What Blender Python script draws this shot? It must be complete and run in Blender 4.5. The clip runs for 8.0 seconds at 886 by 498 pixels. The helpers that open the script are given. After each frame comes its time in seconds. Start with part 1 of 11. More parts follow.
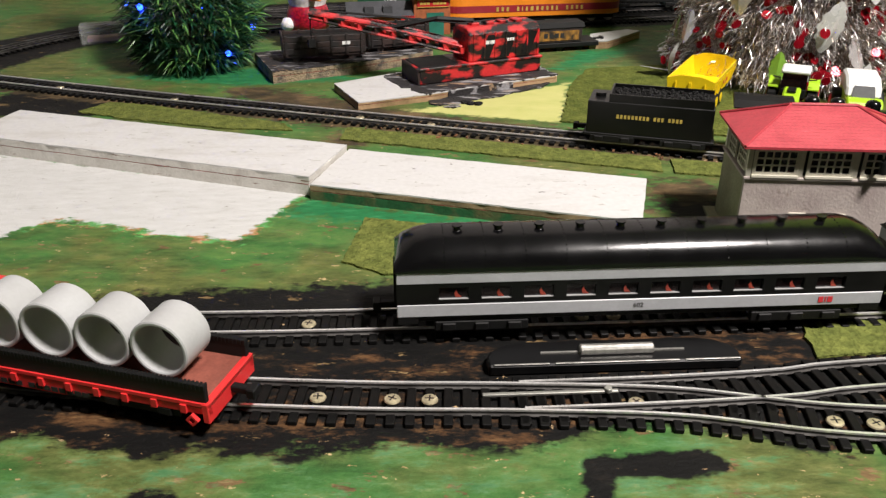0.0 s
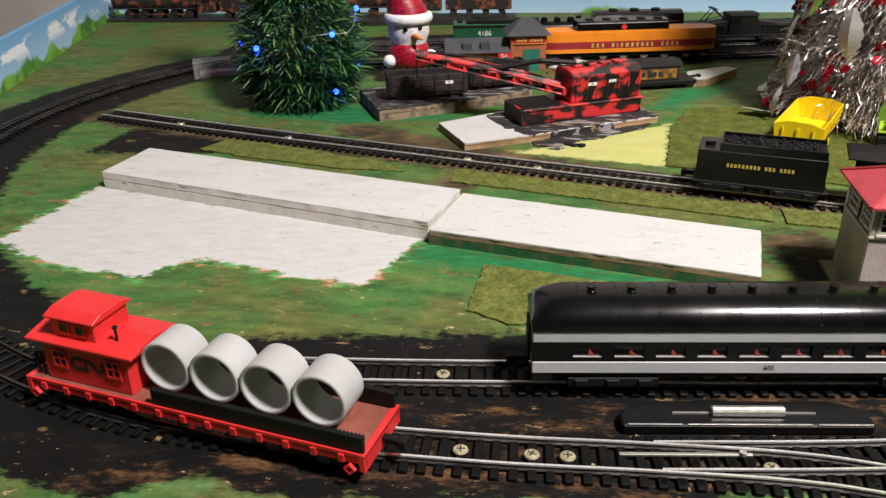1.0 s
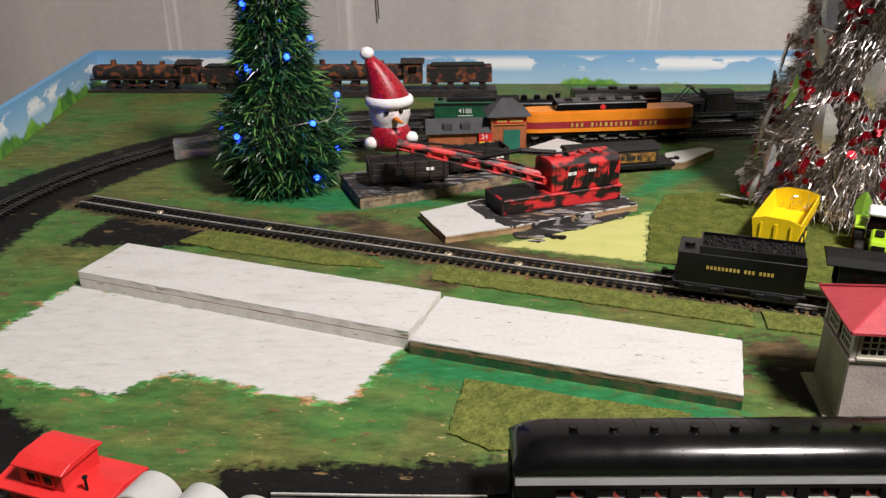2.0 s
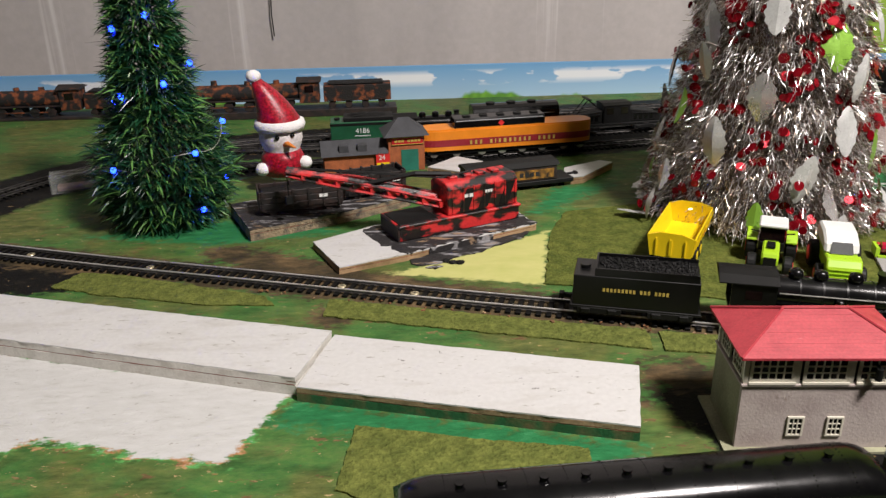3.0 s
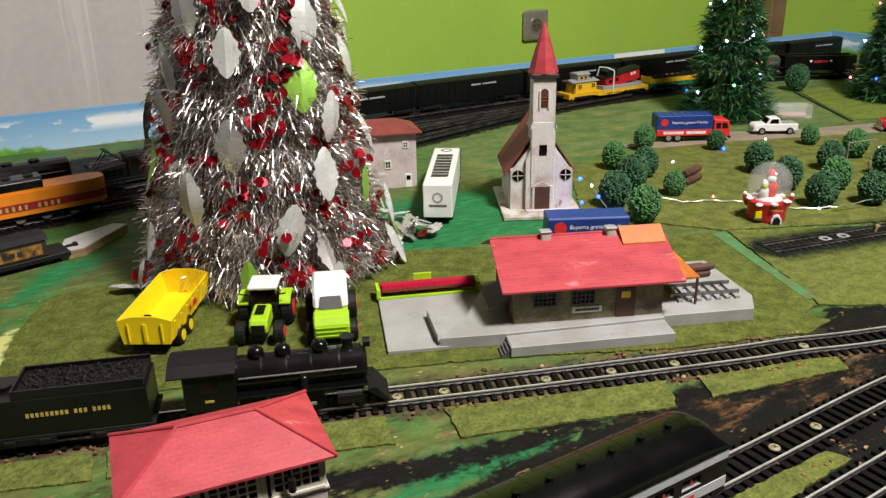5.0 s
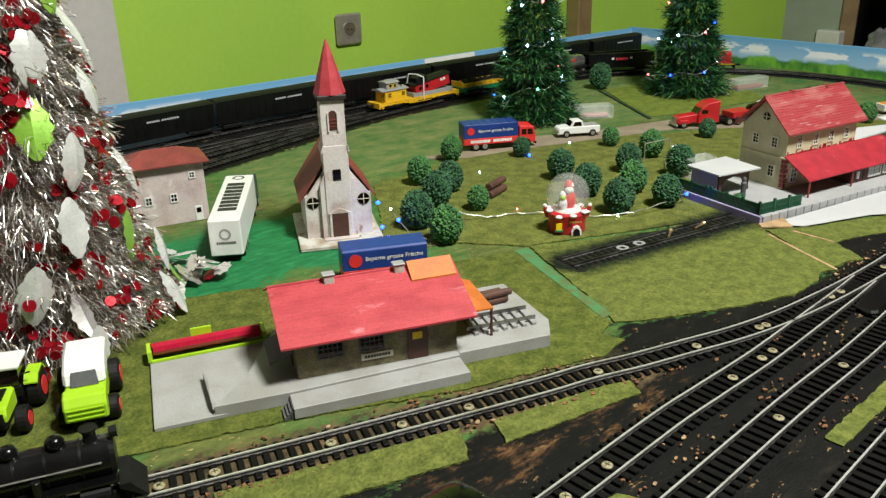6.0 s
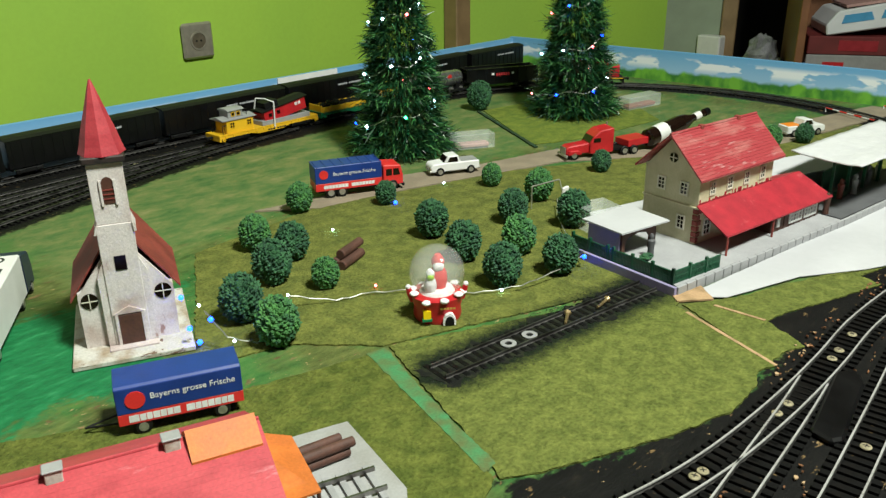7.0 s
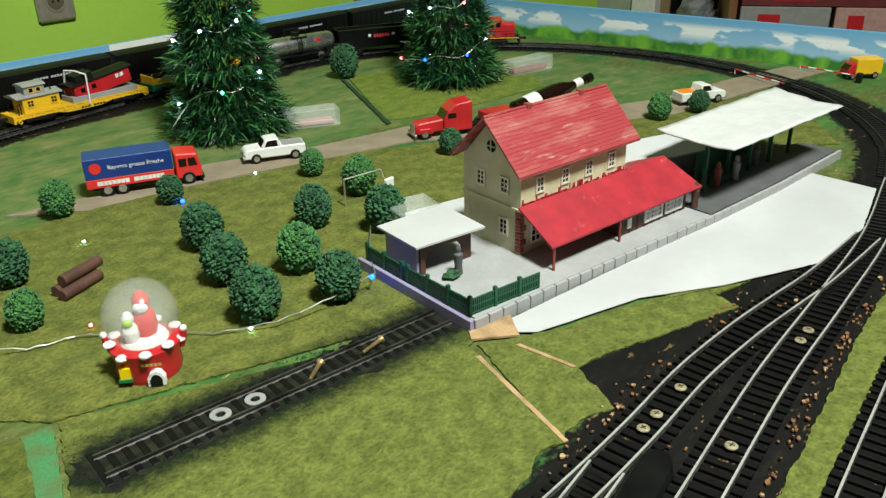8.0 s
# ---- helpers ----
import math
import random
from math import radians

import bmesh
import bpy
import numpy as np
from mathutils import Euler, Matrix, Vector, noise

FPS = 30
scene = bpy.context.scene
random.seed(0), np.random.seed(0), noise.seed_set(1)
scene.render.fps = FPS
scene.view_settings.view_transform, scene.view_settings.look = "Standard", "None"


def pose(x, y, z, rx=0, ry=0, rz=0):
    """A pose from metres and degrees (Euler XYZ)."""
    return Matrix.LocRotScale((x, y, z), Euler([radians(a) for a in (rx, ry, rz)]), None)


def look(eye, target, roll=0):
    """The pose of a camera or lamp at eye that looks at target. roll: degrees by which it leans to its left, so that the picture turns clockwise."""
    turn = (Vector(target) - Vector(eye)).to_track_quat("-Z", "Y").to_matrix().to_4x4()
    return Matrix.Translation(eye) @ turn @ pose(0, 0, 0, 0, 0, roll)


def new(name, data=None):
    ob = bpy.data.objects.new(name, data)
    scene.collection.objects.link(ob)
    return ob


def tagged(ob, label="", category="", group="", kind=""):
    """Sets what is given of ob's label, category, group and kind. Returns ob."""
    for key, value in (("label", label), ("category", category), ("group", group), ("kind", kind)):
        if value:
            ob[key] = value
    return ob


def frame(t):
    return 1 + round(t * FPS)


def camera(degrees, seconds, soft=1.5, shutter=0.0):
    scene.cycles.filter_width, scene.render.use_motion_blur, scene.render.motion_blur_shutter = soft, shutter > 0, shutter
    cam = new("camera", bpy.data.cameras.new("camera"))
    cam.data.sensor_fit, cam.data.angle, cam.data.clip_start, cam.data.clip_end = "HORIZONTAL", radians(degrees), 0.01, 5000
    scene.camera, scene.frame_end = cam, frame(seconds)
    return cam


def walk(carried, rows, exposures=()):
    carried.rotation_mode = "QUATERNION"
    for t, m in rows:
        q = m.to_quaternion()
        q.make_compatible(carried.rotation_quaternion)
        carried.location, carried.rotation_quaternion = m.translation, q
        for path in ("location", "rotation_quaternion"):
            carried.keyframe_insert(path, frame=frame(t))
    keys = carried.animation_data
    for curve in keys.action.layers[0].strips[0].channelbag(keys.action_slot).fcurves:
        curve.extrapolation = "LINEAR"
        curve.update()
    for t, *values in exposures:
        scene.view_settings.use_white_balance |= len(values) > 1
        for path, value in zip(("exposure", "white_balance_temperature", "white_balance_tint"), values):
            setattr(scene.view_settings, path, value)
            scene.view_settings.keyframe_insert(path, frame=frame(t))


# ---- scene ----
cam = camera(57.4, 8.0, 1.4)
METRES, EYE, TILT, LEAN, TURN = 0.80, 0.1955, -27.04, 0.1, 0.0
ROWS = [
    (0.0, 0.0, 0.0, 0.0, -0.0, 0.0, -0.0),
    (0.5, -0.0284, -0.0184, 0.0151, 3.54, 0.48, -0.87),
    (1.0, -0.0396, -0.0223, 0.0234, 4.44, 0.94, -1.37),
    (2.5, -0.0388, -0.0085, 0.0965, 1.11, 4.69, 0.02),
    (3.0, -0.0132, 0.0083, 0.0988, -2.1, 4.44, 2.08),
    (3.5, 0.0149, 0.0241, 0.1078, -5.71, 3.96, 4.31),
    (4.0, 0.0722, 0.0443, 0.1166, -11.71, 3.69, 7.36),
    (4.5, 0.1484, 0.0657, 0.1263, -18.84, 3.34, 10.48),
    (5.0, 0.1872, 0.0688, 0.1318, -24.34, 2.97, 12.91),
    (6.5, 0.3509, 0.129, 0.1836, -39.92, -1.76, 19.13),
    (7.0, 0.4642, 0.2159, 0.22, -43.11, -2.76, 19.92),
    (7.5, 0.5925, 0.2547, 0.2239, -44.93, -4.68, 21.23),
    (8.0, 0.725, 0.2213, 0.1943, -45.16, -6.46, 21.09),
]
walk(cam, [(t, pose(0, 0, EYE, TILT, LEAN, TURN) @ pose(METRES * x, METRES * y, METRES * z, 90 + pitch, roll, yaw)) for t, x, y, z, yaw, pitch, roll in ROWS], [(0.0, 0.24, 6500, 14), (2.5, 0.05, 6500, 15), (3.75, -0.08, 6500, 15), (5.0, 0.01, 6500, 11), (6.5, 0.02, 6350, -2), (8.0, 0.06, 6300, -5)])

# ---- world and lamps ----
world = bpy.data.worlds.new("room_world")
scene.world = world
world.use_nodes = True
world.node_tree.nodes["Background"].inputs[0].default_value = (0.02, 0.02, 0.025, 1)
world.node_tree.nodes["Background"].inputs[1].default_value = 0.3


def lamp(name, kind, energy, colour, m, size=0.1):
    data = bpy.data.lights.new(name, kind)
    data.energy, data.color = energy, colour
    if kind == "AREA":
        data.shape, data.size = "DISK", size
    else:
        data.shadow_soft_size = size
    ob = new(name, data)
    ob.matrix_world = m
    return ob


lamp("ceiling_lamp_light", "AREA", 67.0, (1.0, 0.95, 0.89), look((0.78, -0.22, 1.60), (0.55, 0.5, 0.0)), 0.32)
scene.view_settings.exposure = 0.0


# ---- building helpers ----
class Shape:
    """Collects vertices and faces of one part."""

    def __init__(self):
        self.v, self.f = [], []

    def add(self, verts, faces):
        n = len(self.v)
        self.v.extend([tuple(p) for p in verts])
        self.f.extend([tuple(i + n for i in f) for f in faces])
        return self

    def box(self, x0, y0, z0, x1, y1, z1):
        x0, x1, y0, y1, z0, z1 = min(x0, x1), max(x0, x1), min(y0, y1), max(y0, y1), min(z0, z1), max(z0, z1)
        v = [(x0, y0, z0), (x1, y0, z0), (x1, y1, z0), (x0, y1, z0), (x0, y0, z1), (x1, y0, z1), (x1, y1, z1), (x0, y1, z1)]
        return self.add(v, [(3, 2, 1, 0), (4, 5, 6, 7), (0, 1, 5, 4), (1, 2, 6, 5), (2, 3, 7, 6), (3, 0, 4, 7)])

    def prism(self, profile, axis, a, b):
        """Extrudes a 2D profile along an axis from a to b. Profile: (y, z) for x, (x, z) for y, (x, y) for z."""
        n = len(profile)
        def at(p, s):
            return (s, p[0], p[1]) if axis == "x" else (p[0], s, p[1]) if axis == "y" else (p[0], p[1], s)
        v = [at(p, a) for p in profile] + [at(p, b) for p in profile]
        f = [tuple(range(n))[::-1], tuple(range(n, 2 * n))] + [(i, (i + 1) % n, n + (i + 1) % n, n + i) for i in range(n)]
        return self.add(v, f)

    def cyl(self, p, q, r, r2=None, n=12, caps=True):
        p, q = Vector(p), Vector(q)
        r2 = r if r2 is None else r2
        w = (q - p).normalized()
        u = w.cross(Vector((0, 0, 1)) if abs(w.z) < 0.9 else Vector((1, 0, 0))).normalized()
        t = w.cross(u)
        ring = [(math.cos(2 * math.pi * i / n), math.sin(2 * math.pi * i / n)) for i in range(n)]
        v = [p + (u * c + t * s) * r for c, s in ring] + [q + (u * c + t * s) * r2 for c, s in ring]
        f = [(i, (i + 1) % n, n + (i + 1) % n, n + i) for i in range(n)]
        if caps:
            f += [tuple(range(n))[::-1], tuple(range(n, 2 * n))]
        return self.add(v, f)

    def pipe(self, p, q, r_out, r_in, n=28):
        """A hollow tube with wall thickness."""
        p, q = Vector(p), Vector(q)
        w = (q - p).normalized()
        u = w.cross(Vector((0, 0, 1)) if abs(w.z) < 0.9 else Vector((1, 0, 0))).normalized()
        t = w.cross(u)
        v = []
        for base, r in ((p, r_out), (q, r_out), (q, r_in), (p, r_in)):
            v += [base + (u * math.cos(2 * math.pi * i / n) + t * math.sin(2 * math.pi * i / n)) * r for i in range(n)]
        f = []
        for k in range(4):
            a, b = k * n, ((k + 1) % 4) * n
            f += [(a + i, a + (i + 1) % n, b + (i + 1) % n, b + i) for i in range(n)]
        return self.add(v, f)

    def ball(self, c, r, scale=(1, 1, 1), n=14, m=9, wobble=0.0, seed=0):
        rnd = random.Random(seed)
        v = [(c[0], c[1], c[2] - r * scale[2])]
        for j in range(1, m):
            th = math.pi * j / m
            for i in range(n):
                k = r * (1 + wobble * (rnd.random() - 0.5))
                v.append((c[0] + k * scale[0] * math.sin(th) * math.cos(2 * math.pi * i / n), c[1] + k * scale[1] * math.sin(th) * math.sin(2 * math.pi * i / n), c[2] - k * scale[2] * math.cos(th)))
        v.append((c[0], c[1], c[2] + r * scale[2]))
        f = [(0, 1 + (i + 1) % n, 1 + i) for i in range(n)]
        for j in range(m - 2):
            a, b = 1 + j * n, 1 + (j + 1) * n
            f += [(a + i, a + (i + 1) % n, b + (i + 1) % n, b + i) for i in range(n)]
        a = 1 + (m - 2) * n
        f += [(a + i, a + (i + 1) % n, len(v) - 1) for i in range(n)]
        return self.add(v, f)

    def turn(self, profile, c=(0, 0, 0), n=24):
        """A solid of revolution about the z axis; profile of (r, z) from bottom to top."""
        v, f = [], []
        for r, z in profile:
            v += [(c[0] + r * math.cos(2 * math.pi * i / n), c[1] + r * math.sin(2 * math.pi * i / n), c[2] + z) for i in range(n)]
        for j in range(len(profile) - 1):
            a, b = j * n, (j + 1) * n
            f += [(a + i, a + (i + 1) % n, b + (i + 1) % n, b + i) for i in range(n)]
        f += [tuple(range(n))[::-1], tuple(range((len(profile) - 1) * n, len(profile) * n))]
        return self.add(v, f)

    def tube(self, points, r, n=6):
        for p, q in zip(points, points[1:]):
            self.cyl(p, q, r, n=n)
        return self

    def course(self, lower, upper, lift=0.00028):
        """One course of roof tiles: a thin wedge lying on the slope, thicker at its lower edge."""
        a, b = [Vector(p) for p in lower]
        d, c = [Vector(p) for p in upper]
        n = (b - a).cross(d - a).normalized()
        n = -n if n.z < 0 else n
        v = [a, b, c, d, a + n * lift, b + n * lift, c + n * 0.00005, d + n * 0.00005]
        return self.add(v, [(4, 5, 6, 7), (0, 1, 5, 4), (1, 2, 6, 5), (3, 0, 4, 7), (3, 2, 1, 0)])

    def move(self, m):
        self.v = [tuple(m @ Vector(p)) for p in self.v]
        return self


def mesh_from(name, shape, material, bevel=0.0, smooth=False, fix=False):
    me = bpy.data.meshes.new(name)
    me.from_pydata(shape.v, [], shape.f)
    if bevel or fix:
        bm = bmesh.new()
        bm.from_mesh(me)
        bmesh.ops.recalc_face_normals(bm, faces=bm.faces)
        if bevel:
            edges = [e for e in bm.edges if len(e.link_faces) == 2 and e.calc_face_angle(0) > 0.5]
            bmesh.ops.bevel(bm, geom=edges, offset=bevel, segments=1, affect="EDGES", clamp_overlap=True)
        bm.to_mesh(me)
        bm.free()
    me.materials.append(material)
    if smooth:
        me.polygons.foreach_set("use_smooth", [True] * len(me.polygons))
        if smooth != "all":
            me.set_sharp_from_angle(angle=0.7)
    me.update()
    return me


def part(name, shape, material, parent, label="", bevel=0.0, smooth=False, fix=True):
    ob = new(name, mesh_from(name, shape, material, bevel, smooth, fix))
    ob.parent = parent
    return tagged(ob, label)


def thing(name, label, category, m=None, group="", kind=""):
    ob = new(name)
    ob.empty_display_size = 0.01
    ob.matrix_world = m if m is not None else Matrix()
    return tagged(ob, label, category, group, kind)


def solid(name, shape, material, label, category, m=None, group="", kind="", bevel=0.0, smooth=False, fix=True):
    ob = new(name, mesh_from(name, shape, material, bevel, smooth, fix))
    if m is not None:
        ob.matrix_world = m
    return tagged(ob, label, category, group, kind)


def lettering(words, size, m, material, parent, name="lettering", spacing=1.0):
    """Raised lettering as a thin mesh, made with the built-in font."""
    cu = bpy.data.curves.new(name, "FONT")
    cu.body, cu.size, cu.extrude, cu.align_x, cu.align_y, cu.space_character = words, size, 0.00008, "CENTER", "CENTER", spacing
    tmp = bpy.data.objects.new("lettering_source", cu)
    scene.collection.objects.link(tmp)
    me = bpy.data.meshes.new_from_object(tmp.evaluated_get(bpy.context.evaluated_depsgraph_get()))
    bpy.data.objects.remove(tmp)
    me.materials.append(material)
    ob = new(name, me)
    ob.parent = parent
    ob.matrix_local = m
    return ob


def bars(widths, height, gap, m, material, parent, name="lettering"):
    """A row of plain raised bars in place of lettering, centred."""
    total = sum(abs(w) for w in widths) + gap * (len(widths) - 1)
    x, s = -total / 2, Shape()
    for w in widths:
        if w > 0:
            s.box(x, -height / 2, 0, x + w, height / 2, 0.00012)
        x += abs(w) + gap
    ob = new(name, mesh_from(name, s.move(m), material))
    ob.parent = parent
    return ob




# ---- materials ----
def material(name, colour, rough=0.5, metal=0.0, var=0.18, scale=90.0, fine=700.0, bump=0.15, second=None, mix=0.5, coat=0.0, emit=None, strength=0.0, dist=0.0004, spread=0.12, spec=0.5, stretch=None):
    """A surface with colour variation at two scales, patches of a second colour and fine relief."""
    mt = bpy.data.materials.new(name)
    mt.use_nodes = True
    nt = mt.node_tree
    b = nt.nodes["Principled BSDF"]
    nodes, link = nt.nodes, nt.links.new
    tc = nodes.new("ShaderNodeTexCoord")
    n1, n2 = nodes.new("ShaderNodeTexNoise"), nodes.new("ShaderNodeTexNoise")
    n1.inputs["Scale"].default_value, n1.inputs["Detail"].default_value = scale, 5
    n2.inputs["Scale"].default_value, n2.inputs["Detail"].default_value = fine, 3
    if stretch:
        mp = nodes.new("ShaderNodeMapping")
        mp.inputs["Scale"].default_value = stretch
        link(tc.outputs["Object"], mp.inputs["Vector"])
        link(mp.outputs["Vector"], n1.inputs["Vector"])
    else:
        link(tc.outputs["Object"], n1.inputs["Vector"])
    link(tc.outputs["Object"], n2.inputs["Vector"])
    ramp = nodes.new("ShaderNodeValToRGB")
    ramp.color_ramp.elements[0].position, ramp.color_ramp.elements[1].position = mix - spread, mix + spread
    c2 = second if second else tuple(c * (1 - var) for c in colour)
    ramp.color_ramp.elements[0].color, ramp.color_ramp.elements[1].color = (*c2, 1), (*colour, 1)
    link(n1.outputs["Fac"], ramp.inputs["Fac"])
    mul = nodes.new("ShaderNodeMix")
    mul.data_type, mul.blend_type = "RGBA", "MULTIPLY"
    mul.inputs["Factor"].default_value = 1.0
    r2 = nodes.new("ShaderNodeValToRGB")
    r2.color_ramp.elements[0].position, r2.color_ramp.elements[1].position = 0.3, 0.7
    lo = 1 - var * 0.8
    r2.color_ramp.elements[0].color, r2.color_ramp.elements[1].color = (lo, lo, lo, 1), (1, 1, 1, 1)
    link(n2.outputs["Fac"], r2.inputs["Fac"])
    link(ramp.outputs["Color"], mul.inputs["A"])
    link(r2.outputs["Color"], mul.inputs["B"])
    link(mul.outputs["Result"], b.inputs["Base Color"])
    b.inputs["Metallic"].default_value = metal
    b.inputs["Specular IOR Level"].default_value = spec
    rr = nodes.new("ShaderNodeMapRange")
    rr.inputs["To Min"].default_value, rr.inputs["To Max"].default_value = max(0.03, rough - 0.1), min(1, rough + 0.1)
    link(n1.outputs["Fac"], rr.inputs["Value"])
    link(rr.outputs["Result"], b.inputs["Roughness"])
    b.inputs["Coat Weight"].default_value = coat
    if bump:
        bp = nodes.new("ShaderNodeBump")
        bp.inputs["Strength"].default_value, bp.inputs["Distance"].default_value = bump, dist
        link(n2.outputs["Fac"], bp.inputs["Height"])
        link(bp.outputs["Normal"], b.inputs["Normal"])
    if emit:
        b.inputs["Emission Color"].default_value, b.inputs["Emission Strength"].default_value = (*emit, 1), strength
    return mt


def glass(name, colour=(1, 1, 1), rough=0.02, ior=1.45, alpha=1.0):
    mt = bpy.data.materials.new(name)
    mt.use_nodes = True
    b = mt.node_tree.nodes["Principled BSDF"]
    b.inputs["Base Color"].default_value = (*colour, 1)
    b.inputs["Roughness"].default_value, b.inputs["IOR"].default_value = rough, ior
    b.inputs["Transmission Weight"].default_value, b.inputs["Alpha"].default_value = 1.0, alpha
    return mt


def hazy(mt, alpha):
    """Thin clear plastic: mostly see-through, with a glossy skin."""
    mt.node_tree.nodes["Principled BSDF"].inputs["Alpha"].default_value = alpha
    return mt


def dusted(mt, turn_deg, across, start, stop):
    """A soft uneven trail of black dust along a straight line on the felt."""
    nt = mt.node_tree
    nodes, link = nt.nodes, nt.links.new
    b = nodes["Principled BSDF"]
    src = b.inputs["Base Color"].links[0].from_socket
    tc, mp, sep, ns = nodes.new("ShaderNodeTexCoord"), nodes.new("ShaderNodeMapping"), nodes.new("ShaderNodeSeparateXYZ"), nodes.new("ShaderNodeTexNoise")
    mp.inputs["Rotation"].default_value = (0, 0, radians(turn_deg))
    ns.inputs["Scale"].default_value, ns.inputs["Detail"].default_value, ns.inputs["Roughness"].default_value = 130, 8, 0.75
    link(tc.outputs["Object"], mp.inputs["Vector"])
    link(mp.outputs["Vector"], sep.inputs[0])
    link(tc.outputs["Object"], ns.inputs["Vector"])

    def maths(op, a, c):
        m = nodes.new("ShaderNodeMath")
        m.operation = op
        for k, v in zip(m.inputs, (a, c)):
            if isinstance(v, (int, float)):
                k.default_value = v
            else:
                link(v, k)
        return m.outputs[0]

    d = maths("ABSOLUTE", maths("SUBTRACT", sep.outputs["Y"], across), 0)
    end = maths("MAXIMUM", maths("SUBTRACT", start, sep.outputs["X"]), maths("SUBTRACT", sep.outputs["X"], stop))
    d = maths("ADD", d, maths("MAXIMUM", end, 0.0))
    d = maths("ADD", d, maths("MULTIPLY", maths("SUBTRACT", ns.outputs["Fac"], 0.5), 0.030))
    mr = nodes.new("ShaderNodeMapRange")
    mr.inputs["From Min"].default_value, mr.inputs["From Max"].default_value = 0.0335, 0.0165
    mr.inputs["To Max"].default_value = 0.96
    link(d, mr.inputs["Value"])
    mx = nodes.new("ShaderNodeMix")
    mx.data_type = "RGBA"
    mx.inputs["B"].default_value = (0.006, 0.011, 0.007, 1)
    link(mr.outputs["Result"], mx.inputs["Factor"])
    link(src, mx.inputs["A"])
    link(mx.outputs["Result"], b.inputs["Base Color"])
    return mt


def felt_material(name, colour, other, scale=34.0):
    """Short fibrous grass matting: colour patches, speckle and a rough nap."""
    mt = material(name, colour, 0.95, var=0.5, scale=scale, fine=420.0, bump=1.0, second=other, mix=0.5, dist=0.0020, spread=0.13)
    b = mt.node_tree.nodes["Principled BSDF"]
    b.inputs["Specular IOR Level"].default_value = 0.1
    return mt


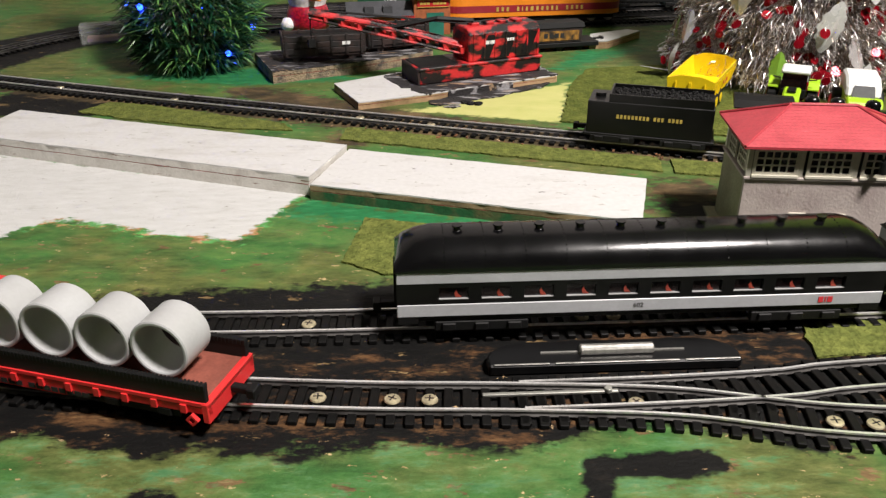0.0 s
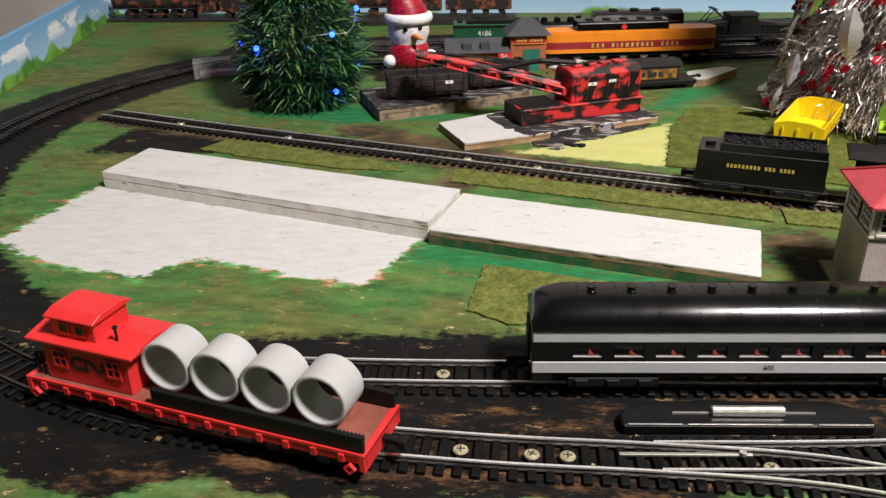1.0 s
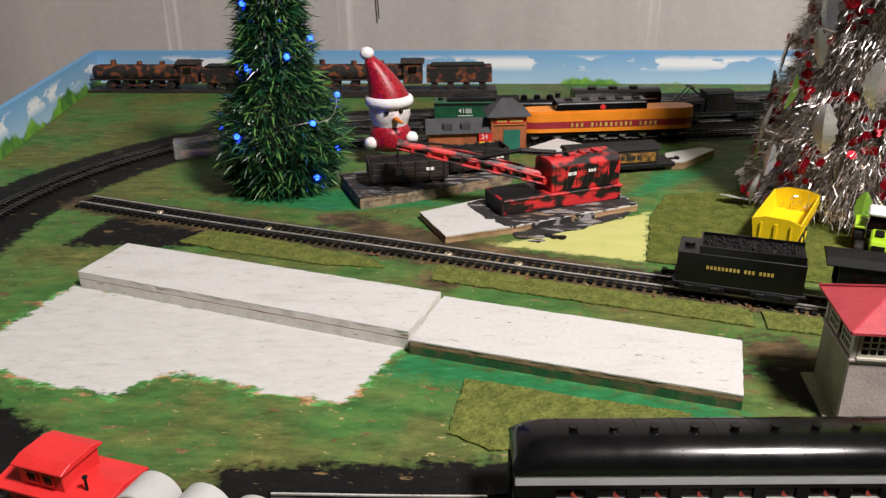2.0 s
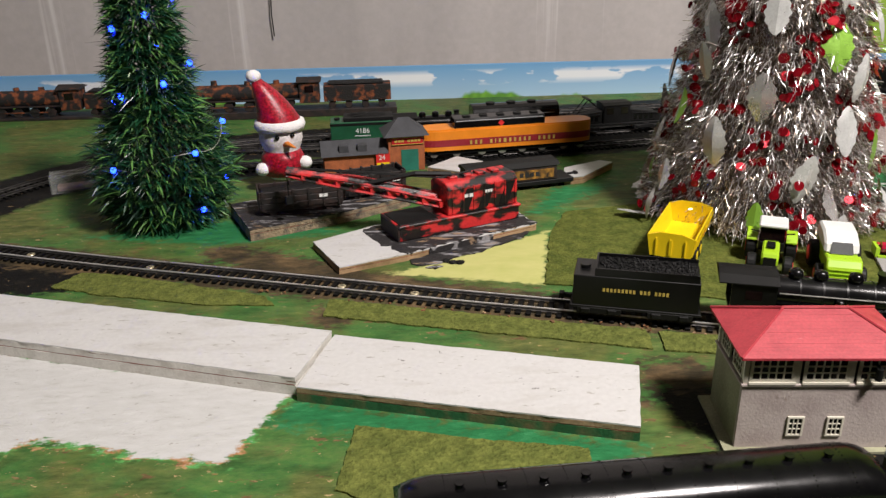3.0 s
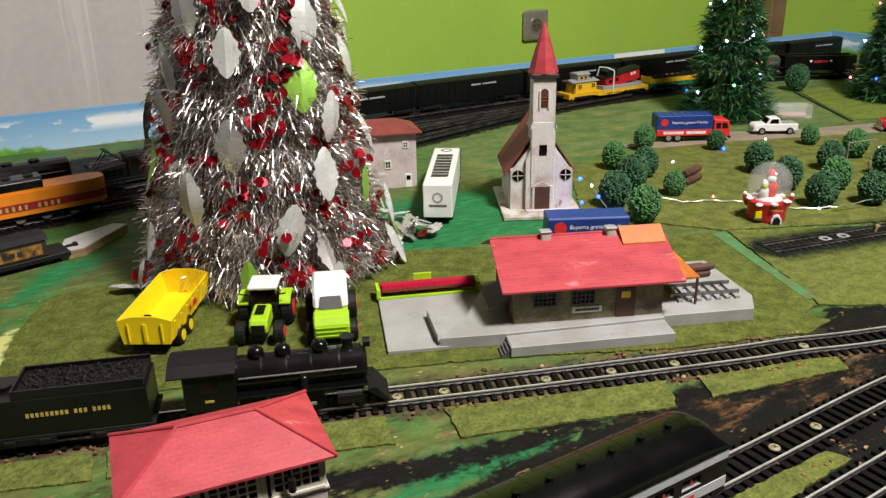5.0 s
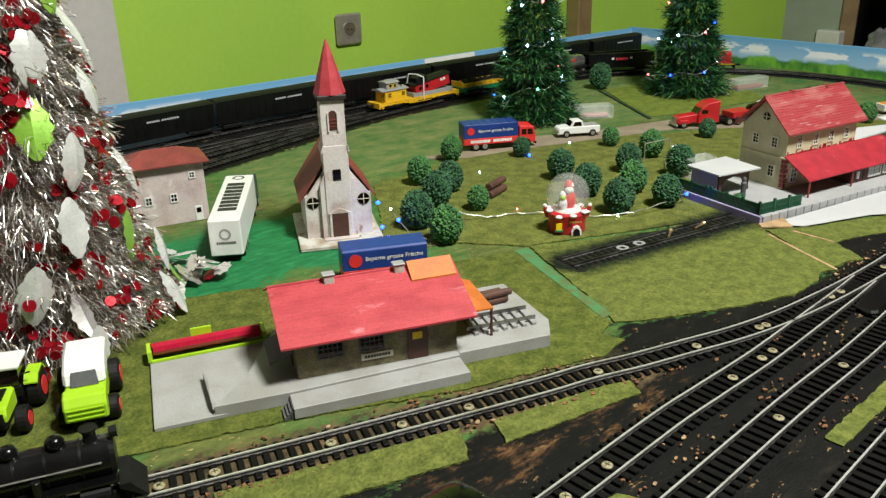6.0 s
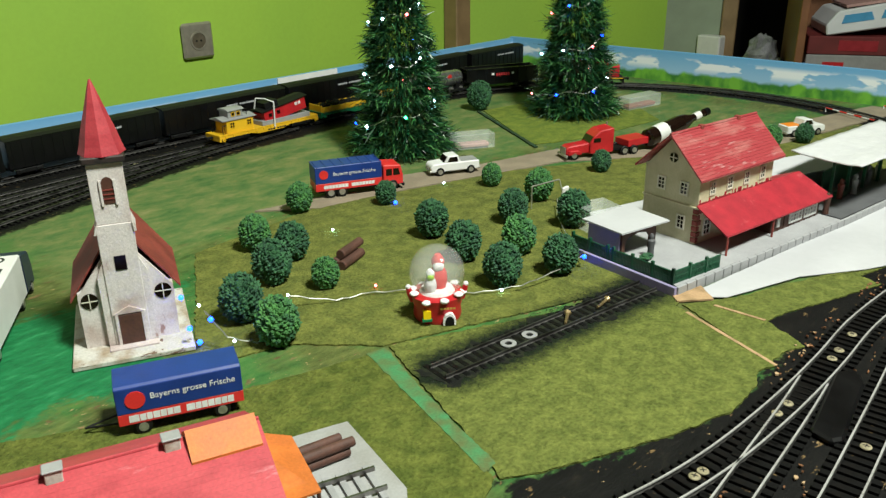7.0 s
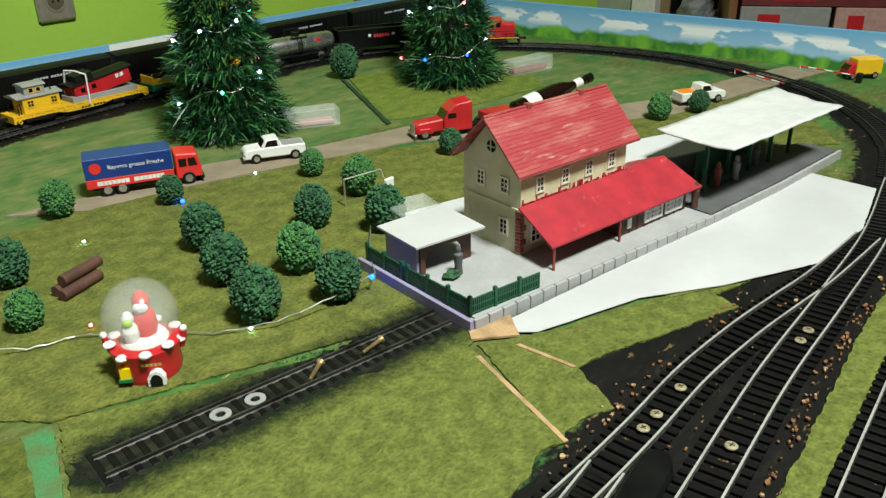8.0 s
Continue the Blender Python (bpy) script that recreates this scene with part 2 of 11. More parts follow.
M = dict(
    tie=material("black_plastic_tie", (0.0050, 0.0049, 0.0047), 0.5, var=0.4, scale=60, second=(0.012, 0.009, 0.007), mix=0.36, spec=0.14),
    rail=material("nickel_rail", (0.92, 0.91, 0.89), 0.30, 0.66, var=0.3, scale=40, bump=0.05, second=(0.64, 0.61, 0.57), mix=0.36),
    rail_dull=material("dull_rail", (0.34, 0.33, 0.32), 0.36, 1.0, var=0.3, scale=40, bump=0.05, second=(0.14, 0.13, 0.12), mix=0.45),
    rail_dark=material("blackened_rail", (0.16, 0.155, 0.15), 0.42, 0.8, var=0.4, scale=60, bump=0.05, second=(0.05, 0.046, 0.043), mix=0.48),
    rail_web=material("dark_rail_web", (0.10, 0.095, 0.09), 0.5, 0.7, var=0.4, scale=60, bump=0.05, second=(0.03, 0.027, 0.025), mix=0.45),
    brass=material("brass_screw", (0.86, 0.76, 0.50), 0.36, 0.7, var=0.3, scale=300),
    dull_brass=material("dull_brass", (0.34, 0.25, 0.12), 0.4, 0.6, var=0.3, scale=300),
    steel=material("zinc_screw", (0.52, 0.51, 0.47), 0.34, 0.75, var=0.2, scale=300),
    black=material("satin_black_plastic", (0.0042, 0.0042, 0.0045), 0.34, var=0.3, scale=60, bump=0.06, spec=0.4),
    gloss=material("glossy_black_paint", (0.0038, 0.0038, 0.0042), 0.20, var=0.3, scale=60, bump=0.05, spec=0.38),
    boiler=material("gunmetal_boiler_paint", (0.0070, 0.0070, 0.0075), 0.16, 0.0, var=0.3, scale=60, bump=0.05),
    matt=material("matt_black_plastic", (0.0055, 0.0055, 0.0055), 0.6, var=0.4, scale=80, bump=0.2, spec=0.3),
    coal=material("black_coal", (0.0050, 0.0050, 0.0050), 0.6, var=0.6, scale=500, fine=900, bump=1.0, dist=0.001, spec=0.3),
    grey_stripe=material("pale_grey_paint", (0.44, 0.45, 0.47), 0.4, var=0.1, scale=50, bump=0.03),
    window=material("dark_window_glass", (0.012, 0.006, 0.006), 0.10, var=0.5, scale=120, bump=0.0),
    ember=material("red_lit_seat", (0.42, 0.06, 0.035), 0.5, var=0.4, scale=200),
    red=material("bright_red_plastic", (0.66, 0.030, 0.030), 0.38, var=0.12, scale=60, bump=0.04),
    dark_red=material("dark_red_plastic", (0.48, 0.016, 0.024), 0.34, var=0.15, scale=60, bump=0.04),
    deck=material("brown_red_deck", (0.26, 0.075, 0.05), 0.6, var=0.25, scale=120, bump=0.2),
    pipe=material("grey_white_pvc", (0.42, 0.43, 0.43), 0.4, var=0.06, scale=40, bump=0.05, second=(0.37, 0.375, 0.37)),
    yellow=material("yellow_plastic", (0.78, 0.46, 0.02), 0.4, var=0.12, scale=60, bump=0.04),
    lemon=material("lemon_yellow_plastic", (0.86, 0.62, 0.01), 0.34, var=0.08, scale=60, bump=0.03),
    green_p=material("green_plastic", (0.02, 0.20, 0.08), 0.4, var=0.15, scale=60, bump=0.04),
    dark_green=material("dark_green_plastic", (0.012, 0.09, 0.04), 0.4, var=0.2, scale=60, bump=0.04),
    lime=material("lime_green_plastic", (0.36, 0.60, 0.02), 0.36, var=0.08, scale=60, bump=0.03),
    white=material("white_plastic", (0.72, 0.72, 0.70), 0.4, var=0.06, scale=60, bump=0.03),
    grey=material("grey_plastic", (0.30, 0.30, 0.30), 0.5, var=0.12, scale=60, bump=0.05),
    grey_deck=material("dark_grey_platform", (0.10, 0.101, 0.107), 0.7, var=0.2, scale=60, bump=0.15),
    kiosk_roof=material("charcoal_shingle_roof", (0.055, 0.057, 0.064), 0.7, var=0.3, scale=90, bump=0.3),
    slab=material("light_grey_plastic_slab", (0.34, 0.34, 0.337), 0.55, var=0.16, scale=35, bump=0.08, second=(0.28, 0.275, 0.26)),
    silver=material("silver_tank_paint", (0.62, 0.62, 0.62), 0.28, 0.9, var=0.2, scale=60, bump=0.04),
    orange=material("orange_paint", (0.80, 0.25, 0.015), 0.4, var=0.1, scale=60, bump=0.03),
    maroon=material("maroon_paint", (0.30, 0.02, 0.03), 0.4, var=0.15, scale=60, bump=0.03),
    blue=material("navy_blue_plastic", (0.012, 0.04, 0.22), 0.42, var=0.15, scale=60, bump=0.04),
    navy=material("dark_navy_plastic", (0.012, 0.02, 0.06), 0.35, var=0.2, scale=60, bump=0.03),
    rust=material("rusty_brown_paint", (0.26, 0.070, 0.022), 0.8, var=0.6, scale=95, fine=500, bump=0.9, second=(0.012, 0.009, 0.008), mix=0.56, spread=0.07, dist=0.0012),
    burnt=material("burnt_red_and_black_paint", (0.60, 0.028, 0.030), 0.42, var=0.3, scale=85, fine=500, bump=0.6, second=(0.012, 0.009, 0.009), mix=0.515, spread=0.05, stretch=(0.7, 0.7, 1.3)),
    soot=material("weathered_dark_brown", (0.040, 0.022, 0.018), 0.6, var=0.5, scale=110, bump=0.6, second=(0.012, 0.010, 0.010), mix=0.52),
    board=material("white_painted_board", (0.53, 0.525, 0.515), 0.6, var=0.10, scale=60, fine=300, bump=0.35, second=(0.47, 0.46, 0.44), mix=0.40, spread=0.09, stretch=(0.5, 1.6, 1)),
    board_edge=material("grey_worn_board_edge", (0.66, 0.64, 0.59), 0.8, var=0.2, scale=80, bump=0.5, second=(0.52, 0.49, 0.44), mix=0.4),
    chalk=material("dusty_whitewashed_wood", (0.55, 0.53, 0.48), 0.8, var=0.3, scale=70, bump=0.5, second=(0.30, 0.22, 0.14), mix=0.42),
    wood=material("raw_softwood", (0.46, 0.30, 0.16), 0.75, var=0.3, scale=60, bump=0.5, second=(0.26, 0.17, 0.08), mix=0.45),
    cork=material("chipped_bark_base", (0.40, 0.30, 0.19), 0.9, var=0.5, scale=110, bump=1.0, second=(0.10, 0.09, 0.08), mix=0.46, dist=0.002),
    slate=material("charred_black_base", (0.022, 0.019, 0.020), 0.7, var=0.6, scale=95, bump=1.0, second=(0.36, 0.35, 0.36), mix=0.42, dist=0.0016, spread=0.035, stretch=(0.5, 1.7, 1)),
    green_side=material("green_brushed_edge", (0.02, 0.115, 0.040), 0.7, var=0.4, scale=70, bump=0.6, second=(0.20, 0.13, 0.06), mix=0.40),
    tan_edge=material("worn_tan_board_edge", (0.36, 0.25, 0.14), 0.8, var=0.4, scale=80, bump=0.6, second=(0.13, 0.10, 0.05), mix=0.45, stretch=(0.6, 0.6, 1.4)),
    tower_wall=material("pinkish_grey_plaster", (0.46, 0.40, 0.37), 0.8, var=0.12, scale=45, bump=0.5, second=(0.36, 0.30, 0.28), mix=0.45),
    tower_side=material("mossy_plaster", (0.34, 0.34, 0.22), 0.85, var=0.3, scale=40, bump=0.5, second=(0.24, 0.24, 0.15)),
    cream=material("cream_plastic", (0.68, 0.65, 0.54), 0.55, var=0.12, scale=60, bump=0.08),
    roof_red=material("painted_red_roof", (0.46, 0.050, 0.064), 0.5, var=0.28, scale=60, bump=0.22, second=(0.37, 0.034, 0.048), mix=0.45, stretch=(0.8, 1.6, 1.6)),
    roof_worn=material("worn_red_tile_roof", (0.33, 0.042, 0.050), 0.42, var=0.25, scale=42, bump=0.6, second=(0.42, 0.14, 0.13), mix=0.40, spread=0.10, stretch=(0.6, 2.2, 2.2)),
    roof_rust=material("rusty_tile_roof", (0.27, 0.050, 0.038), 0.6, var=0.35, scale=60, bump=0.5, second=(0.19, 0.035, 0.028)),
    orange_roof=material("orange_tile_patch", (0.62, 0.17, 0.03), 0.6, var=0.25, scale=70, bump=0.3),
    church_wall=material("whitewashed_church_plaster", (0.66, 0.615, 0.59), 0.75, var=0.25, scale=42, bump=0.6, second=(0.46, 0.36, 0.325), mix=0.43, spread=0.10),
    pink_wall=material("pink_grey_house_plaster", (0.56, 0.48, 0.465), 0.8, var=0.22, scale=45, bump=0.4, second=(0.44, 0.35, 0.335), mix=0.45),
    stone=material("mossy_stone_wall", (0.27, 0.24, 0.14), 0.85, var=0.5, scale=70, bump=0.9, second=(0.11, 0.09, 0.05), mix=0.46),
    villa=material("yellow_beige_stucco", (0.60, 0.555, 0.385), 0.75, var=0.16, scale=45, bump=0.3, second=(0.49, 0.46, 0.29)),
    brown=material("dark_brown_wood", (0.09, 0.035, 0.022), 0.6, var=0.3, scale=120, bump=0.3),
    brick=material("orange_brick_wall", (0.42, 0.12, 0.04), 0.75, var=0.3, scale=140, bump=0.4),
    teal=material("teal_green_door", (0.02, 0.17, 0.12), 0.5, var=0.2, scale=60),
    violet=material("lilac_plastic_wall", (0.30, 0.27, 0.44), 0.55, var=0.15, scale=60),
    pave_grey=material("grey_pavement", (0.36, 0.36, 0.37), 0.7, var=0.12, scale=60, bump=0.2),
    paper=material("white_paper", (0.48, 0.48, 0.495), 0.7, var=0.04, scale=14, fine=200, bump=0.08, second=(0.43, 0.43, 0.445)),
    tissue=material("crumpled_tissue", (0.52, 0.52, 0.525), 0.8, var=0.06, scale=60, fine=160, bump=0.45, second=(0.49, 0.49, 0.50), dist=0.0015),
    hedge=material("green_foam_foliage", (0.045, 0.150, 0.052), 0.75, var=0.5, scale=170, bump=0.9, second=(0.014, 0.065, 0.028), mix=0.5, dist=0.001),
    hedge_light=material("light_green_foam_foliage", (0.085, 0.25, 0.055), 0.75, var=0.5, scale=170, bump=0.9, second=(0.03, 0.11, 0.04), mix=0.48, dist=0.001),
    # each fir has a darker needle and a paler one coloured as if lit
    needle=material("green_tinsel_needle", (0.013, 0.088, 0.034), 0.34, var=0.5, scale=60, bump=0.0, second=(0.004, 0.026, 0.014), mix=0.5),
    needle_lit=material("lit_green_tinsel_needle", (0.13, 0.31, 0.075), 0.34, var=0.4, scale=60, bump=0.0),
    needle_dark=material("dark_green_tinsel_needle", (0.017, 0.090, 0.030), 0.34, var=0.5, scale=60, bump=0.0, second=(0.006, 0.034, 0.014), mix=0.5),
    needle_mid_lit=material("lit_dark_fir_needle", (0.088, 0.250, 0.070), 0.32, var=0.4, scale=60, bump=0.0),
    stem=material("brown_wire_stem", (0.08, 0.05, 0.03), 0.7),
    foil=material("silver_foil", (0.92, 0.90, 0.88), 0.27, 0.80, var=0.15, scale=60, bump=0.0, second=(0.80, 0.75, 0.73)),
    # darker copy of the silver foil, with dim brown reflections in its colour
    foil_dark=material("shaded_silver_foil", (0.36, 0.28, 0.22), 0.30, 0.70, var=0.4, scale=60, bump=0.0, second=(0.12, 0.095, 0.07)),
    foil_red=material("red_foil", (0.46, 0.010, 0.022), 0.22, 0.6, var=0.3, scale=60, bump=0.0),
    foil_matt=material("matt_silver_leaf", (0.68, 0.69, 0.67), 0.26, 0.25, var=0.18, scale=60, bump=0.1),
    foil_green=material("green_foil_leaf", (0.26, 0.50, 0.06), 0.35, 0.3, var=0.15, scale=60, bump=0.1),
    wire=material("clear_silver_wire", (0.62, 0.62, 0.56), 0.3, 0.8, var=0.1, scale=60, bump=0.0),
    bulb_blue=material("lit_blue_bulb", (0.05, 0.10, 0.9), 0.3, emit=(0.004, 0.020, 1.0), strength=30.0, bump=0),
    bulb_cool=material("lit_cool_white_bulb", (0.7, 0.8, 1.0), 0.3, emit=(0.45, 0.75, 1.0), strength=26.0, bump=0),
    bulb_red=material("lit_red_bulb", (0.9, 0.1, 0.1), 0.3, emit=(1.0, 0.08, 0.10), strength=18.0, bump=0),
    bulb_green=material("lit_green_bulb", (0.1, 0.9, 0.4), 0.3, emit=(0.1, 1.0, 0.35), strength=18.0, bump=0),
    skin_plain=material("glittery_white_foam", (0.88, 0.82, 0.82), 0.55, var=0.25, scale=300, bump=0.6),
    glitter=material("red_glitter_cloth", (0.56, 0.012, 0.036), 0.35, var=0.6, scale=420, bump=0.9),
    fluff=material("white_fluff", (0.82, 0.80, 0.80), 0.95, var=0.1, scale=300, bump=1.0, dist=0.001),
    carrot=material("orange_nose", (0.85, 0.25, 0.03), 0.5),
    log=material("brown_stick", (0.10, 0.042, 0.028), 0.7, var=0.35, scale=120, bump=0.5),
    gold=material("gold_lettering", (0.62, 0.46, 0.10), 0.45, 0.2, bump=0),
    white_ink=material("white_lettering", (0.80, 0.80, 0.78), 0.6, bump=0),
    black_ink=material("black_lettering", (0.02, 0.02, 0.02), 0.6, bump=0),
    red_ink=material("red_lettering", (0.65, 0.04, 0.05), 0.6, bump=0),
    wall_green=material("lime_green_wall", (0.37, 0.59, 0.068), 0.75, var=0.06, scale=3.0, fine=120, bump=0.12, second=(0.335, 0.55, 0.068), dist=0.001),
    wall_grey=material("grey_white_curtain", (0.52, 0.485, 0.465), 0.85, var=0.10, scale=3.0, fine=90, bump=0.2, second=(0.40, 0.375, 0.36), dist=0.001, mix=0.52, spread=0.2, stretch=(2.6, 1, 0.22)),
    # grey of the unseen ceiling and walls, set low to weaken fill light
    ceiling=material("dimmed_unseen_room_shell", (0.31, 0.31, 0.30), 0.9, var=0.04, scale=2.0, fine=80),
    floor=material("brown_floor", (0.22, 0.13, 0.07), 0.6, var=0.2, scale=4.0, fine=60),
    post=material("brown_door_post", (0.30, 0.20, 0.10), 0.5, var=0.2, scale=20),
    frame_grey=material("grey_green_frame", (0.30, 0.36, 0.26), 0.6, var=0.15, scale=10),
    # near-black colour standing in for the shade of unlit spaces
    dark=material("dark_unlit_space", (0.03, 0.028, 0.027), 0.8, var=0.3, scale=10),
    bag=material("pale_grey_plastic_bag", (0.36, 0.36, 0.39), 0.45, var=0.5, scale=30, bump=0.8, dist=0.004),
    shelf_wood=material("varnished_shelf_wood", (0.24, 0.105, 0.045), 0.5, var=0.25, scale=20),
    carton=material("white_carton", (0.70, 0.72, 0.74), 0.6, var=0.08, scale=20),
    plate=material("brushed_steel_plate", (0.50, 0.46, 0.38), 0.38, 0.6, var=0.15, scale=60, bump=0.1),
    socket_well=material("bronze_socket_well", (0.20, 0.17, 0.12), 0.4, 0.4, var=0.2, scale=60),
    porch=material("crimson_porch_paint", (0.30, 0.015, 0.028), 0.5, var=0.2, scale=70, bump=0.3, second=(0.39, 0.022, 0.036), mix=0.5),
    clear=material("hazy_globe_glass", (0.60, 0.62, 0.60), 0.06, bump=0),
    acrylic=material("hazy_clear_plastic", (0.75, 0.78, 0.76), 0.12, bump=0),
    print_red=material("dull_red_carton", (0.16, 0.02, 0.02), 0.6, var=0.3, scale=20),
    tube=material("pink_grey_card", (0.5, 0.3, 0.28), 0.7),
)
hazy(M["acrylic"], 0.28)
hazy(M["clear"], 0.13)


def flecked(mt, colour, scale, level, stretch=(1, 1, 1), soft=0.02, seed=0.0):
    """Adds specks, scratches, rubbed streaks or painted highlights of another colour over a surface."""
    nt = mt.node_tree
    b = nt.nodes["Principled BSDF"]
    src = b.inputs["Base Color"].links[0].from_socket
    tc, mp, ns = nt.nodes.new("ShaderNodeTexCoord"), nt.nodes.new("ShaderNodeMapping"), nt.nodes.new("ShaderNodeTexNoise")
    mp.inputs["Scale"].default_value, mp.inputs["Location"].default_value = stretch, (seed, seed, 0)
    ns.inputs["Scale"].default_value, ns.inputs["Detail"].default_value, ns.inputs["Roughness"].default_value = scale, 6, 0.65
    mr = nt.nodes.new("ShaderNodeMapRange")
    mr.inputs["From Min"].default_value, mr.inputs["From Max"].default_value = level, level + soft
    mx = nt.nodes.new("ShaderNodeMix")
    mx.data_type = "RGBA"
    mx.inputs["B"].default_value = (*colour, 1)
    nt.links.new(tc.outputs["Object"], mp.inputs["Vector"])
    nt.links.new(mp.outputs["Vector"], ns.inputs["Vector"])
    nt.links.new(ns.outputs["Fac"], mr.inputs["Value"])
    nt.links.new(mr.outputs["Result"], mx.inputs["Factor"])
    nt.links.new(src, mx.inputs["A"])
    nt.links.new(mx.outputs["Result"], b.inputs["Base Color"])
    return mt


flecked(M["board"], (0.34, 0.33, 0.30), 190, 0.635, (0.5, 1.4, 1))
flecked(M["board"], (0.07, 0.06, 0.05), 230, 0.680, (0.6, 1.2, 1), 0.015, 3.0)
# soft upright highlights of the grey wall, painted as pale bands
flecked(M["wall_grey"], (0.62, 0.60, 0.58), 5.0, 0.60, (2.2, 1, 0.05), 0.07)
flecked(M["board"], (0.22, 0.20, 0.17), 70, 0.725, (0.7, 1.3, 1), 0.02, 5.0)
flecked(M["board_edge"], (0.20, 0.12, 0.08), 150, 0.64, (0.3, 0.3, 3.0))
flecked(M["chalk"], (0.13, 0.08, 0.05), 120, 0.60, (0.4, 0.4, 2.0))
flecked(M["roof_worn"], (0.46, 0.26, 0.25), 110, 0.585, (0.45, 2.4, 2.4), 0.14)
flecked(M["roof_red"], (0.55, 0.20, 0.22), 60, 0.63, (0.6, 1.5, 1.5), 0.12)
flecked(M["church_wall"], (0.30, 0.19, 0.15), 60, 0.625, (1.4, 1.4, 0.5), 0.06)
flecked(M["villa"], (0.40, 0.39, 0.22), 60, 0.60, (1.2, 1.2, 0.5), 0.12)
flecked(M["stone"], (0.13, 0.17, 0.03), 60, 0.60, (1, 1, 1), 0.08)
flecked(M["tower_wall"], (0.24, 0.19, 0.16), 70, 0.62, (1.3, 1.3, 0.6), 0.08)
flecked(M["pink_wall"], (0.62, 0.56, 0.54), 60, 0.60, (1.2, 1.2, 0.6), 0.08)
flecked(M["porch"], (0.50, 0.10, 0.11), 70, 0.63, (0.7, 1.4, 1), 0.10)
flecked(M["slab"], (0.24, 0.225, 0.20), 45, 0.62, (1, 1, 1), 0.10)
flecked(M["slate"], (0.30, 0.20, 0.12), 90, 0.60, (0.5, 1.6, 1), 0.05, 2.0)
flecked(M["coal"], (0.014, 0.013, 0.012), 400, 0.62)

# ---- plan of the tracks (centre lines) ----
def smooth_path(points, step=0.004):
    """A Catmull-Rom curve through points, sampled at even steps."""
    p = [Vector((*q, 0)) for q in points]
    p = [2 * p[0] - p[1]] + p + [2 * p[-1] - p[-2]]
    fine = []
    for a, b, c, d in zip(p, p[1:], p[2:], p[3:]):
        for i in range(24):
            t = i / 24
            fine.append(0.5 * ((2 * b) + (c - a) * t + (2 * a - 5 * b + 4 * c - d) * t * t + (3 * b - a - 3 * c + d) * t ** 3))
    fine.append(p[-2])
    out, left = [fine[0]], 0.0
    for a, b in zip(fine, fine[1:]):
        seg = (b - a).length
        while left + seg >= step:
            k = (step - left) / seg
            a = a.lerp(b, k)
            out.append(a)
            seg, left = (b - a).length, 0.0
        left += seg
    return out


def arc(cx, cy, r, a0, a1, n=12):
    return [(cx + r * math.cos(radians(a0 + (a1 - a0) * i / n)), cy + r * math.sin(radians(a0 + (a1 - a0) * i / n))) for i in range(n + 1)]


LEFT_C, RIGHT_C, R = (-0.085, 0.655), (1.265, 0.765), 0.40
PATHS = dict(
    loop_left=arc(*LEFT_C, R, 268, 92),
    loop_back=[arc(*LEFT_C, R, 92, 92, 1)[0], (0.10, 1.085), (0.35, 1.115), (0.60, 1.142), (0.90, 1.162), (1.10, 1.168), arc(*RIGHT_C, R, 91, 91, 1)[0]],
    loop_right=arc(*RIGHT_C, R, 91, -82),
    front_left=[arc(*LEFT_C, R, 268, 268, 1)[0], (-0.03, 0.2515), (0.03, 0.2505), (0.09, 0.2475), (0.16, 0.236), (0.30, 0.231)],
    front_right=[(0.30, 0.231), (0.48, 0.240), (0.673, 0.256), (0.90, 0.2745), (1.10, 0.290), (1.32, 0.312)],
    middle=[(0.03, 0.2515), (0.0923, 0.2555), (0.1375, 0.260), (0.177, 0.2665), (0.40, 0.290), (0.618, 0.309), (0.73, 0.3155), (0.84, 0.3255), (0.96, 0.337), (1.07, 0.342), (1.19, 0.349), arc(*RIGHT_C, R, -82, -82, 1)[0]],
    coach_siding=[(-0.132, 0.3035), (-0.03, 0.3065), (0.185, 0.3185), (0.44, 0.3388), (0.5600, 0.3490), (0.6080, 0.3510), (0.6700, 0.3530), (0.7340, 0.3578), (0.80, 0.3630), (0.85, 0.3680)],
    branch=[(-0.413, 0.716), (-0.2813, 0.6702), (-0.1277, 0.6217), (0.0062, 0.5794), (0.1953, 0.5230), (0.3100, 0.4880), (0.4165, 0.4565), (0.5300, 0.4245), (0.5700, 0.4150), (0.6070, 0.4035), (0.6475, 0.3930), (0.6880, 0.3825), (0.7284, 0.3755), (0.7680, 0.3718), (0.82, 0.3695), (0.88, 0.3695), (0.94, 0.3715), (1.00, 0.3685), (1.05, 0.3630), (1.10, 0.3570), (1.19, 0.3520)],
    yard_inner=[(-0.22, 0.925), (0.0, 0.945), (0.20, 0.972), (0.45, 1.022), (0.65, 1.075), (0.85, 1.130), (1.05, 1.162)],
    yard_middle=[(-0.36, 1.005), (-0.10, 1.005), (0.15, 1.028), (0.40, 1.066), (0.60, 1.105), (0.80, 1.146)],
    yard_outer=[(0.20, 1.155), (0.50, 1.188), (0.80, 1.215), (1.20, 1.222), (1.60, 1.222)],
    short_track=[(0.6955, 0.549), (0.80, 0.533), (0.905, 0.5165)],
)
LINES = {k: smooth_path(v, 0.0072) for k, v in PATHS.items()}
LINES["branch_wood"] = [p for p in LINES["branch"] if p.x < 0.60]


# ---- ground: one painted board with paint zones ----
X0, X1, Y0, Y1, CELL = -0.70, 1.74, -0.12, 1.29, 0.005


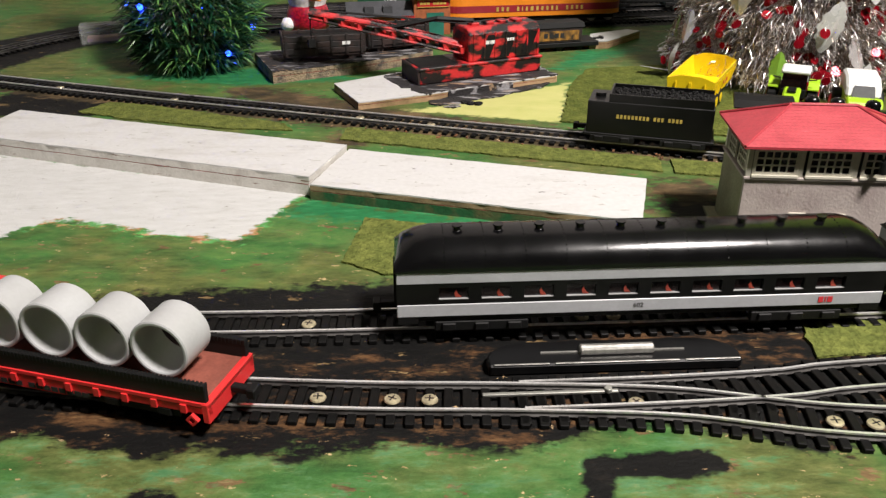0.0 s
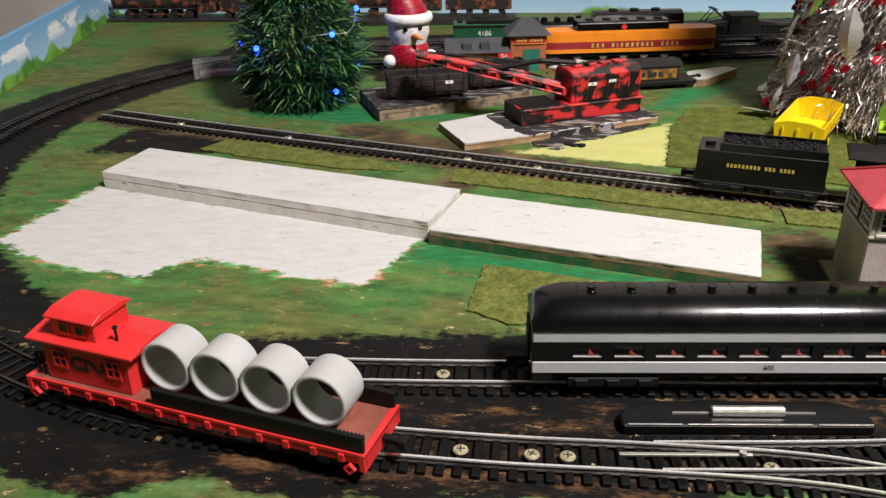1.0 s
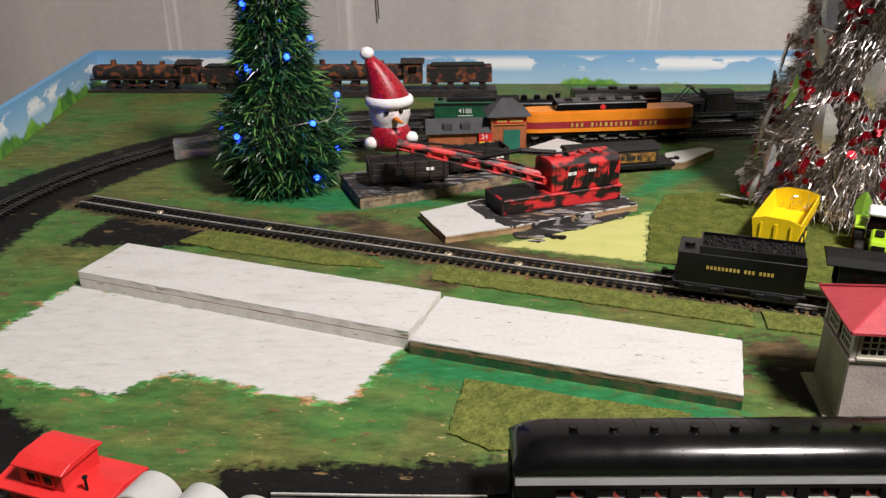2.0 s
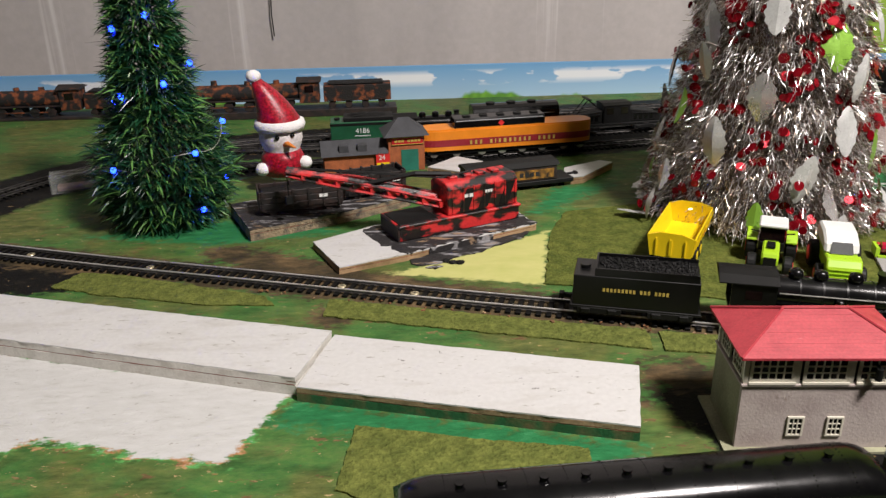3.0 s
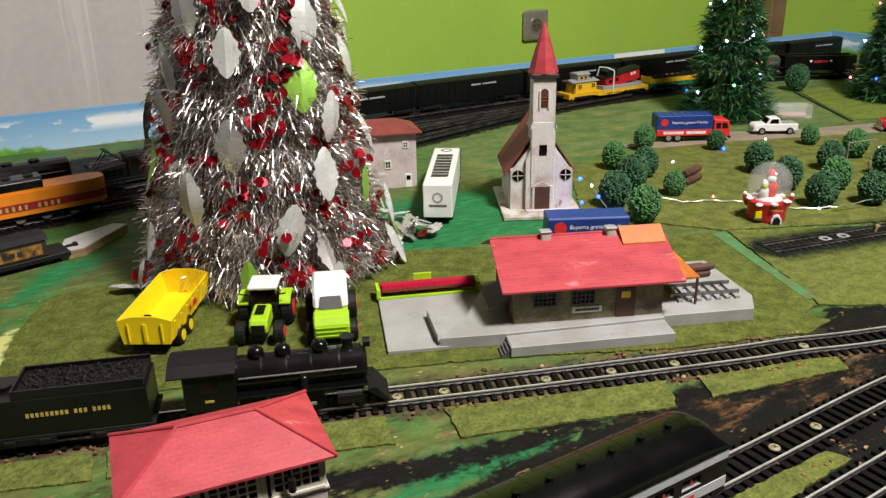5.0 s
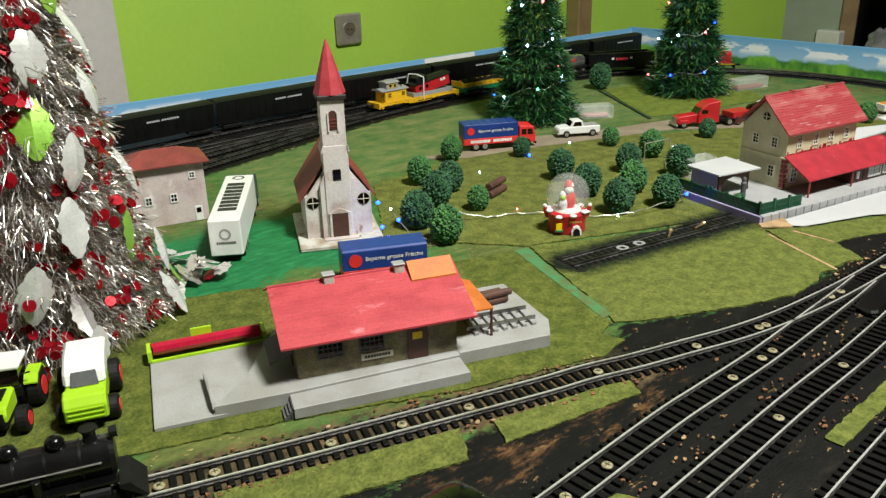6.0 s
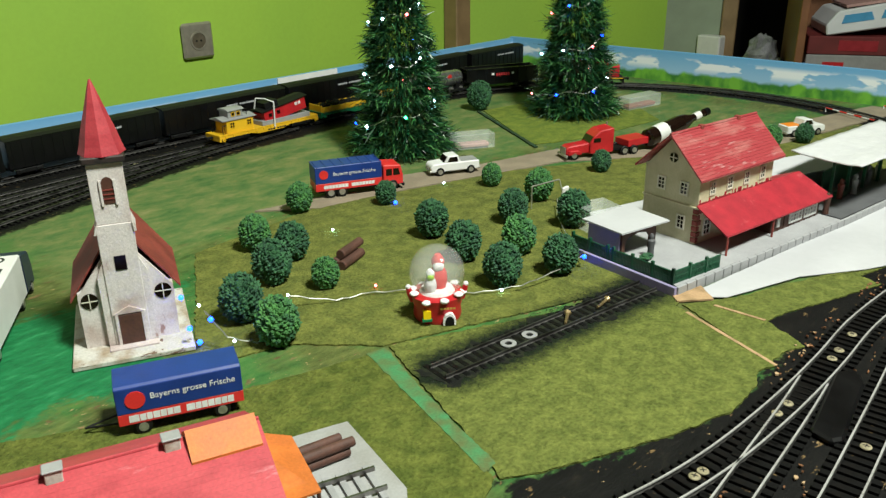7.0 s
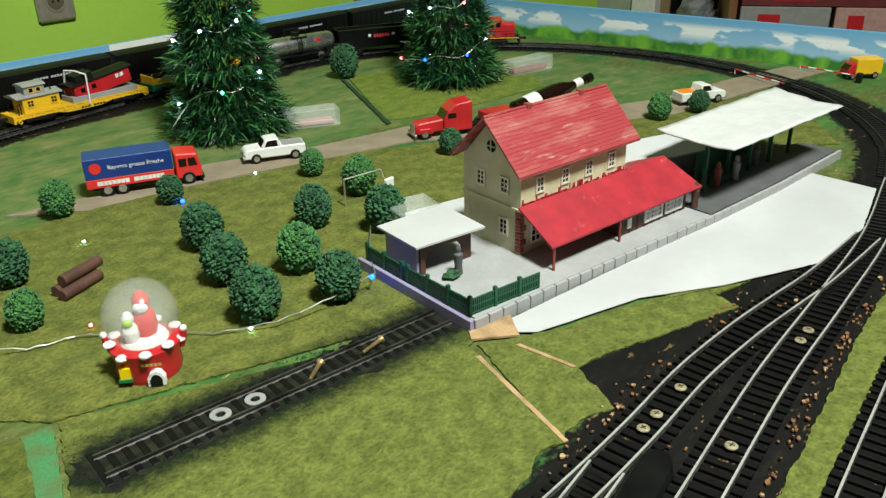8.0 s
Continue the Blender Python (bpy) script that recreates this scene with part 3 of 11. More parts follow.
def inside_distance(px, py, poly):
    """Signed distance to a polygon, positive inside."""
    d = np.full(px.shape, 9.0)
    inn = np.zeros(px.shape, bool)
    n = len(poly)
    for i in range(n):
        (ax, ay), (bx, by) = poly[i], poly[(i + 1) % n]
        ex, ey = bx - ax, by - ay
        t = np.clip(((px - ax) * ex + (py - ay) * ey) / (ex * ex + ey * ey), 0, 1)
        d = np.minimum(d, np.hypot(px - ax - t * ex, py - ay - t * ey))
        if ay != by:
            inn ^= ((ay > py) != (by > py)) & (px < (bx - ax) * (py - ay) / (by - ay) + ax)
    return np.where(inn, d, -d)


def line_distance(px, py, pts):
    d = np.full(px.shape, 9.0)
    pts = pts[::6] + [pts[-1]]
    for a, b in zip(pts, pts[1:]):
        ex, ey = b.x - a.x, b.y - a.y
        t = np.clip(((px - a.x) * ex + (py - a.y) * ey) / (ex * ex + ey * ey + 1e-12), 0, 1)
        d = np.minimum(d, np.hypot(px - a.x - t * ex, py - a.y - t * ey))
    return d


def build_ground():
    nx, ny = int(round((X1 - X0) / CELL)) + 1, int(round((Y1 - Y0) / CELL)) + 1
    gx, gy = np.meshgrid(np.linspace(X0, X1, nx), np.linspace(Y0, Y1, ny))
    gx, gy = gx.ravel(), gy.ravel()
    def zone(polys, tracks=()):
        d = np.full(gx.shape, -9.0)
        for p in polys:
            d = np.maximum(d, inside_distance(gx, gy, p))
        for name, w in tracks:
            d = np.maximum(d, w - line_distance(gx, gy, LINES[name]))
        return d
    zones = dict(
        asphalt=zone(
            [[(-0.17, 0.20), (-0.165, 0.335), (-0.02, 0.347), (0.15, 0.345), (0.33, 0.40), (0.62, 0.43), (0.80, 0.395), (1.0, 0.405), (1.3, 0.385), (1.3, 0.30), (0.9, 0.26), (0.5, 0.228), (0.15, 0.228), (-0.05, 0.228)],
             [(0.628, 0.442), (0.676, 0.413), (0.750, 0.377), (0.815, 0.364), (0.740, 0.356), (0.630, 0.381), (0.550, 0.415), (0.561, 0.434), (0.601, 0.427)], [(-0.37, 0.70), (-0.33, 0.690), (-0.25, 0.655), (-0.245, 0.625), (-0.29, 0.612), (-0.385, 0.612)], [(0.60, 0.345), (0.64, 0.452), (0.70, 0.424), (0.78, 0.392), (0.82, 0.393), (0.845, 0.391), (0.856, 0.397), (0.885, 0.392), (0.905, 0.430), (0.98, 0.412), (1.05, 0.395), (1.20, 0.372), (1.10, 0.34), (0.80, 0.31)], [(0.197, 0.451), (0.248, 0.442), (0.319, 0.424), (0.356, 0.422), (0.408, 0.422), (0.412, 0.407), (0.357, 0.404), (0.298, 0.408), (0.252, 0.418)], [(0.145, 0.395), (0.125, 0.44), (0.155, 0.455), (0.26, 0.40), (0.27, 0.36), (0.15, 0.36)]],
            (("loop_left", 0.052), ("loop_back", 0.05), ("loop_right", 0.034), ("yard_inner", 0.03), ("yard_middle", 0.04), ("yard_outer", 0.05), ("middle", 0.035))),
        bare=zone([[(0.130, 0.475), (0.154, 0.476), (0.180, 0.467), (0.169, 0.442), (0.149, 0.444), (0.132, 0.450), (0.122, 0.428), (0.118, 0.429)], [(-0.081, 0.571), (-0.055, 0.555), (-0.062, 0.539), (-0.086, 0.545)], [(0.130, 0.480), (0.163, 0.478), (0.160, 0.462), (0.137, 0.467), (0.127, 0.455)], [(-0.189, 0.693), (-0.156, 0.697), (-0.132, 0.669), (-0.153, 0.654), (-0.178, 0.665)], [(-0.14, 0.69), (-0.10, 0.665), (-0.03, 0.625), (0.10, 0.575), (0.30, 0.515), (0.30, 0.50), (0.09, 0.56), (-0.08, 0.61), (-0.16, 0.645)]], (("branch_wood", 0.021),)),
        meadow=zone([[(-0.015, 0.632), (0.10, 0.70), (0.112, 0.71), (0.09, 0.596), (-0.035, 0.628)]]),
        white=zone([[(-0.338, 0.537), (-0.0845, 0.4615), (-0.112, 0.3935), (-0.160, 0.404), (-0.187, 0.4145), (-0.226, 0.4215), (-0.245, 0.396), (-0.311, 0.412), (-0.360, 0.440)]]),
        bright=zone([[(-0.08, 0.452), (0.108, 0.395), (0.10, 0.37), (-0.10, 0.43)], [(0.10, 0.75), (0.125, 0.76), (0.20, 0.83), (0.14, 0.83)], [(0.40, 0.66), (0.52, 0.70), (0.56, 0.66), (0.66, 0.80), (0.56, 0.83), (0.43, 0.84)],
                     [(-0.18, 0.70), (-0.07, 0.72), (-0.12, 0.77), (-0.30, 0.73)], [(0.27, 0.40), (0.45, 0.375), (0.40, 0.405), (0.30, 0.43)]]),
        scuff=zone([[(0.0, 0.262), (0.0, 0.335), (0.14, 0.338), (0.20, 0.31), (0.21, 0.285), (0.12, 0.278), (0.02, 0.288)], [(-0.20, 0.222), (-0.16, 0.252), (-0.05, 0.245), (0.05, 0.243), (0.13, 0.238), (0.10, 0.222), (-0.08, 0.215)], [(-0.13, 0.262), (-0.05, 0.285), (0.02, 0.275), (0.0, 0.262)], [(0.42, 0.40), (0.62, 0.385), (0.60, 0.36), (0.45, 0.375)]], (("front_left", 0.010),)),
        turf=zone([[(-0.30, 0.10), (-0.20, 0.20), (-0.175, 0.225), (-0.150, 0.234), (-0.136, 0.225), (-0.118, 0.225), (-0.107, 0.220), (-0.090, 0.225), (-0.065, 0.222), (-0.052, 0.218), (-0.029, 0.224), (-0.013, 0.228), (0.013, 0.223), (0.035, 0.226), (0.055, 0.235), (0.076, 0.2385), (0.097, 0.2365), (0.121, 0.228), (0.129, 0.218), (0.140, 0.205), (0.16, 0.10)]]),
        tar=zone([[(0.049, 0.221), (0.083, 0.2245), (0.095, 0.2255), (0.101, 0.215), (0.090, 0.211), (0.058, 0.211), (0.056, 0.195), (0.046, 0.195)], [(-0.110, 0.198), (-0.102, 0.206), (-0.092, 0.207), (-0.086, 0.198)], [(-0.064, 0.2225), (-0.053, 0.2165), (-0.043, 0.2165), (-0.050, 0.2225)], [(-0.109, 0.224), (-0.101, 0.2185), (-0.090, 0.224)]]),
        dim=zone([[(0.60, 0.85), (0.60, 1.12), (1.0, 1.14), (1.55, 1.10), (1.58, 0.70), (1.45, 0.66), (1.20, 0.84), (0.86, 0.90)]]),
    )
    z = np.zeros(gx.shape)
    me = bpy.data.meshes.new("ground")
    i = np.arange((nx - 1) * (ny - 1))
    a = (i // (nx - 1)) * nx + i % (nx - 1)
    faces = np.stack([a, a + 1, a + nx + 1, a + nx], 1)
    me.from_pydata(np.stack([gx, gy, z], 1).tolist(), [], faces.tolist())
    for k, d in zones.items():
        at = me.attributes.new("zone_" + k, "FLOAT", "POINT")
        at.data.foreach_set("value", d.astype(np.float32))
    me.materials.append(ground_material())
    me.update()
    return tagged(new("ground", me), "painted wooden layout board, brushed green, brown and black", "layout board", kind="structure")


def ground_material():
    mt = bpy.data.materials.new("brushed_ground_paint")
    mt.use_nodes = True
    nt = mt.node_tree
    nodes, link = nt.nodes, nt.links.new
    b = nodes["Principled BSDF"]
    tc = nodes.new("ShaderNodeTexCoord")

    def noise_tex(scale, detail=5, stretch=(1, 1, 1), rot=0.0, rough=0.6):
        mp = nodes.new("ShaderNodeMapping")
        mp.inputs["Scale"].default_value = stretch
        mp.inputs["Rotation"].default_value = (0, 0, rot)
        link(tc.outputs["Object"], mp.inputs["Vector"])
        n = nodes.new("ShaderNodeTexNoise")
        n.inputs["Scale"].default_value, n.inputs["Detail"].default_value, n.inputs["Roughness"].default_value = scale, detail, rough
        link(mp.outputs["Vector"], n.inputs["Vector"])
        return n.outputs["Fac"]

    def ramp(fac, stops):
        r = nodes.new("ShaderNodeValToRGB")
        while len(r.color_ramp.elements) < len(stops):
            r.color_ramp.elements.new(0.5)
        for e, (p, c) in zip(r.color_ramp.elements, stops):
            e.position, e.color = p, (*c, 1)
        link(fac, r.inputs["Fac"])
        return r.outputs["Color"]

    def grey(fac, p0, p1):
        return ramp(fac, [(p0, (0, 0, 0)), (p1, (1, 1, 1))])

    def mix(fac, a, c):
        m = nodes.new("ShaderNodeMix")
        m.data_type = "RGBA"
        link(fac, m.inputs["Factor"])
        link(a, m.inputs["A"])
        link(c, m.inputs["B"])
        return m.outputs["Result"]

    def times(a, c):
        m = nodes.new("ShaderNodeMix")
        m.data_type, m.blend_type = "RGBA", "MULTIPLY"
        m.inputs["Factor"].default_value = 1.0
        link(a, m.inputs["A"])
        link(c, m.inputs["B"])
        return m.outputs["Result"]

    def maths(op, a, c):
        m = nodes.new("ShaderNodeMath")
        m.operation = op
        for s, v in zip(m.inputs, (a, c)):
            if isinstance(v, (int, float)):
                s.default_value = v
            else:
                link(v, s)
        return m.outputs[0]

    brush = noise_tex(34, 10, (0.75, 1.35, 1), 0.25, 0.72)
    streak = noise_tex(105, 8, (0.55, 1.5, 1), -0.35, 0.72)
    stroke = noise_tex(50, 10, (0.62, 1.5, 1), 0.15, 0.78)
    fleck = noise_tex(190, 4, (0.7, 1.3, 1), 0.8, 0.7)
    fine = noise_tex(600, 4)
    patch = noise_tex(11, 4)
    chips = noise_tex(85, 4, (0.6, 1.3, 1), 0.4, 0.7)
    edge = noise_tex(150, 4)
    green = ramp(brush, [(0.30, (0.030, 0.085, 0.024)), (0.47, (0.050, 0.135, 0.036)), (0.60, (0.085, 0.155, 0.045)), (0.74, (0.17, 0.145, 0.06))])
    olive = ramp(streak, [(0.30, (0.052, 0.070, 0.020)), (0.55, (0.11, 0.125, 0.040)), (0.75, (0.20, 0.19, 0.075))])
    base = mix(grey(patch, 0.44, 0.58), green, olive)
    wood = ramp(streak, [(0.32, (0.050, 0.038, 0.018)), (0.52, (0.15, 0.098, 0.045)), (0.72, (0.34, 0.24, 0.12))])
    shade = ramp(stroke, [(0.28, (0.34, 0.40, 0.34)), (0.48, (0.92, 0.96, 0.92)), (0.68, (1.45, 1.35, 1.15))])
    base = times(base, shade)
    base = mix(grey(chips, 0.605, 0.65), base, wood)
    base = mix(grey(fleck, 0.64, 0.67), base, ramp(streak, [(0.35, (0.30, 0.20, 0.09)), (0.65, (0.46, 0.36, 0.18))]))
    black = ramp(stroke, [(0.30, (0.0032, 0.0032, 0.0032)), (0.55, (0.0068, 0.0066, 0.0062)), (0.72, (0.022, 0.018, 0.014))])
    black = mix(grey(chips, 0.63, 0.66), black, wood)
    black = mix(grey(fleck, 0.675, 0.69), black, ramp(streak, [(0.35, (0.28, 0.16, 0.07)), (0.65, (0.50, 0.38, 0.22))]))
    scuffed = mix(grey(stroke, 0.50, 0.60), black, ramp(streak, [(0.30, (0.03, 0.016, 0.008)), (0.55, (0.10, 0.050, 0.022)), (0.75, (0.26, 0.15, 0.065))]))
    bare = ramp(brush, [(0.32, (0.018, 0.017, 0.011)), (0.48, (0.055, 0.042, 0.024)), (0.60, (0.13, 0.088, 0.045)), (0.74, (0.27, 0.18, 0.09))])
    meadow = ramp(brush, [(0.30, (0.40, 0.42, 0.13)), (0.70, (0.52, 0.50, 0.20))])
    white = ramp(streak, [(0.26, (0.34, 0.33, 0.30)), (0.42, (0.47, 0.47, 0.455)), (0.70, (0.54, 0.54, 0.53))])
    white = mix(grey(fleck, 0.655, 0.675), white, ramp(streak, [(0.35, (0.16, 0.15, 0.13)), (0.65, (0.36, 0.35, 0.31))]))
    bright = ramp(streak, [(0.30, (0.012, 0.085, 0.030)), (0.55, (0.022, 0.16, 0.055)), (0.75, (0.06, 0.26, 0.11))])
    dim = ramp(brush, [(0.28, (0.034, 0.090, 0.030)), (0.44, (0.082, 0.142, 0.046)), (0.56, (0.140, 0.172, 0.060)), (0.72, (0.23, 0.22, 0.10))])

    def zone(name, col, base, wob=0.020, soft=0.004, grow=0.0):
        at = nodes.new("ShaderNodeAttribute")
        at.attribute_name = "zone_" + name
        n = maths("MULTIPLY", maths("SUBTRACT", edge, 0.5), wob)
        n2 = maths("MULTIPLY", maths("SUBTRACT", streak, 0.5), wob * 1.4)
        d = maths("ADD", maths("ADD", at.outputs["Fac"], n), n2)
        mr = nodes.new("ShaderNodeMapRange")
        mr.inputs["From Min"].default_value, mr.inputs["From Max"].default_value = -soft - grow, soft - grow
        link(d, mr.inputs["Value"])
        return mix(mr.outputs["Result"], base, col)

    col = zone("dim", dim, base, 0.05, 0.02)
    col = zone("bright", bright, col, 0.035, 0.006)
    col = zone("asphalt", black, col, 0.020, 0.003)
    col = zone("scuff", scuffed, col, 0.05, 0.006)
    lawn = mix(grey(stroke, 0.50, 0.62), base, ramp(streak, [(0.30, (0.030, 0.110, 0.040)), (0.55, (0.085, 0.190, 0.080)), (0.75, (0.26, 0.24, 0.10))]))
    col = zone("turf", lawn, col, 0.014, 0.002)
    col = zone("tar", black, col, 0.006, 0.001)
    col = zone("bare", bare, col, 0.03, 0.004)
    col = zone("meadow", meadow, col, 0.012, 0.002)
    rim = mix(grey(chips, 0.50, 0.56), ramp(streak, [(0.30, (0.030, 0.150, 0.040)), (0.60, (0.10, 0.33, 0.085))]), ramp(fleck, [(0.35, (0.28, 0.12, 0.05)), (0.65, (0.50, 0.30, 0.15))]))
    rim = mix(grey(brush, 0.44, 0.50), col, rim)
    col = zone("white", rim, col, 0.022, 0.002, 0.0045)
    col = zone("white", white, col, 0.016, 0.0015)
    link(col, b.inputs["Base Color"])
    b.inputs["Roughness"].default_value = 0.6
    b.inputs["Specular IOR Level"].default_value = 0.12
    bp = nodes.new("ShaderNodeBump")
    bp.inputs["Strength"].default_value, bp.inputs["Distance"].default_value = 0.8, 0.0011
    link(maths("ADD", streak, maths("MULTIPLY", fine, 0.4)), bp.inputs["Height"])
    link(bp.outputs["Normal"], b.inputs["Normal"])
    return mt


ground = build_ground()
solid("layout_board", Shape().box(X0, Y0, -0.018, X1, Y1, -0.0006), M["wood"], "raw wooden layout board under the painted ground", "board", kind="structure")


table = thing("layout_table", "plain wooden trestle frame under the layout board", "table", kind="structure")
for x in (X0 + 0.08, (X0 + X1) / 2, X1 - 0.08):
    for y in (Y0 + 0.08, Y1 - 0.08):
        part("leg", Shape().box(x - 0.025, y - 0.025, -0.75, x + 0.025, y + 0.025, -0.078), M["wood"], table, bevel=0.002)
    part("cross_beam", Shape().box(x - 0.022, Y0 + 0.02, -0.078, x + 0.022, Y1 - 0.02, -0.018), M["wood"], table, bevel=0.002)


# ---- room shell ----
def room():
    t = 0.1
    solid("floor", Shape().box(-2.0, -2.4, -0.80, 3.3, 2.0, -0.75), M["floor"], "brown room floor", "floor", kind="structure")
    # added ceiling out of view; its grey controls the bounced light
    solid("ceiling", Shape().box(-2.0, -2.4, 1.75, 3.3, 2.0, 1.80), M["ceiling"], "unseen grey ceiling, dimmed to limit bounced light", "ceiling", kind="structure")
    solid("wall_north", Shape().box(0.60, 1.78, -0.75, 2.09, 1.78 + t, 1.75), M["wall_green"], "lime green painted plaster wall", "wall", kind="structure")
    solid("wall_grey", Shape().box(-2.0, 1.46, -0.75, 0.637, 1.50, 1.75), M["wall_grey"], "grey white wall with soft vertical highlights painted in", "wall", kind="structure")
    # west and south walls are out of view, added to close the room
    solid("wall_west", Shape().box(-2.1, -2.4, -0.75, -2.0, 1.5, 1.75), M["ceiling"], "unseen plain wall, dimmed to limit bounced light", "wall", kind="structure")
    solid("wall_south", Shape().box(-2.0, -2.5, -0.75, 3.3, -2.4, 1.75), M["ceiling"], "unseen plain wall, dimmed to limit bounced light", "wall", kind="structure")
    m = Matrix.Translation((2.06, 1.78, 0)) @ pose(0, 0, 0, 0, 0, -22)
    s = Shape().box(0, 0, -0.75, 0.73, 0.1, 1.75)
    solid("wall_corner", s, M["wall_green"], "lime green wall beside the doorway", "wall", m, kind="structure")
    solid("door_post", Shape().box(2.005, 1.73, -0.75, 2.062, 1.778, 1.75), M["post"], "narrow brown vertical post in the room corner", "post", kind="structure", bevel=0.003)
    # doorway with grey-green frame, dark cupboard beyond
    # wall coloured near black to give the opening its darkness
    solid("wall_east", Shape().box(3.2, -2.4, -0.75, 3.3, 1.6, 1.75), M["dark"], "wall coloured dark for the unlit space past the doorway", "wall", kind="structure")
    d = thing("door_1", "grey green door panel standing beside the dark opening", "door", Matrix.Translation((2.722, 1.517, 0)) @ pose(0, 0, 0, 0, 0, -60), kind="structure")
    part("door_panel", Shape().box(0, 0, -0.75, 0.17, 0.03, 1.6), M["frame_grey"], d, bevel=0.003)
    part("door_frame", Shape().box(0.17, -0.01, -0.75, 0.215, 0.06, 1.65), M["post"], d, "greyish brown wooden jamb", bevel=0.003)
    cord = solid("hanging_cord", Shape().tube([(-0.229, 1.452, 0.075), (-0.2305, 1.452, 0.11), (-0.228, 1.452, 0.16), (-0.229, 1.452, 0.6)], 0.0011), M["matt"], "thin black cord hanging in front of the grey wall", "cord")
    # socket
    so = thing("power_socket", "brushed steel square wall socket on the green wall", "socket", Matrix.Translation((1.262, 1.777, 0.047)) @ Matrix.Scale(0.86, 4))
    part("plate", Shape().box(-0.041, -0.010, -0.042, 0.041, 0.0, 0.042), M["plate"], so, bevel=0.007)
    ring = Shape().pipe((0, -0.0118, 0), (0, -0.004, 0), 0.022, 0.018)
    part("socket_ring", ring, M["plate"], so, smooth=True)
    part("socket_well", Shape().cyl((0, -0.0106, 0), (0, -0.006, 0), 0.018, n=24), M["socket_well"], so)
    part("pin_hole", Shape().cyl((-0.006, -0.0112, 0), (-0.006, -0.0104, 0), 0.0025), M["black"], so)
    part("pin_hole", Shape().cyl((0.006, -0.0112, 0), (0.006, -0.0104, 0), 0.0025), M["black"], so)
    # open shelf with cartons beyond the board
    base = Matrix.Translation((2.495, 1.019, 0)) @ pose(0, 0, 0, 0, 0, -62)
    sh = thing("bookshelf", "varnished wooden open shelf holding stacked cartons", "shelf", base)
    part("side_panel", Shape().box(0, 0, -0.75, 0.02, 0.28, 0.9), M["shelf_wood"], sh, bevel=0.002)
    part("back_panel", Shape().box(0.02, 0.26, -0.75, 0.9, 0.28, 0.9), M["shelf_wood"], sh)
    for z in (-0.45, -0.158, 0.22, 0.55):
        part("shelf_board", Shape().box(0.02, 0, z, 0.9, 0.26, z + 0.018), M["shelf_wood"], sh, bevel=0.002)
    for x, z, w, h, d, k, lk, lab in ((0.03, -0.140, 0.20, 0.082, 0.20, "grey", "dark_red", "grey tin with a red stripe on a wooden shelf"), (0.24, -0.140, 0.14, 0.082, 0.20, "tube", "dark_red", "pale tin with a red stripe on a wooden shelf"), (0.03, -0.058, 0.36, 0.046, 0.22, "print_red", "maroon", "flat dull red carton stacked on tins"), (0.44, -0.140, 0.20, 0.080, 0.20, "carton", "grey", "white carton on a wooden shelf"), (0.44, -0.060, 0.19, 0.080, 0.20, "carton", "dark_red", "white carton stacked on another carton"), (0.66, -0.140, 0.16, 0.120, 0.20, "blue", "carton", "blue carton on a wooden shelf")):
        c = thing("carton", lab, "box", base @ Matrix.Translation((x, 0.02, z)))
        part("carton_body", Shape().box(0, 0, 0, w, d, h - 0.001), M[k], c, bevel=0.002)
        part("carton_label", Shape().box(w * 0.2, -0.001, h * 0.22, w * 0.45, 0.0006, h * 0.78), M[lk], c)
    c = thing("carton", "white box with light blue panels lying on a flat red carton", "box", base @ Matrix.Translation((0.07, 0.02, -0.0115)) @ pose(0, 0, 0, 0, -9, 4))
    body = part("carton_body", Shape().prism([(0.0, 0.0), (0.34, 0.0), (0.34, 0.065), (0.03, 0.055), (0.0, 0.025)], "y", 0, 0.18), M["carton"], c, bevel=0.003)
    for xa, xb in ((0.035, 0.110), (0.125, 0.22)):
        part("carton_label", Shape().prism([(xa, 0.024), (xb, 0.024), (xb - 0.006, 0.044), (xa + 0.008, 0.044)], "y", -0.0012, 0.0004), material("light_blue_print", (0.09, 0.34, 0.60), 0.5, var=0.15, scale=30), body, "light blue printed panel")
    part("carton_top", Shape().box(0.05, 0.01, 0.060, 0.33, 0.17, 0.0665), M["tube"], body, "brownish lid")
    bag = Shape()
    for x, y, z, r, k in ((2.665, 1.175, -0.105, 0.052, 1), (2.640, 1.150, -0.150, 0.056, 2), (2.620, 1.110, -0.160, 0.044, 3)):
        bag.ball((x, y, z), r, (0.9, 0.9, 1.25), 18, 12, 0.30, k)
    solid("plastic_bag", bag, M["bag"], "crumpled pale grey plastic bag in the dark opening", "bag")
    solid("wall_box", Shape().box(2.76, 1.345, -0.16, 2.80, 1.42, -0.068), M["white"], "small white box beside the doorway", "box", bevel=0.004)


room()


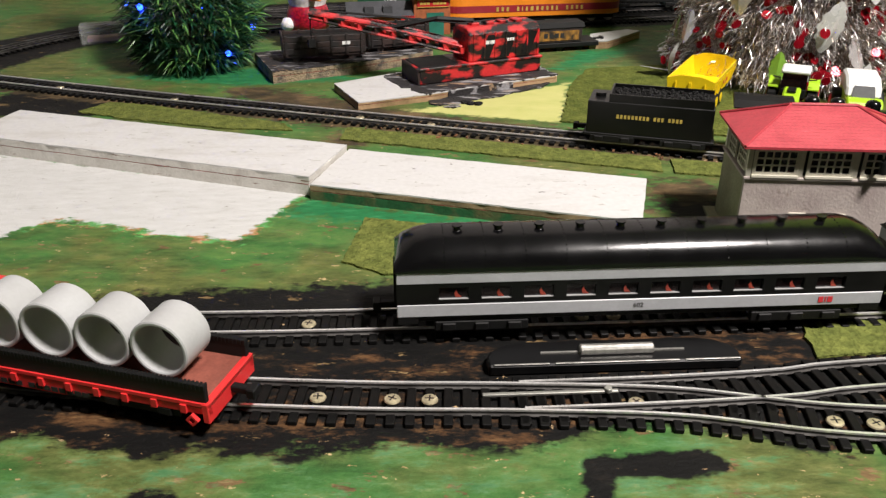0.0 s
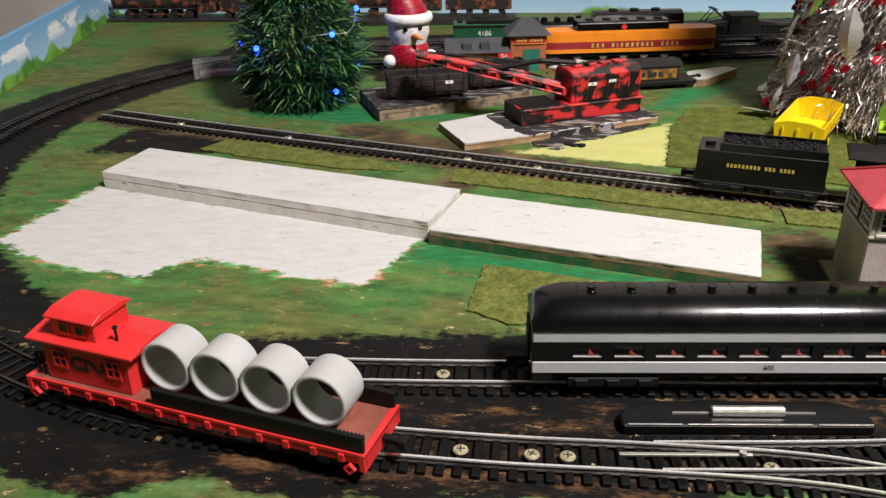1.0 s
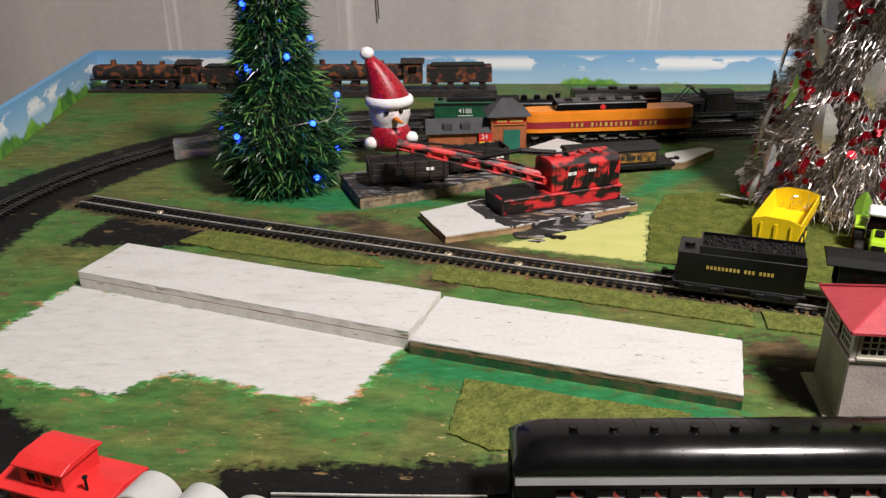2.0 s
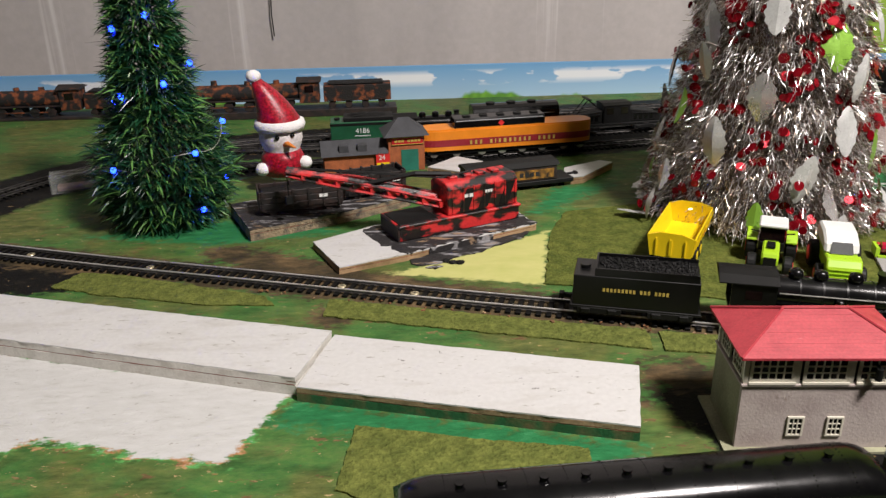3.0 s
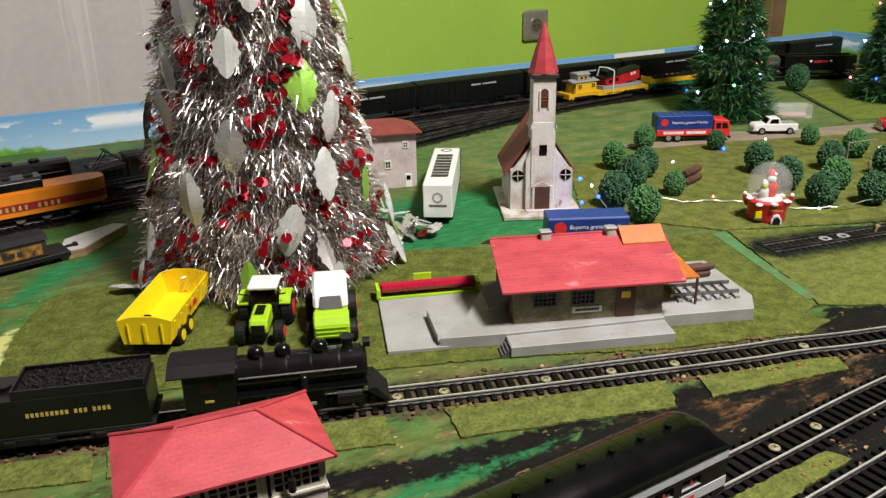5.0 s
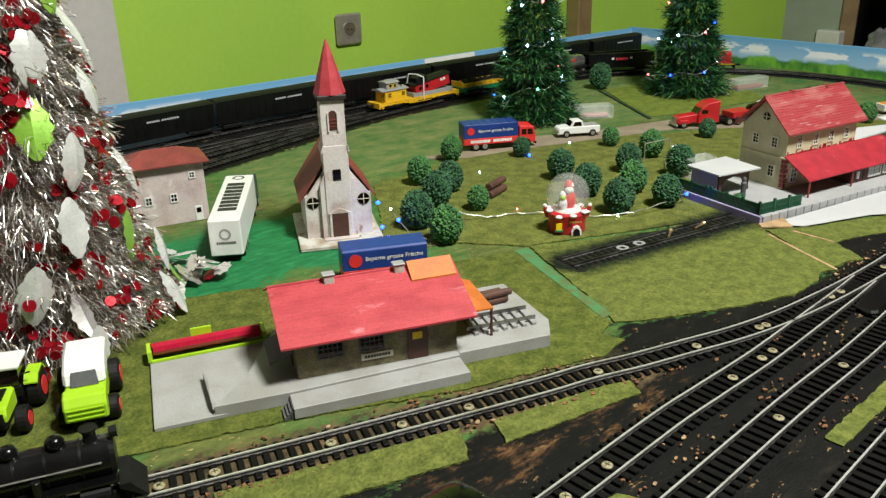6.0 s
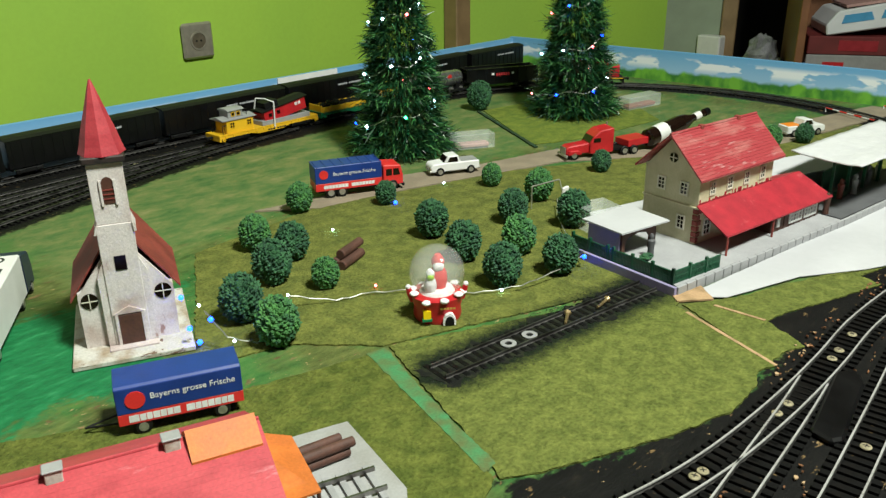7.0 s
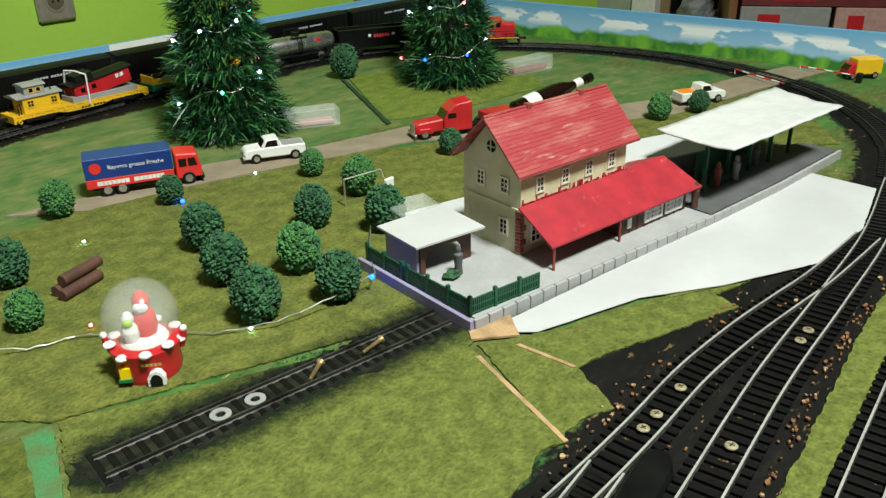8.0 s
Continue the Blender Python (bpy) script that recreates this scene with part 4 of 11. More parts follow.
# ---- sky boards round the layout ----
def sky_material(name, clear, swell):
    """Painted sky with clouds over bushes; clear: how far the bushes are lowered, swell: how uneven their tops are."""
    mt = bpy.data.materials.new(name)
    mt.use_nodes = True
    nt = mt.node_tree
    nodes, link = nt.nodes, nt.links.new
    b = nodes["Principled BSDF"]
    tc = nodes.new("ShaderNodeTexCoord")
    sep = nodes.new("ShaderNodeSeparateXYZ")
    link(tc.outputs["Object"], sep.inputs[0])
    def noise_tex(scale, stretch):
        mp = nodes.new("ShaderNodeMapping")
        mp.inputs["Scale"].default_value = stretch
        link(tc.outputs["Object"], mp.inputs["Vector"])
        n = nodes.new("ShaderNodeTexNoise")
        n.inputs["Scale"].default_value, n.inputs["Detail"].default_value = scale, 6
        link(mp.outputs["Vector"], n.inputs["Vector"])
        return n.outputs["Fac"]
    def maths(op, a, c):
        m = nodes.new("ShaderNodeMath")
        m.operation = op
        for s, v in zip(m.inputs, (a, c)):
            if isinstance(v, (int, float)):
                s.default_value = v
            else:
                link(v, s)
        return m.outputs[0]
    def mixc(fac, a, c):
        m = nodes.new("ShaderNodeMix")
        m.data_type = "RGBA"
        link(fac, m.inputs["Factor"])
        for k, v in (("A", a), ("B", c)):
            if isinstance(v, tuple):
                m.inputs[k].default_value = (*v, 1)
            else:
                link(v, m.inputs[k])
        return m.outputs["Result"]
    def step(val, lo, hi):
        r = nodes.new("ShaderNodeMapRange")
        r.inputs["From Min"].default_value, r.inputs["From Max"].default_value = lo, hi
        link(val, r.inputs["Value"])
        return r.outputs["Result"]
    puff = noise_tex(22, (0.7, 0.7, 1.8))
    tuft = noise_tex(40, (1, 1, 0.6))
    bush = noise_tex(9, (1, 1, 0.2))
    z = sep.outputs["Z"]
    sky = mixc(step(z, 0.0, 0.05), (0.36, 0.53, 0.68), (0.14, 0.34, 0.58))
    cloud = maths("MULTIPLY", maths("MULTIPLY", step(puff, 0.50, 0.535), step(z, 0.044, 0.036)), step(z, 0.018, 0.028))
    sky = mixc(cloud, sky, (0.74, 0.77, 0.80))
    hill = maths("ADD", z, maths("MULTIPLY", maths("SUBTRACT", tuft, 0.5), -0.02))
    hill = maths("ADD", hill, maths("MULTIPLY", maths("SUBTRACT", bush, 0.52), -swell))
    leaf = mixc(step(tuft, 0.4, 0.6), (0.04, 0.16, 0.025), (0.16, 0.38, 0.04))
    col = mixc(step(hill, 0.016 - clear, 0.011 - clear), sky, leaf)
    link(col, b.inputs["Base Color"])
    b.inputs["Roughness"].default_value = 0.6
    return mt


M["sky"] = sky_material("painted_sky_board", 0.0, 0.10)
M["sky_north"] = sky_material("painted_sky_and_cloud_board", 0.017, 0.10)
M["sky_east"] = sky_material("painted_sky_and_meadow_board", -0.004, 0.02)
solid("backdrop_north", Shape().box(-0.655, 1.272, -0.018, 1.672, 1.280, 0.050), M["sky_north"], "low board painted with blue sky and clouds", "backdrop", kind="structure")
mw = Matrix.Translation((-0.655, 1.272, 0)) @ pose(0, 0, 0, 0, 0, -79.5)
solid("backdrop_west", Shape().box(0, -0.008, -0.018, 0.80, 0, 0.050), M["sky"], "low board painted with blue sky, clouds and bushes", "backdrop", mw, kind="structure")
me_ = Matrix.Translation((1.672, 1.280, 0)) @ pose(0, 0, 0, 0, 0, -86.2)
solid("backdrop_east", Shape().box(0, 0, -0.018, 0.95, 0.008, 0.052), M["sky_east"], "low board painted with blue sky, clouds and grass", "backdrop", me_, kind="structure")
solid("backdrop_panel", Shape().box(1.098, 1.2695, 0.030, 1.215, 1.2715, 0.0505), M["white"], "plain white strip taped on the painted sky board", "panel", kind="structure")


# ---- grass mats and other flat pieces on the ground ----
def ragged(poly, jitter, seed, step=0.003):
    rnd = random.Random(seed)
    out = []
    n = len(poly)
    for i in range(n):
        a, b = Vector(poly[i]), Vector(poly[(i + 1) % n])
        k = max(1, int((b - a).length / step))
        nrm = Vector((-(b - a).y, (b - a).x)).normalized()
        for j in range(k):
            p = a.lerp(b, j / k)
            w = noise.noise(Vector((p.x * 120, p.y * 120, seed))) + 0.6 * noise.noise(Vector((p.x * 420, p.y * 420, seed + 7)))
            out.append(p + nrm * w * jitter)
    return out


def mat_shape(poly, jitter, seed, z0, z1, step=0.003):
    pts = ragged(poly, jitter, seed, step)
    return Shape().prism([(p.x, p.y) for p in pts], "z", z0, z1)


FELT = felt_material("olive_grass_felt", (0.168, 0.190, 0.046), (0.112, 0.134, 0.032), 110.0)
FELT_DARK = felt_material("dark_olive_grass_felt", (0.140, 0.160, 0.034), (0.085, 0.108, 0.022), 80.0)
FELT_PARK = felt_material("park_grass_felt", (0.178, 0.192, 0.046), (0.112, 0.130, 0.032), 70.0)
FELT_FIELD = felt_material("bright_field_felt", (0.205, 0.250, 0.046), (0.135, 0.185, 0.036), 60.0)
for mt in (FELT, FELT_PARK):
    dusted(mt, 8.8, 0.6489, 0.605, 0.830)
MATS = [
    ("strip_1", [(-0.275, 0.648), (-0.24, 0.640), (-0.122, 0.592), (-0.112, 0.576), (-0.16, 0.580), (-0.25, 0.606), (-0.29, 0.622)], FELT),
    ("strip_2", [(-0.072, 0.582), (0.05, 0.545), (0.145, 0.517), (0.143, 0.492), (0.04, 0.522), (-0.075, 0.556)], FELT),
    ("strip_3", [(0.153, 0.514), (0.20, 0.503), (0.30, 0.472), (0.295, 0.445), (0.18, 0.483), (0.150, 0.489)], FELT),
    ("strip_4", [(0.335, 0.463), (0.47, 0.424), (0.455, 0.398), (0.33, 0.432)], FELT),
    ("strip_5", [(0.490, 0.418), (0.522, 0.410), (0.561, 0.402), (0.587, 0.394), (0.580, 0.380), (0.542, 0.386), (0.482, 0.396)], FELT),
    ("centre", [(-0.045, 0.4205), (0.03, 0.402), (0.08, 0.391), (0.075, 0.352), (-0.03, 0.354), (-0.052, 0.367)], FELT),
    ("coach_back", [(0.27, 0.385), (0.42, 0.385), (0.43, 0.362), (0.25, 0.350)], FELT),
    ("near_motor", [(0.160, 0.308), (0.156, 0.281), (0.25, 0.291), (0.42, 0.306), (0.50, 0.316), (0.494, 0.327), (0.40, 0.323), (0.25, 0.311)], FELT),
    ("between_tracks", [(0.62, 0.283), (0.80, 0.295), (1.05, 0.317), (1.22, 0.325), (1.20, 0.307), (1.0, 0.296), (0.80, 0.282), (0.62, 0.272)], FELT),
    ("yard_mat", [(0.090, 0.596), (0.112, 0.700), (0.135, 0.752), (0.20, 0.765), (0.34, 0.735), (0.46, 0.69), (0.535, 0.648), (0.692, 0.598), (0.6400, 0.455), (0.6210, 0.447), (0.6270, 0.431), (0.600, 0.425), (0.50, 0.455), (0.40, 0.497), (0.30, 0.530), (0.15, 0.580)], FELT_DARK),
    ("park_mat", [(0.594, 0.672), (0.655, 0.655), (0.698, 0.604), (0.93, 0.512), (0.928, 0.60), (1.00, 0.60), (1.10, 0.60), (1.30, 0.55), (1.40, 0.44), (1.49, 0.50), (1.53, 0.57), (1.40, 0.64), (1.20, 0.735), (1.08, 0.80), (0.85, 0.868), (0.70, 0.85)], FELT_PARK),
    ("lawn_mat", [(0.700, 0.600), (0.650, 0.468), (0.642, 0.453), (0.655, 0.443), (0.693, 0.425), (0.733, 0.407), (0.783, 0.391), (0.819, 0.393), (0.838, 0.400), (0.8495, 0.394), (0.888, 0.484), (0.925, 0.498)], FELT),
    ("lawn_edge", [(0.850, 0.394), (0.858, 0.398), (0.876, 0.397), (0.889, 0.390), (0.895, 0.397), (0.909, 0.424), (0.930, 0.420), (0.965, 0.406), (1.03, 0.384), (1.036, 0.402), (1.07, 0.392), (1.03, 0.419), (0.926, 0.461), (0.893, 0.482)], FELT),
    ("field_mat", [(1.19, 0.852), (1.30, 1.03), (1.44, 1.01), (1.50, 0.90), (1.42, 0.80), (1.26, 0.82)], FELT_FIELD),
]
for i, (nm, poly, mt) in enumerate(MATS):
    z = 0.0012 + 0.0001 * (i % 4)
    solid("grass_mat", mat_shape(poly, 0.0016, i + 3, 0.0002, z), mt, "olive green felt grass mat glued on the board", "grass mat", kind="structure")
solid("road", mat_shape([(0.80, 0.905), (0.86, 0.893), (0.98, 0.884), (1.08, 0.842), (1.19, 0.815), (1.32, 0.72), (1.45, 0.655), (1.58, 0.632), (1.70, 0.60), (1.70, 0.55), (1.56, 0.582), (1.40, 0.612), (1.24, 0.705), (1.15, 0.778), (1.07, 0.802), (0.95, 0.842), (0.85, 0.862)], 0.0012, 31, 0.0002, 0.0018),
      material("brown_grey_road", (0.27, 0.22, 0.155), 0.85, var=0.2, scale=40, bump=0.4), "brown grey paper road across the grass", "road", kind="structure")
solid("field_path", mat_shape([(1.289, 1.034), (1.294, 1.033), (1.185, 0.839), (1.180, 0.841)], 0.0012, 33, 0.0008, 0.0020), material("dark_green_furrow", (0.015, 0.05, 0.015), 0.9, var=0.4, scale=90, bump=0.8), "dark green furrow between two painted fields", "path", kind="structure")
solid("painted_strip", mat_shape([(0.682, 0.603), (0.697, 0.600), (0.676, 0.545), (0.650, 0.462), (0.640, 0.462), (0.652, 0.50), (0.667, 0.55)], 0.0012, 35, 0.0005, 0.0016), material("bright_green_paint_strip", (0.06, 0.22, 0.08), 0.7, var=0.35, scale=70, bump=0.4, second=(0.10, 0.13, 0.04), mix=0.5), "narrow bright green painted strip between grass mats", "paint strip", kind="structure")
solid("seam_strip", mat_shape([(0.8815, 0.474), (0.8840, 0.473), (0.8525, 0.393), (0.850, 0.394)], 0.0003, 37, 0.0008, 0.0017), M["wood"], "bare wooden seam between grass mats", "seam", kind="structure")
solid("seam_strip", mat_shape([(0.9060, 0.4640), (0.9085, 0.4628), (0.9095, 0.4250), (0.9070, 0.4255)], 0.0003, 38, 0.0008, 0.0017), M["wood"], "short bare wooden seam in the lawn", "seam", kind="structure")
solid("paper_sheet", mat_shape([(0.905, 0.487), (0.925, 0.462), (1.00, 0.436), (1.05, 0.402), (1.12, 0.366), (1.20, 0.360), (1.292, 0.376), (1.298, 0.434), (1.14, 0.452)], 0.0004, 39, 0.0018, 0.0023, 0.006), M["paper"], "smooth sheet of white paper laid beside the platform", "paper")
solid("paper_sheet", mat_shape([(0.985, 0.60), (0.995, 0.655), (1.30, 0.565), (1.28, 0.50)], 0.0004, 41, 0.0020, 0.0025, 0.006), M["paper"], "white paper strip behind the station building", "paper")
solid("platform_board", mat_shape([(0.893, 0.487), (0.905, 0.50), (0.935, 0.492), (0.915, 0.468)], 0.0004, 43, 0.0012, 0.0026), M["wood"], "bare wooden board corner under the platform", "board")

# ---- trains ----
def along(name, s):
    """Place and heading at distance s along a track."""
    pts = LINES[name]
    i = max(1, min(len(pts) - 2, int(s / 0.0072)))
    d = pts[i + 1] - pts[i - 1]
    return pts[i], math.degrees(math.atan2(d.y, d.x))


def near_x(name, x, y=None):
    pts = LINES[name]
    i = min(range(1, len(pts) - 1), key=lambda k: abs(pts[k].x - x) + (0 if y is None else abs(pts[k].y - y)))
    d = pts[i + 1] - pts[i - 1]
    return pts[i], math.degrees(math.atan2(d.y, d.x))


def on_track(name, x, y=None, flip=0):
    p, a = near_x(name, x, y)
    return pose(p.x, p.y, RAIL_TOP, 0, 0, a + flip)


RAIL_TOP = 0.0046


def truck(parent, x, wheel_r=0.0048, axles=(-0.013, 0.013), w=0.028):
    """A bogie with side frames and wheels."""
    s = Shape()
    for y in (-w / 2, w / 2):
        s.box(x + axles[0] - 0.006, y - 0.0016, 0.0025, x + axles[-1] + 0.006, y + 0.0016, 0.0072)
        for a in axles:
            s.box(x + a - 0.003, y - 0.0026, 0.003, x + a + 0.003, y + 0.0026, 0.0066)
    s.box(x - 0.004, -w / 2, 0.005, x + 0.004, w / 2, 0.0085)
    bogie = part("bogie", s, M["matt"], parent, bevel=0.0004)
    for a in axles:
        ws = Shape().cyl((x + a, -0.0095, wheel_r), (x + a, -0.0068, wheel_r), wheel_r, n=18).cyl((x + a, 0.0068, wheel_r), (x + a, 0.0095, wheel_r), wheel_r, n=18).cyl((x + a, -0.0095, wheel_r), (x + a, 0.0095, wheel_r), 0.0012, n=8)
        part("wheel_set", ws, M["steel"], bogie)
    return bogie


def coupler(parent, x, d):
    part("coupler", Shape().box(x, -0.0016, 0.0062, x + d * 0.010, 0.0016, 0.0092).box(x + d * 0.007, -0.003, 0.0056, x + d * 0.0105, 0.003, 0.0098), M["matt"], parent, bevel=0.0004)


COACH_FROM, COACH_TO = (0.003, 0.006, 0.0295, 0.0450), (0.0070, 0.0103, 0.0315, 0.0460)


def coach(m, label):
    c = thing("passenger_coach", label, "railway coach", m, "black and grey coaches")
    L, W = 0.209, 0.0165
    x0, x1 = -L / 2, L / 2
    # body side panels with window openings
    part("lower_side", Shape().box(x0, -W, 0.006, x1, W, 0.0125), M["grey_stripe"], c, "pale grey lower band", bevel=0.0003)
    part("skirt", Shape().box(x0 + 0.006, -W + 0.001, 0.0035, x1 - 0.006, W - 0.001, 0.006), M["matt"], c, bevel=0.0004)
    band = Shape()
    z0, z1 = 0.0125, 0.0235
    n, ww = 10, 0.0125
    pitch = (L - 0.030) / n
    xs = [x0 + 0.015 + pitch * (i + 0.5) for i in range(n)]
    for sgn in (-1, 1):
        y0, y1 = sgn * (W - 0.0022), sgn * (W - 0.0003)
        band.box(x0, y0, z0, x1, y1, 0.0150).box(x0, y0, 0.0212, x1, y1, z1)
        prev = x0
        for x in xs:
            band.box(prev, y0, 0.0150, x - ww / 2, y1, 0.0212)
            prev = x + ww / 2
        band.box(prev, y0, 0.0150, x1, y1, 0.0212)
    band.box(x0, -W + 0.0022, z0, x0 + 0.002, W - 0.0022, z1).box(x1 - 0.002, -W + 0.0022, z0, x1, W - 0.0022, z1)
    part("window_band", band, M["black"], c)
    part("upper_side", Shape().box(x0, -W, z1, x1, W, 0.0295), M["grey_stripe"], c, "pale grey upper band", bevel=0.0003)
    for sgn in (-1, 1):
        for x in xs:
            w = part("window", Shape().box(x - ww / 2, sgn * (W - 0.0020), 0.0150, x + ww / 2, sgn * (W - 0.0014), 0.0212), M["window"], c, "dark window with a reddish seat behind")
            part("window_sill", Shape().box(x - ww / 2, sgn * (W - 0.0014), 0.0150, x + ww / 2, sgn * (W - 0.0002), 0.01525), M["grey"], w)
            part("seat", Shape().prism([(x + 0.0008, 0.0156), (x + 0.0032, 0.0156), (x + 0.0016, 0.0176), (x + 0.0010, 0.0196), (x + 0.0002, 0.0176)], "y", sgn * (W - 0.0014), sgn * (W - 0.0011)), M["ember"], w)
    # roof: clerestory-less rounded shell with domed ends
    prof = [(-W - 0.0004, 0.0295), (-W - 0.0004, 0.0318), (-W * 0.93, 0.0352), (-W * 0.78, 0.0384), (-W * 0.55, 0.0408), (-W * 0.28, 0.0421), (0, 0.0425)]
    prof = prof + [(-y, z) for y, z in prof[-2::-1]]
    rs = Shape()
    ends = [(x0 - 0.0005, 0.20), (x0 + 0.003, 0.62), (x0 + 0.008, 0.86), (x0 + 0.015, 1.0), (x1 - 0.015, 1.0), (x1 - 0.008, 0.86), (x1 - 0.003, 0.62), (x1 + 0.0005, 0.20)]
    k = len(prof)
    for x, h in ends:
        rs.v += [(x, y, 0.0295 + (z - 0.0295) * h) for y, z in prof]
    for j in range(len(ends) - 1):
        rs.f += [(j * k + i, j * k + i + 1, (j + 1) * k + i + 1, (j + 1) * k + i) for i in range(k - 1)] + [(j * k + k - 1, j * k, (j + 1) * k, (j + 1) * k + k - 1)]
    rs.f += [tuple(range(k)), tuple(range((len(ends) - 1) * k, len(ends) * k))[::-1]]
    part("roof", rs, M["gloss"], c, "glossy black rounded roof", smooth=True)
    for i in range(10):
        x = x0 + 0.026 + i * (L - 0.052) / 9
        part("roof_vent", Shape().cyl((x, -0.001, 0.0412), (x, -0.001, 0.0440), 0.0019, 0.0014, n=10).cyl((x, -0.001, 0.0440), (x, -0.001, 0.0447), 0.0022, n=10), M["gloss"], c)
    seam = Shape()
    for i in range(11):
        x = x0 + 0.020 + i * (L - 0.040) / 10
        for (ya, za), (yb, zb) in zip(prof, prof[1:]):
            for t in (0.25, 0.75):
                y, z = ya + (yb - ya) * t, za + (zb - za) * t
                seam.box(x - 0.0002, y - 0.0002, z - 0.0002, x + 0.0002, y + 0.0002, z + 0.0003)
    part("roof_rivets", seam, M["gloss"], c, "rows of fine rivets", fix=False)
    bars([0.0022, 0.0006, 0.0022], 0.0030, 0.0006, pose(x1 - 0.025, -W - 0.0001, 0.0092, 90), M["red_ink"], c, "emblem")
    lettering("602", 0.0030, pose(-0.002, -W - 0.0001, 0.0092, 90), M["black_ink"], c, "number")
    part("end_door", Shape().box(x0 - 0.0012, -0.006, 0.006, x0 + 0.0005, 0.006, 0.026), M["matt"], c, bevel=0.0003)
    part("end_door", Shape().box(x1 - 0.0005, -0.006, 0.006, x1 + 0.0012, 0.006, 0.026), M["matt"], c, bevel=0.0003)
    for sgn in (-1, 1):
        part("step", Shape().box(sgn * (x1 - 0.0005), -W, 0.0030, sgn * (x1 - 0.009), -W + 0.006, 0.0060), M["matt"], c)
    # the body stands on its bogies: floor, band and roof heights above the rail
    for ob in c.children_recursive:
        if ob.name.startswith("number"):
            ob.location.z = float(np.interp(ob.location.z, COACH_FROM, COACH_TO))
            continue
        for v in ob.data.vertices:
            v.co.z = float(np.interp(v.co.z, COACH_FROM, COACH_TO))
    truck(c, x0 + 0.036, axles=(-0.014, 0.0, 0.014))
    truck(c, x1 - 0.036, axles=(-0.014, 0.0, 0.014))
    coupler(c, x0, -1)
    coupler(c, x1, 1)
    return c


def flat_frame(c, L, W, colour, deck, z=0.0072):
    """Flat wagon body: fish-belly sills, stake pockets, deck."""
    x0, x1 = -L / 2, L / 2
    part("deck", Shape().box(x0, -W, z + 0.0022, x1, W, z + 0.0040), deck, c, bevel=0.0003)
    for sgn in (-1, 1):
        y0, y1 = sgn * W, sgn * (W - 0.0020)
        prof = [(x0, z + 0.0022), (x0, z - 0.0005), (x0 + 0.05, z - 0.0005), (x0 + 0.062, z - 0.0035), (x1 - 0.062, z - 0.0035), (x1 - 0.05, z - 0.0005), (x1, z - 0.0005), (x1, z + 0.0022)]
        sill = part("side_sill", Shape().prism(prof, "y", y0, y1), colour, c)
        for i in range(13):
            x = x0 + 0.010 + i * (L - 0.020) / 12
            part("stake_pocket", Shape().box(x - 0.0012, sgn * (W + 0.0011), z - 0.0004, x + 0.0012, sgn * (W - 0.0002), z + 0.0030), colour, sill)
        part("rail_strip", Shape().box(x0, sgn * (W + 0.0004), z + 0.0030, x1, sgn * (W - 0.0005), z + 0.0044), colour, sill)
    for sgn in (-1, 1):
        x = sgn * x1
        part("end_beam", Shape().box(x - sgn * 0.0028, -W - 0.0006, z - 0.0040, x, W + 0.0006, z + 0.0046), colour, c, bevel=0.0004)
        part("buffer_block", Shape().pipe((x - sgn * 0.006, -W - 0.0010, z - 0.0020), (x - sgn * 0.006, -W - 0.0026, z - 0.0020), 0.0026, 0.0014, 4), colour, c)
    truck(c, x0 + 0.030, axles=(-0.011, 0.011))
    truck(c, x1 - 0.030, axles=(-0.011, 0.011))
    coupler(c, x0, -1)
    coupler(c, x1, 1)


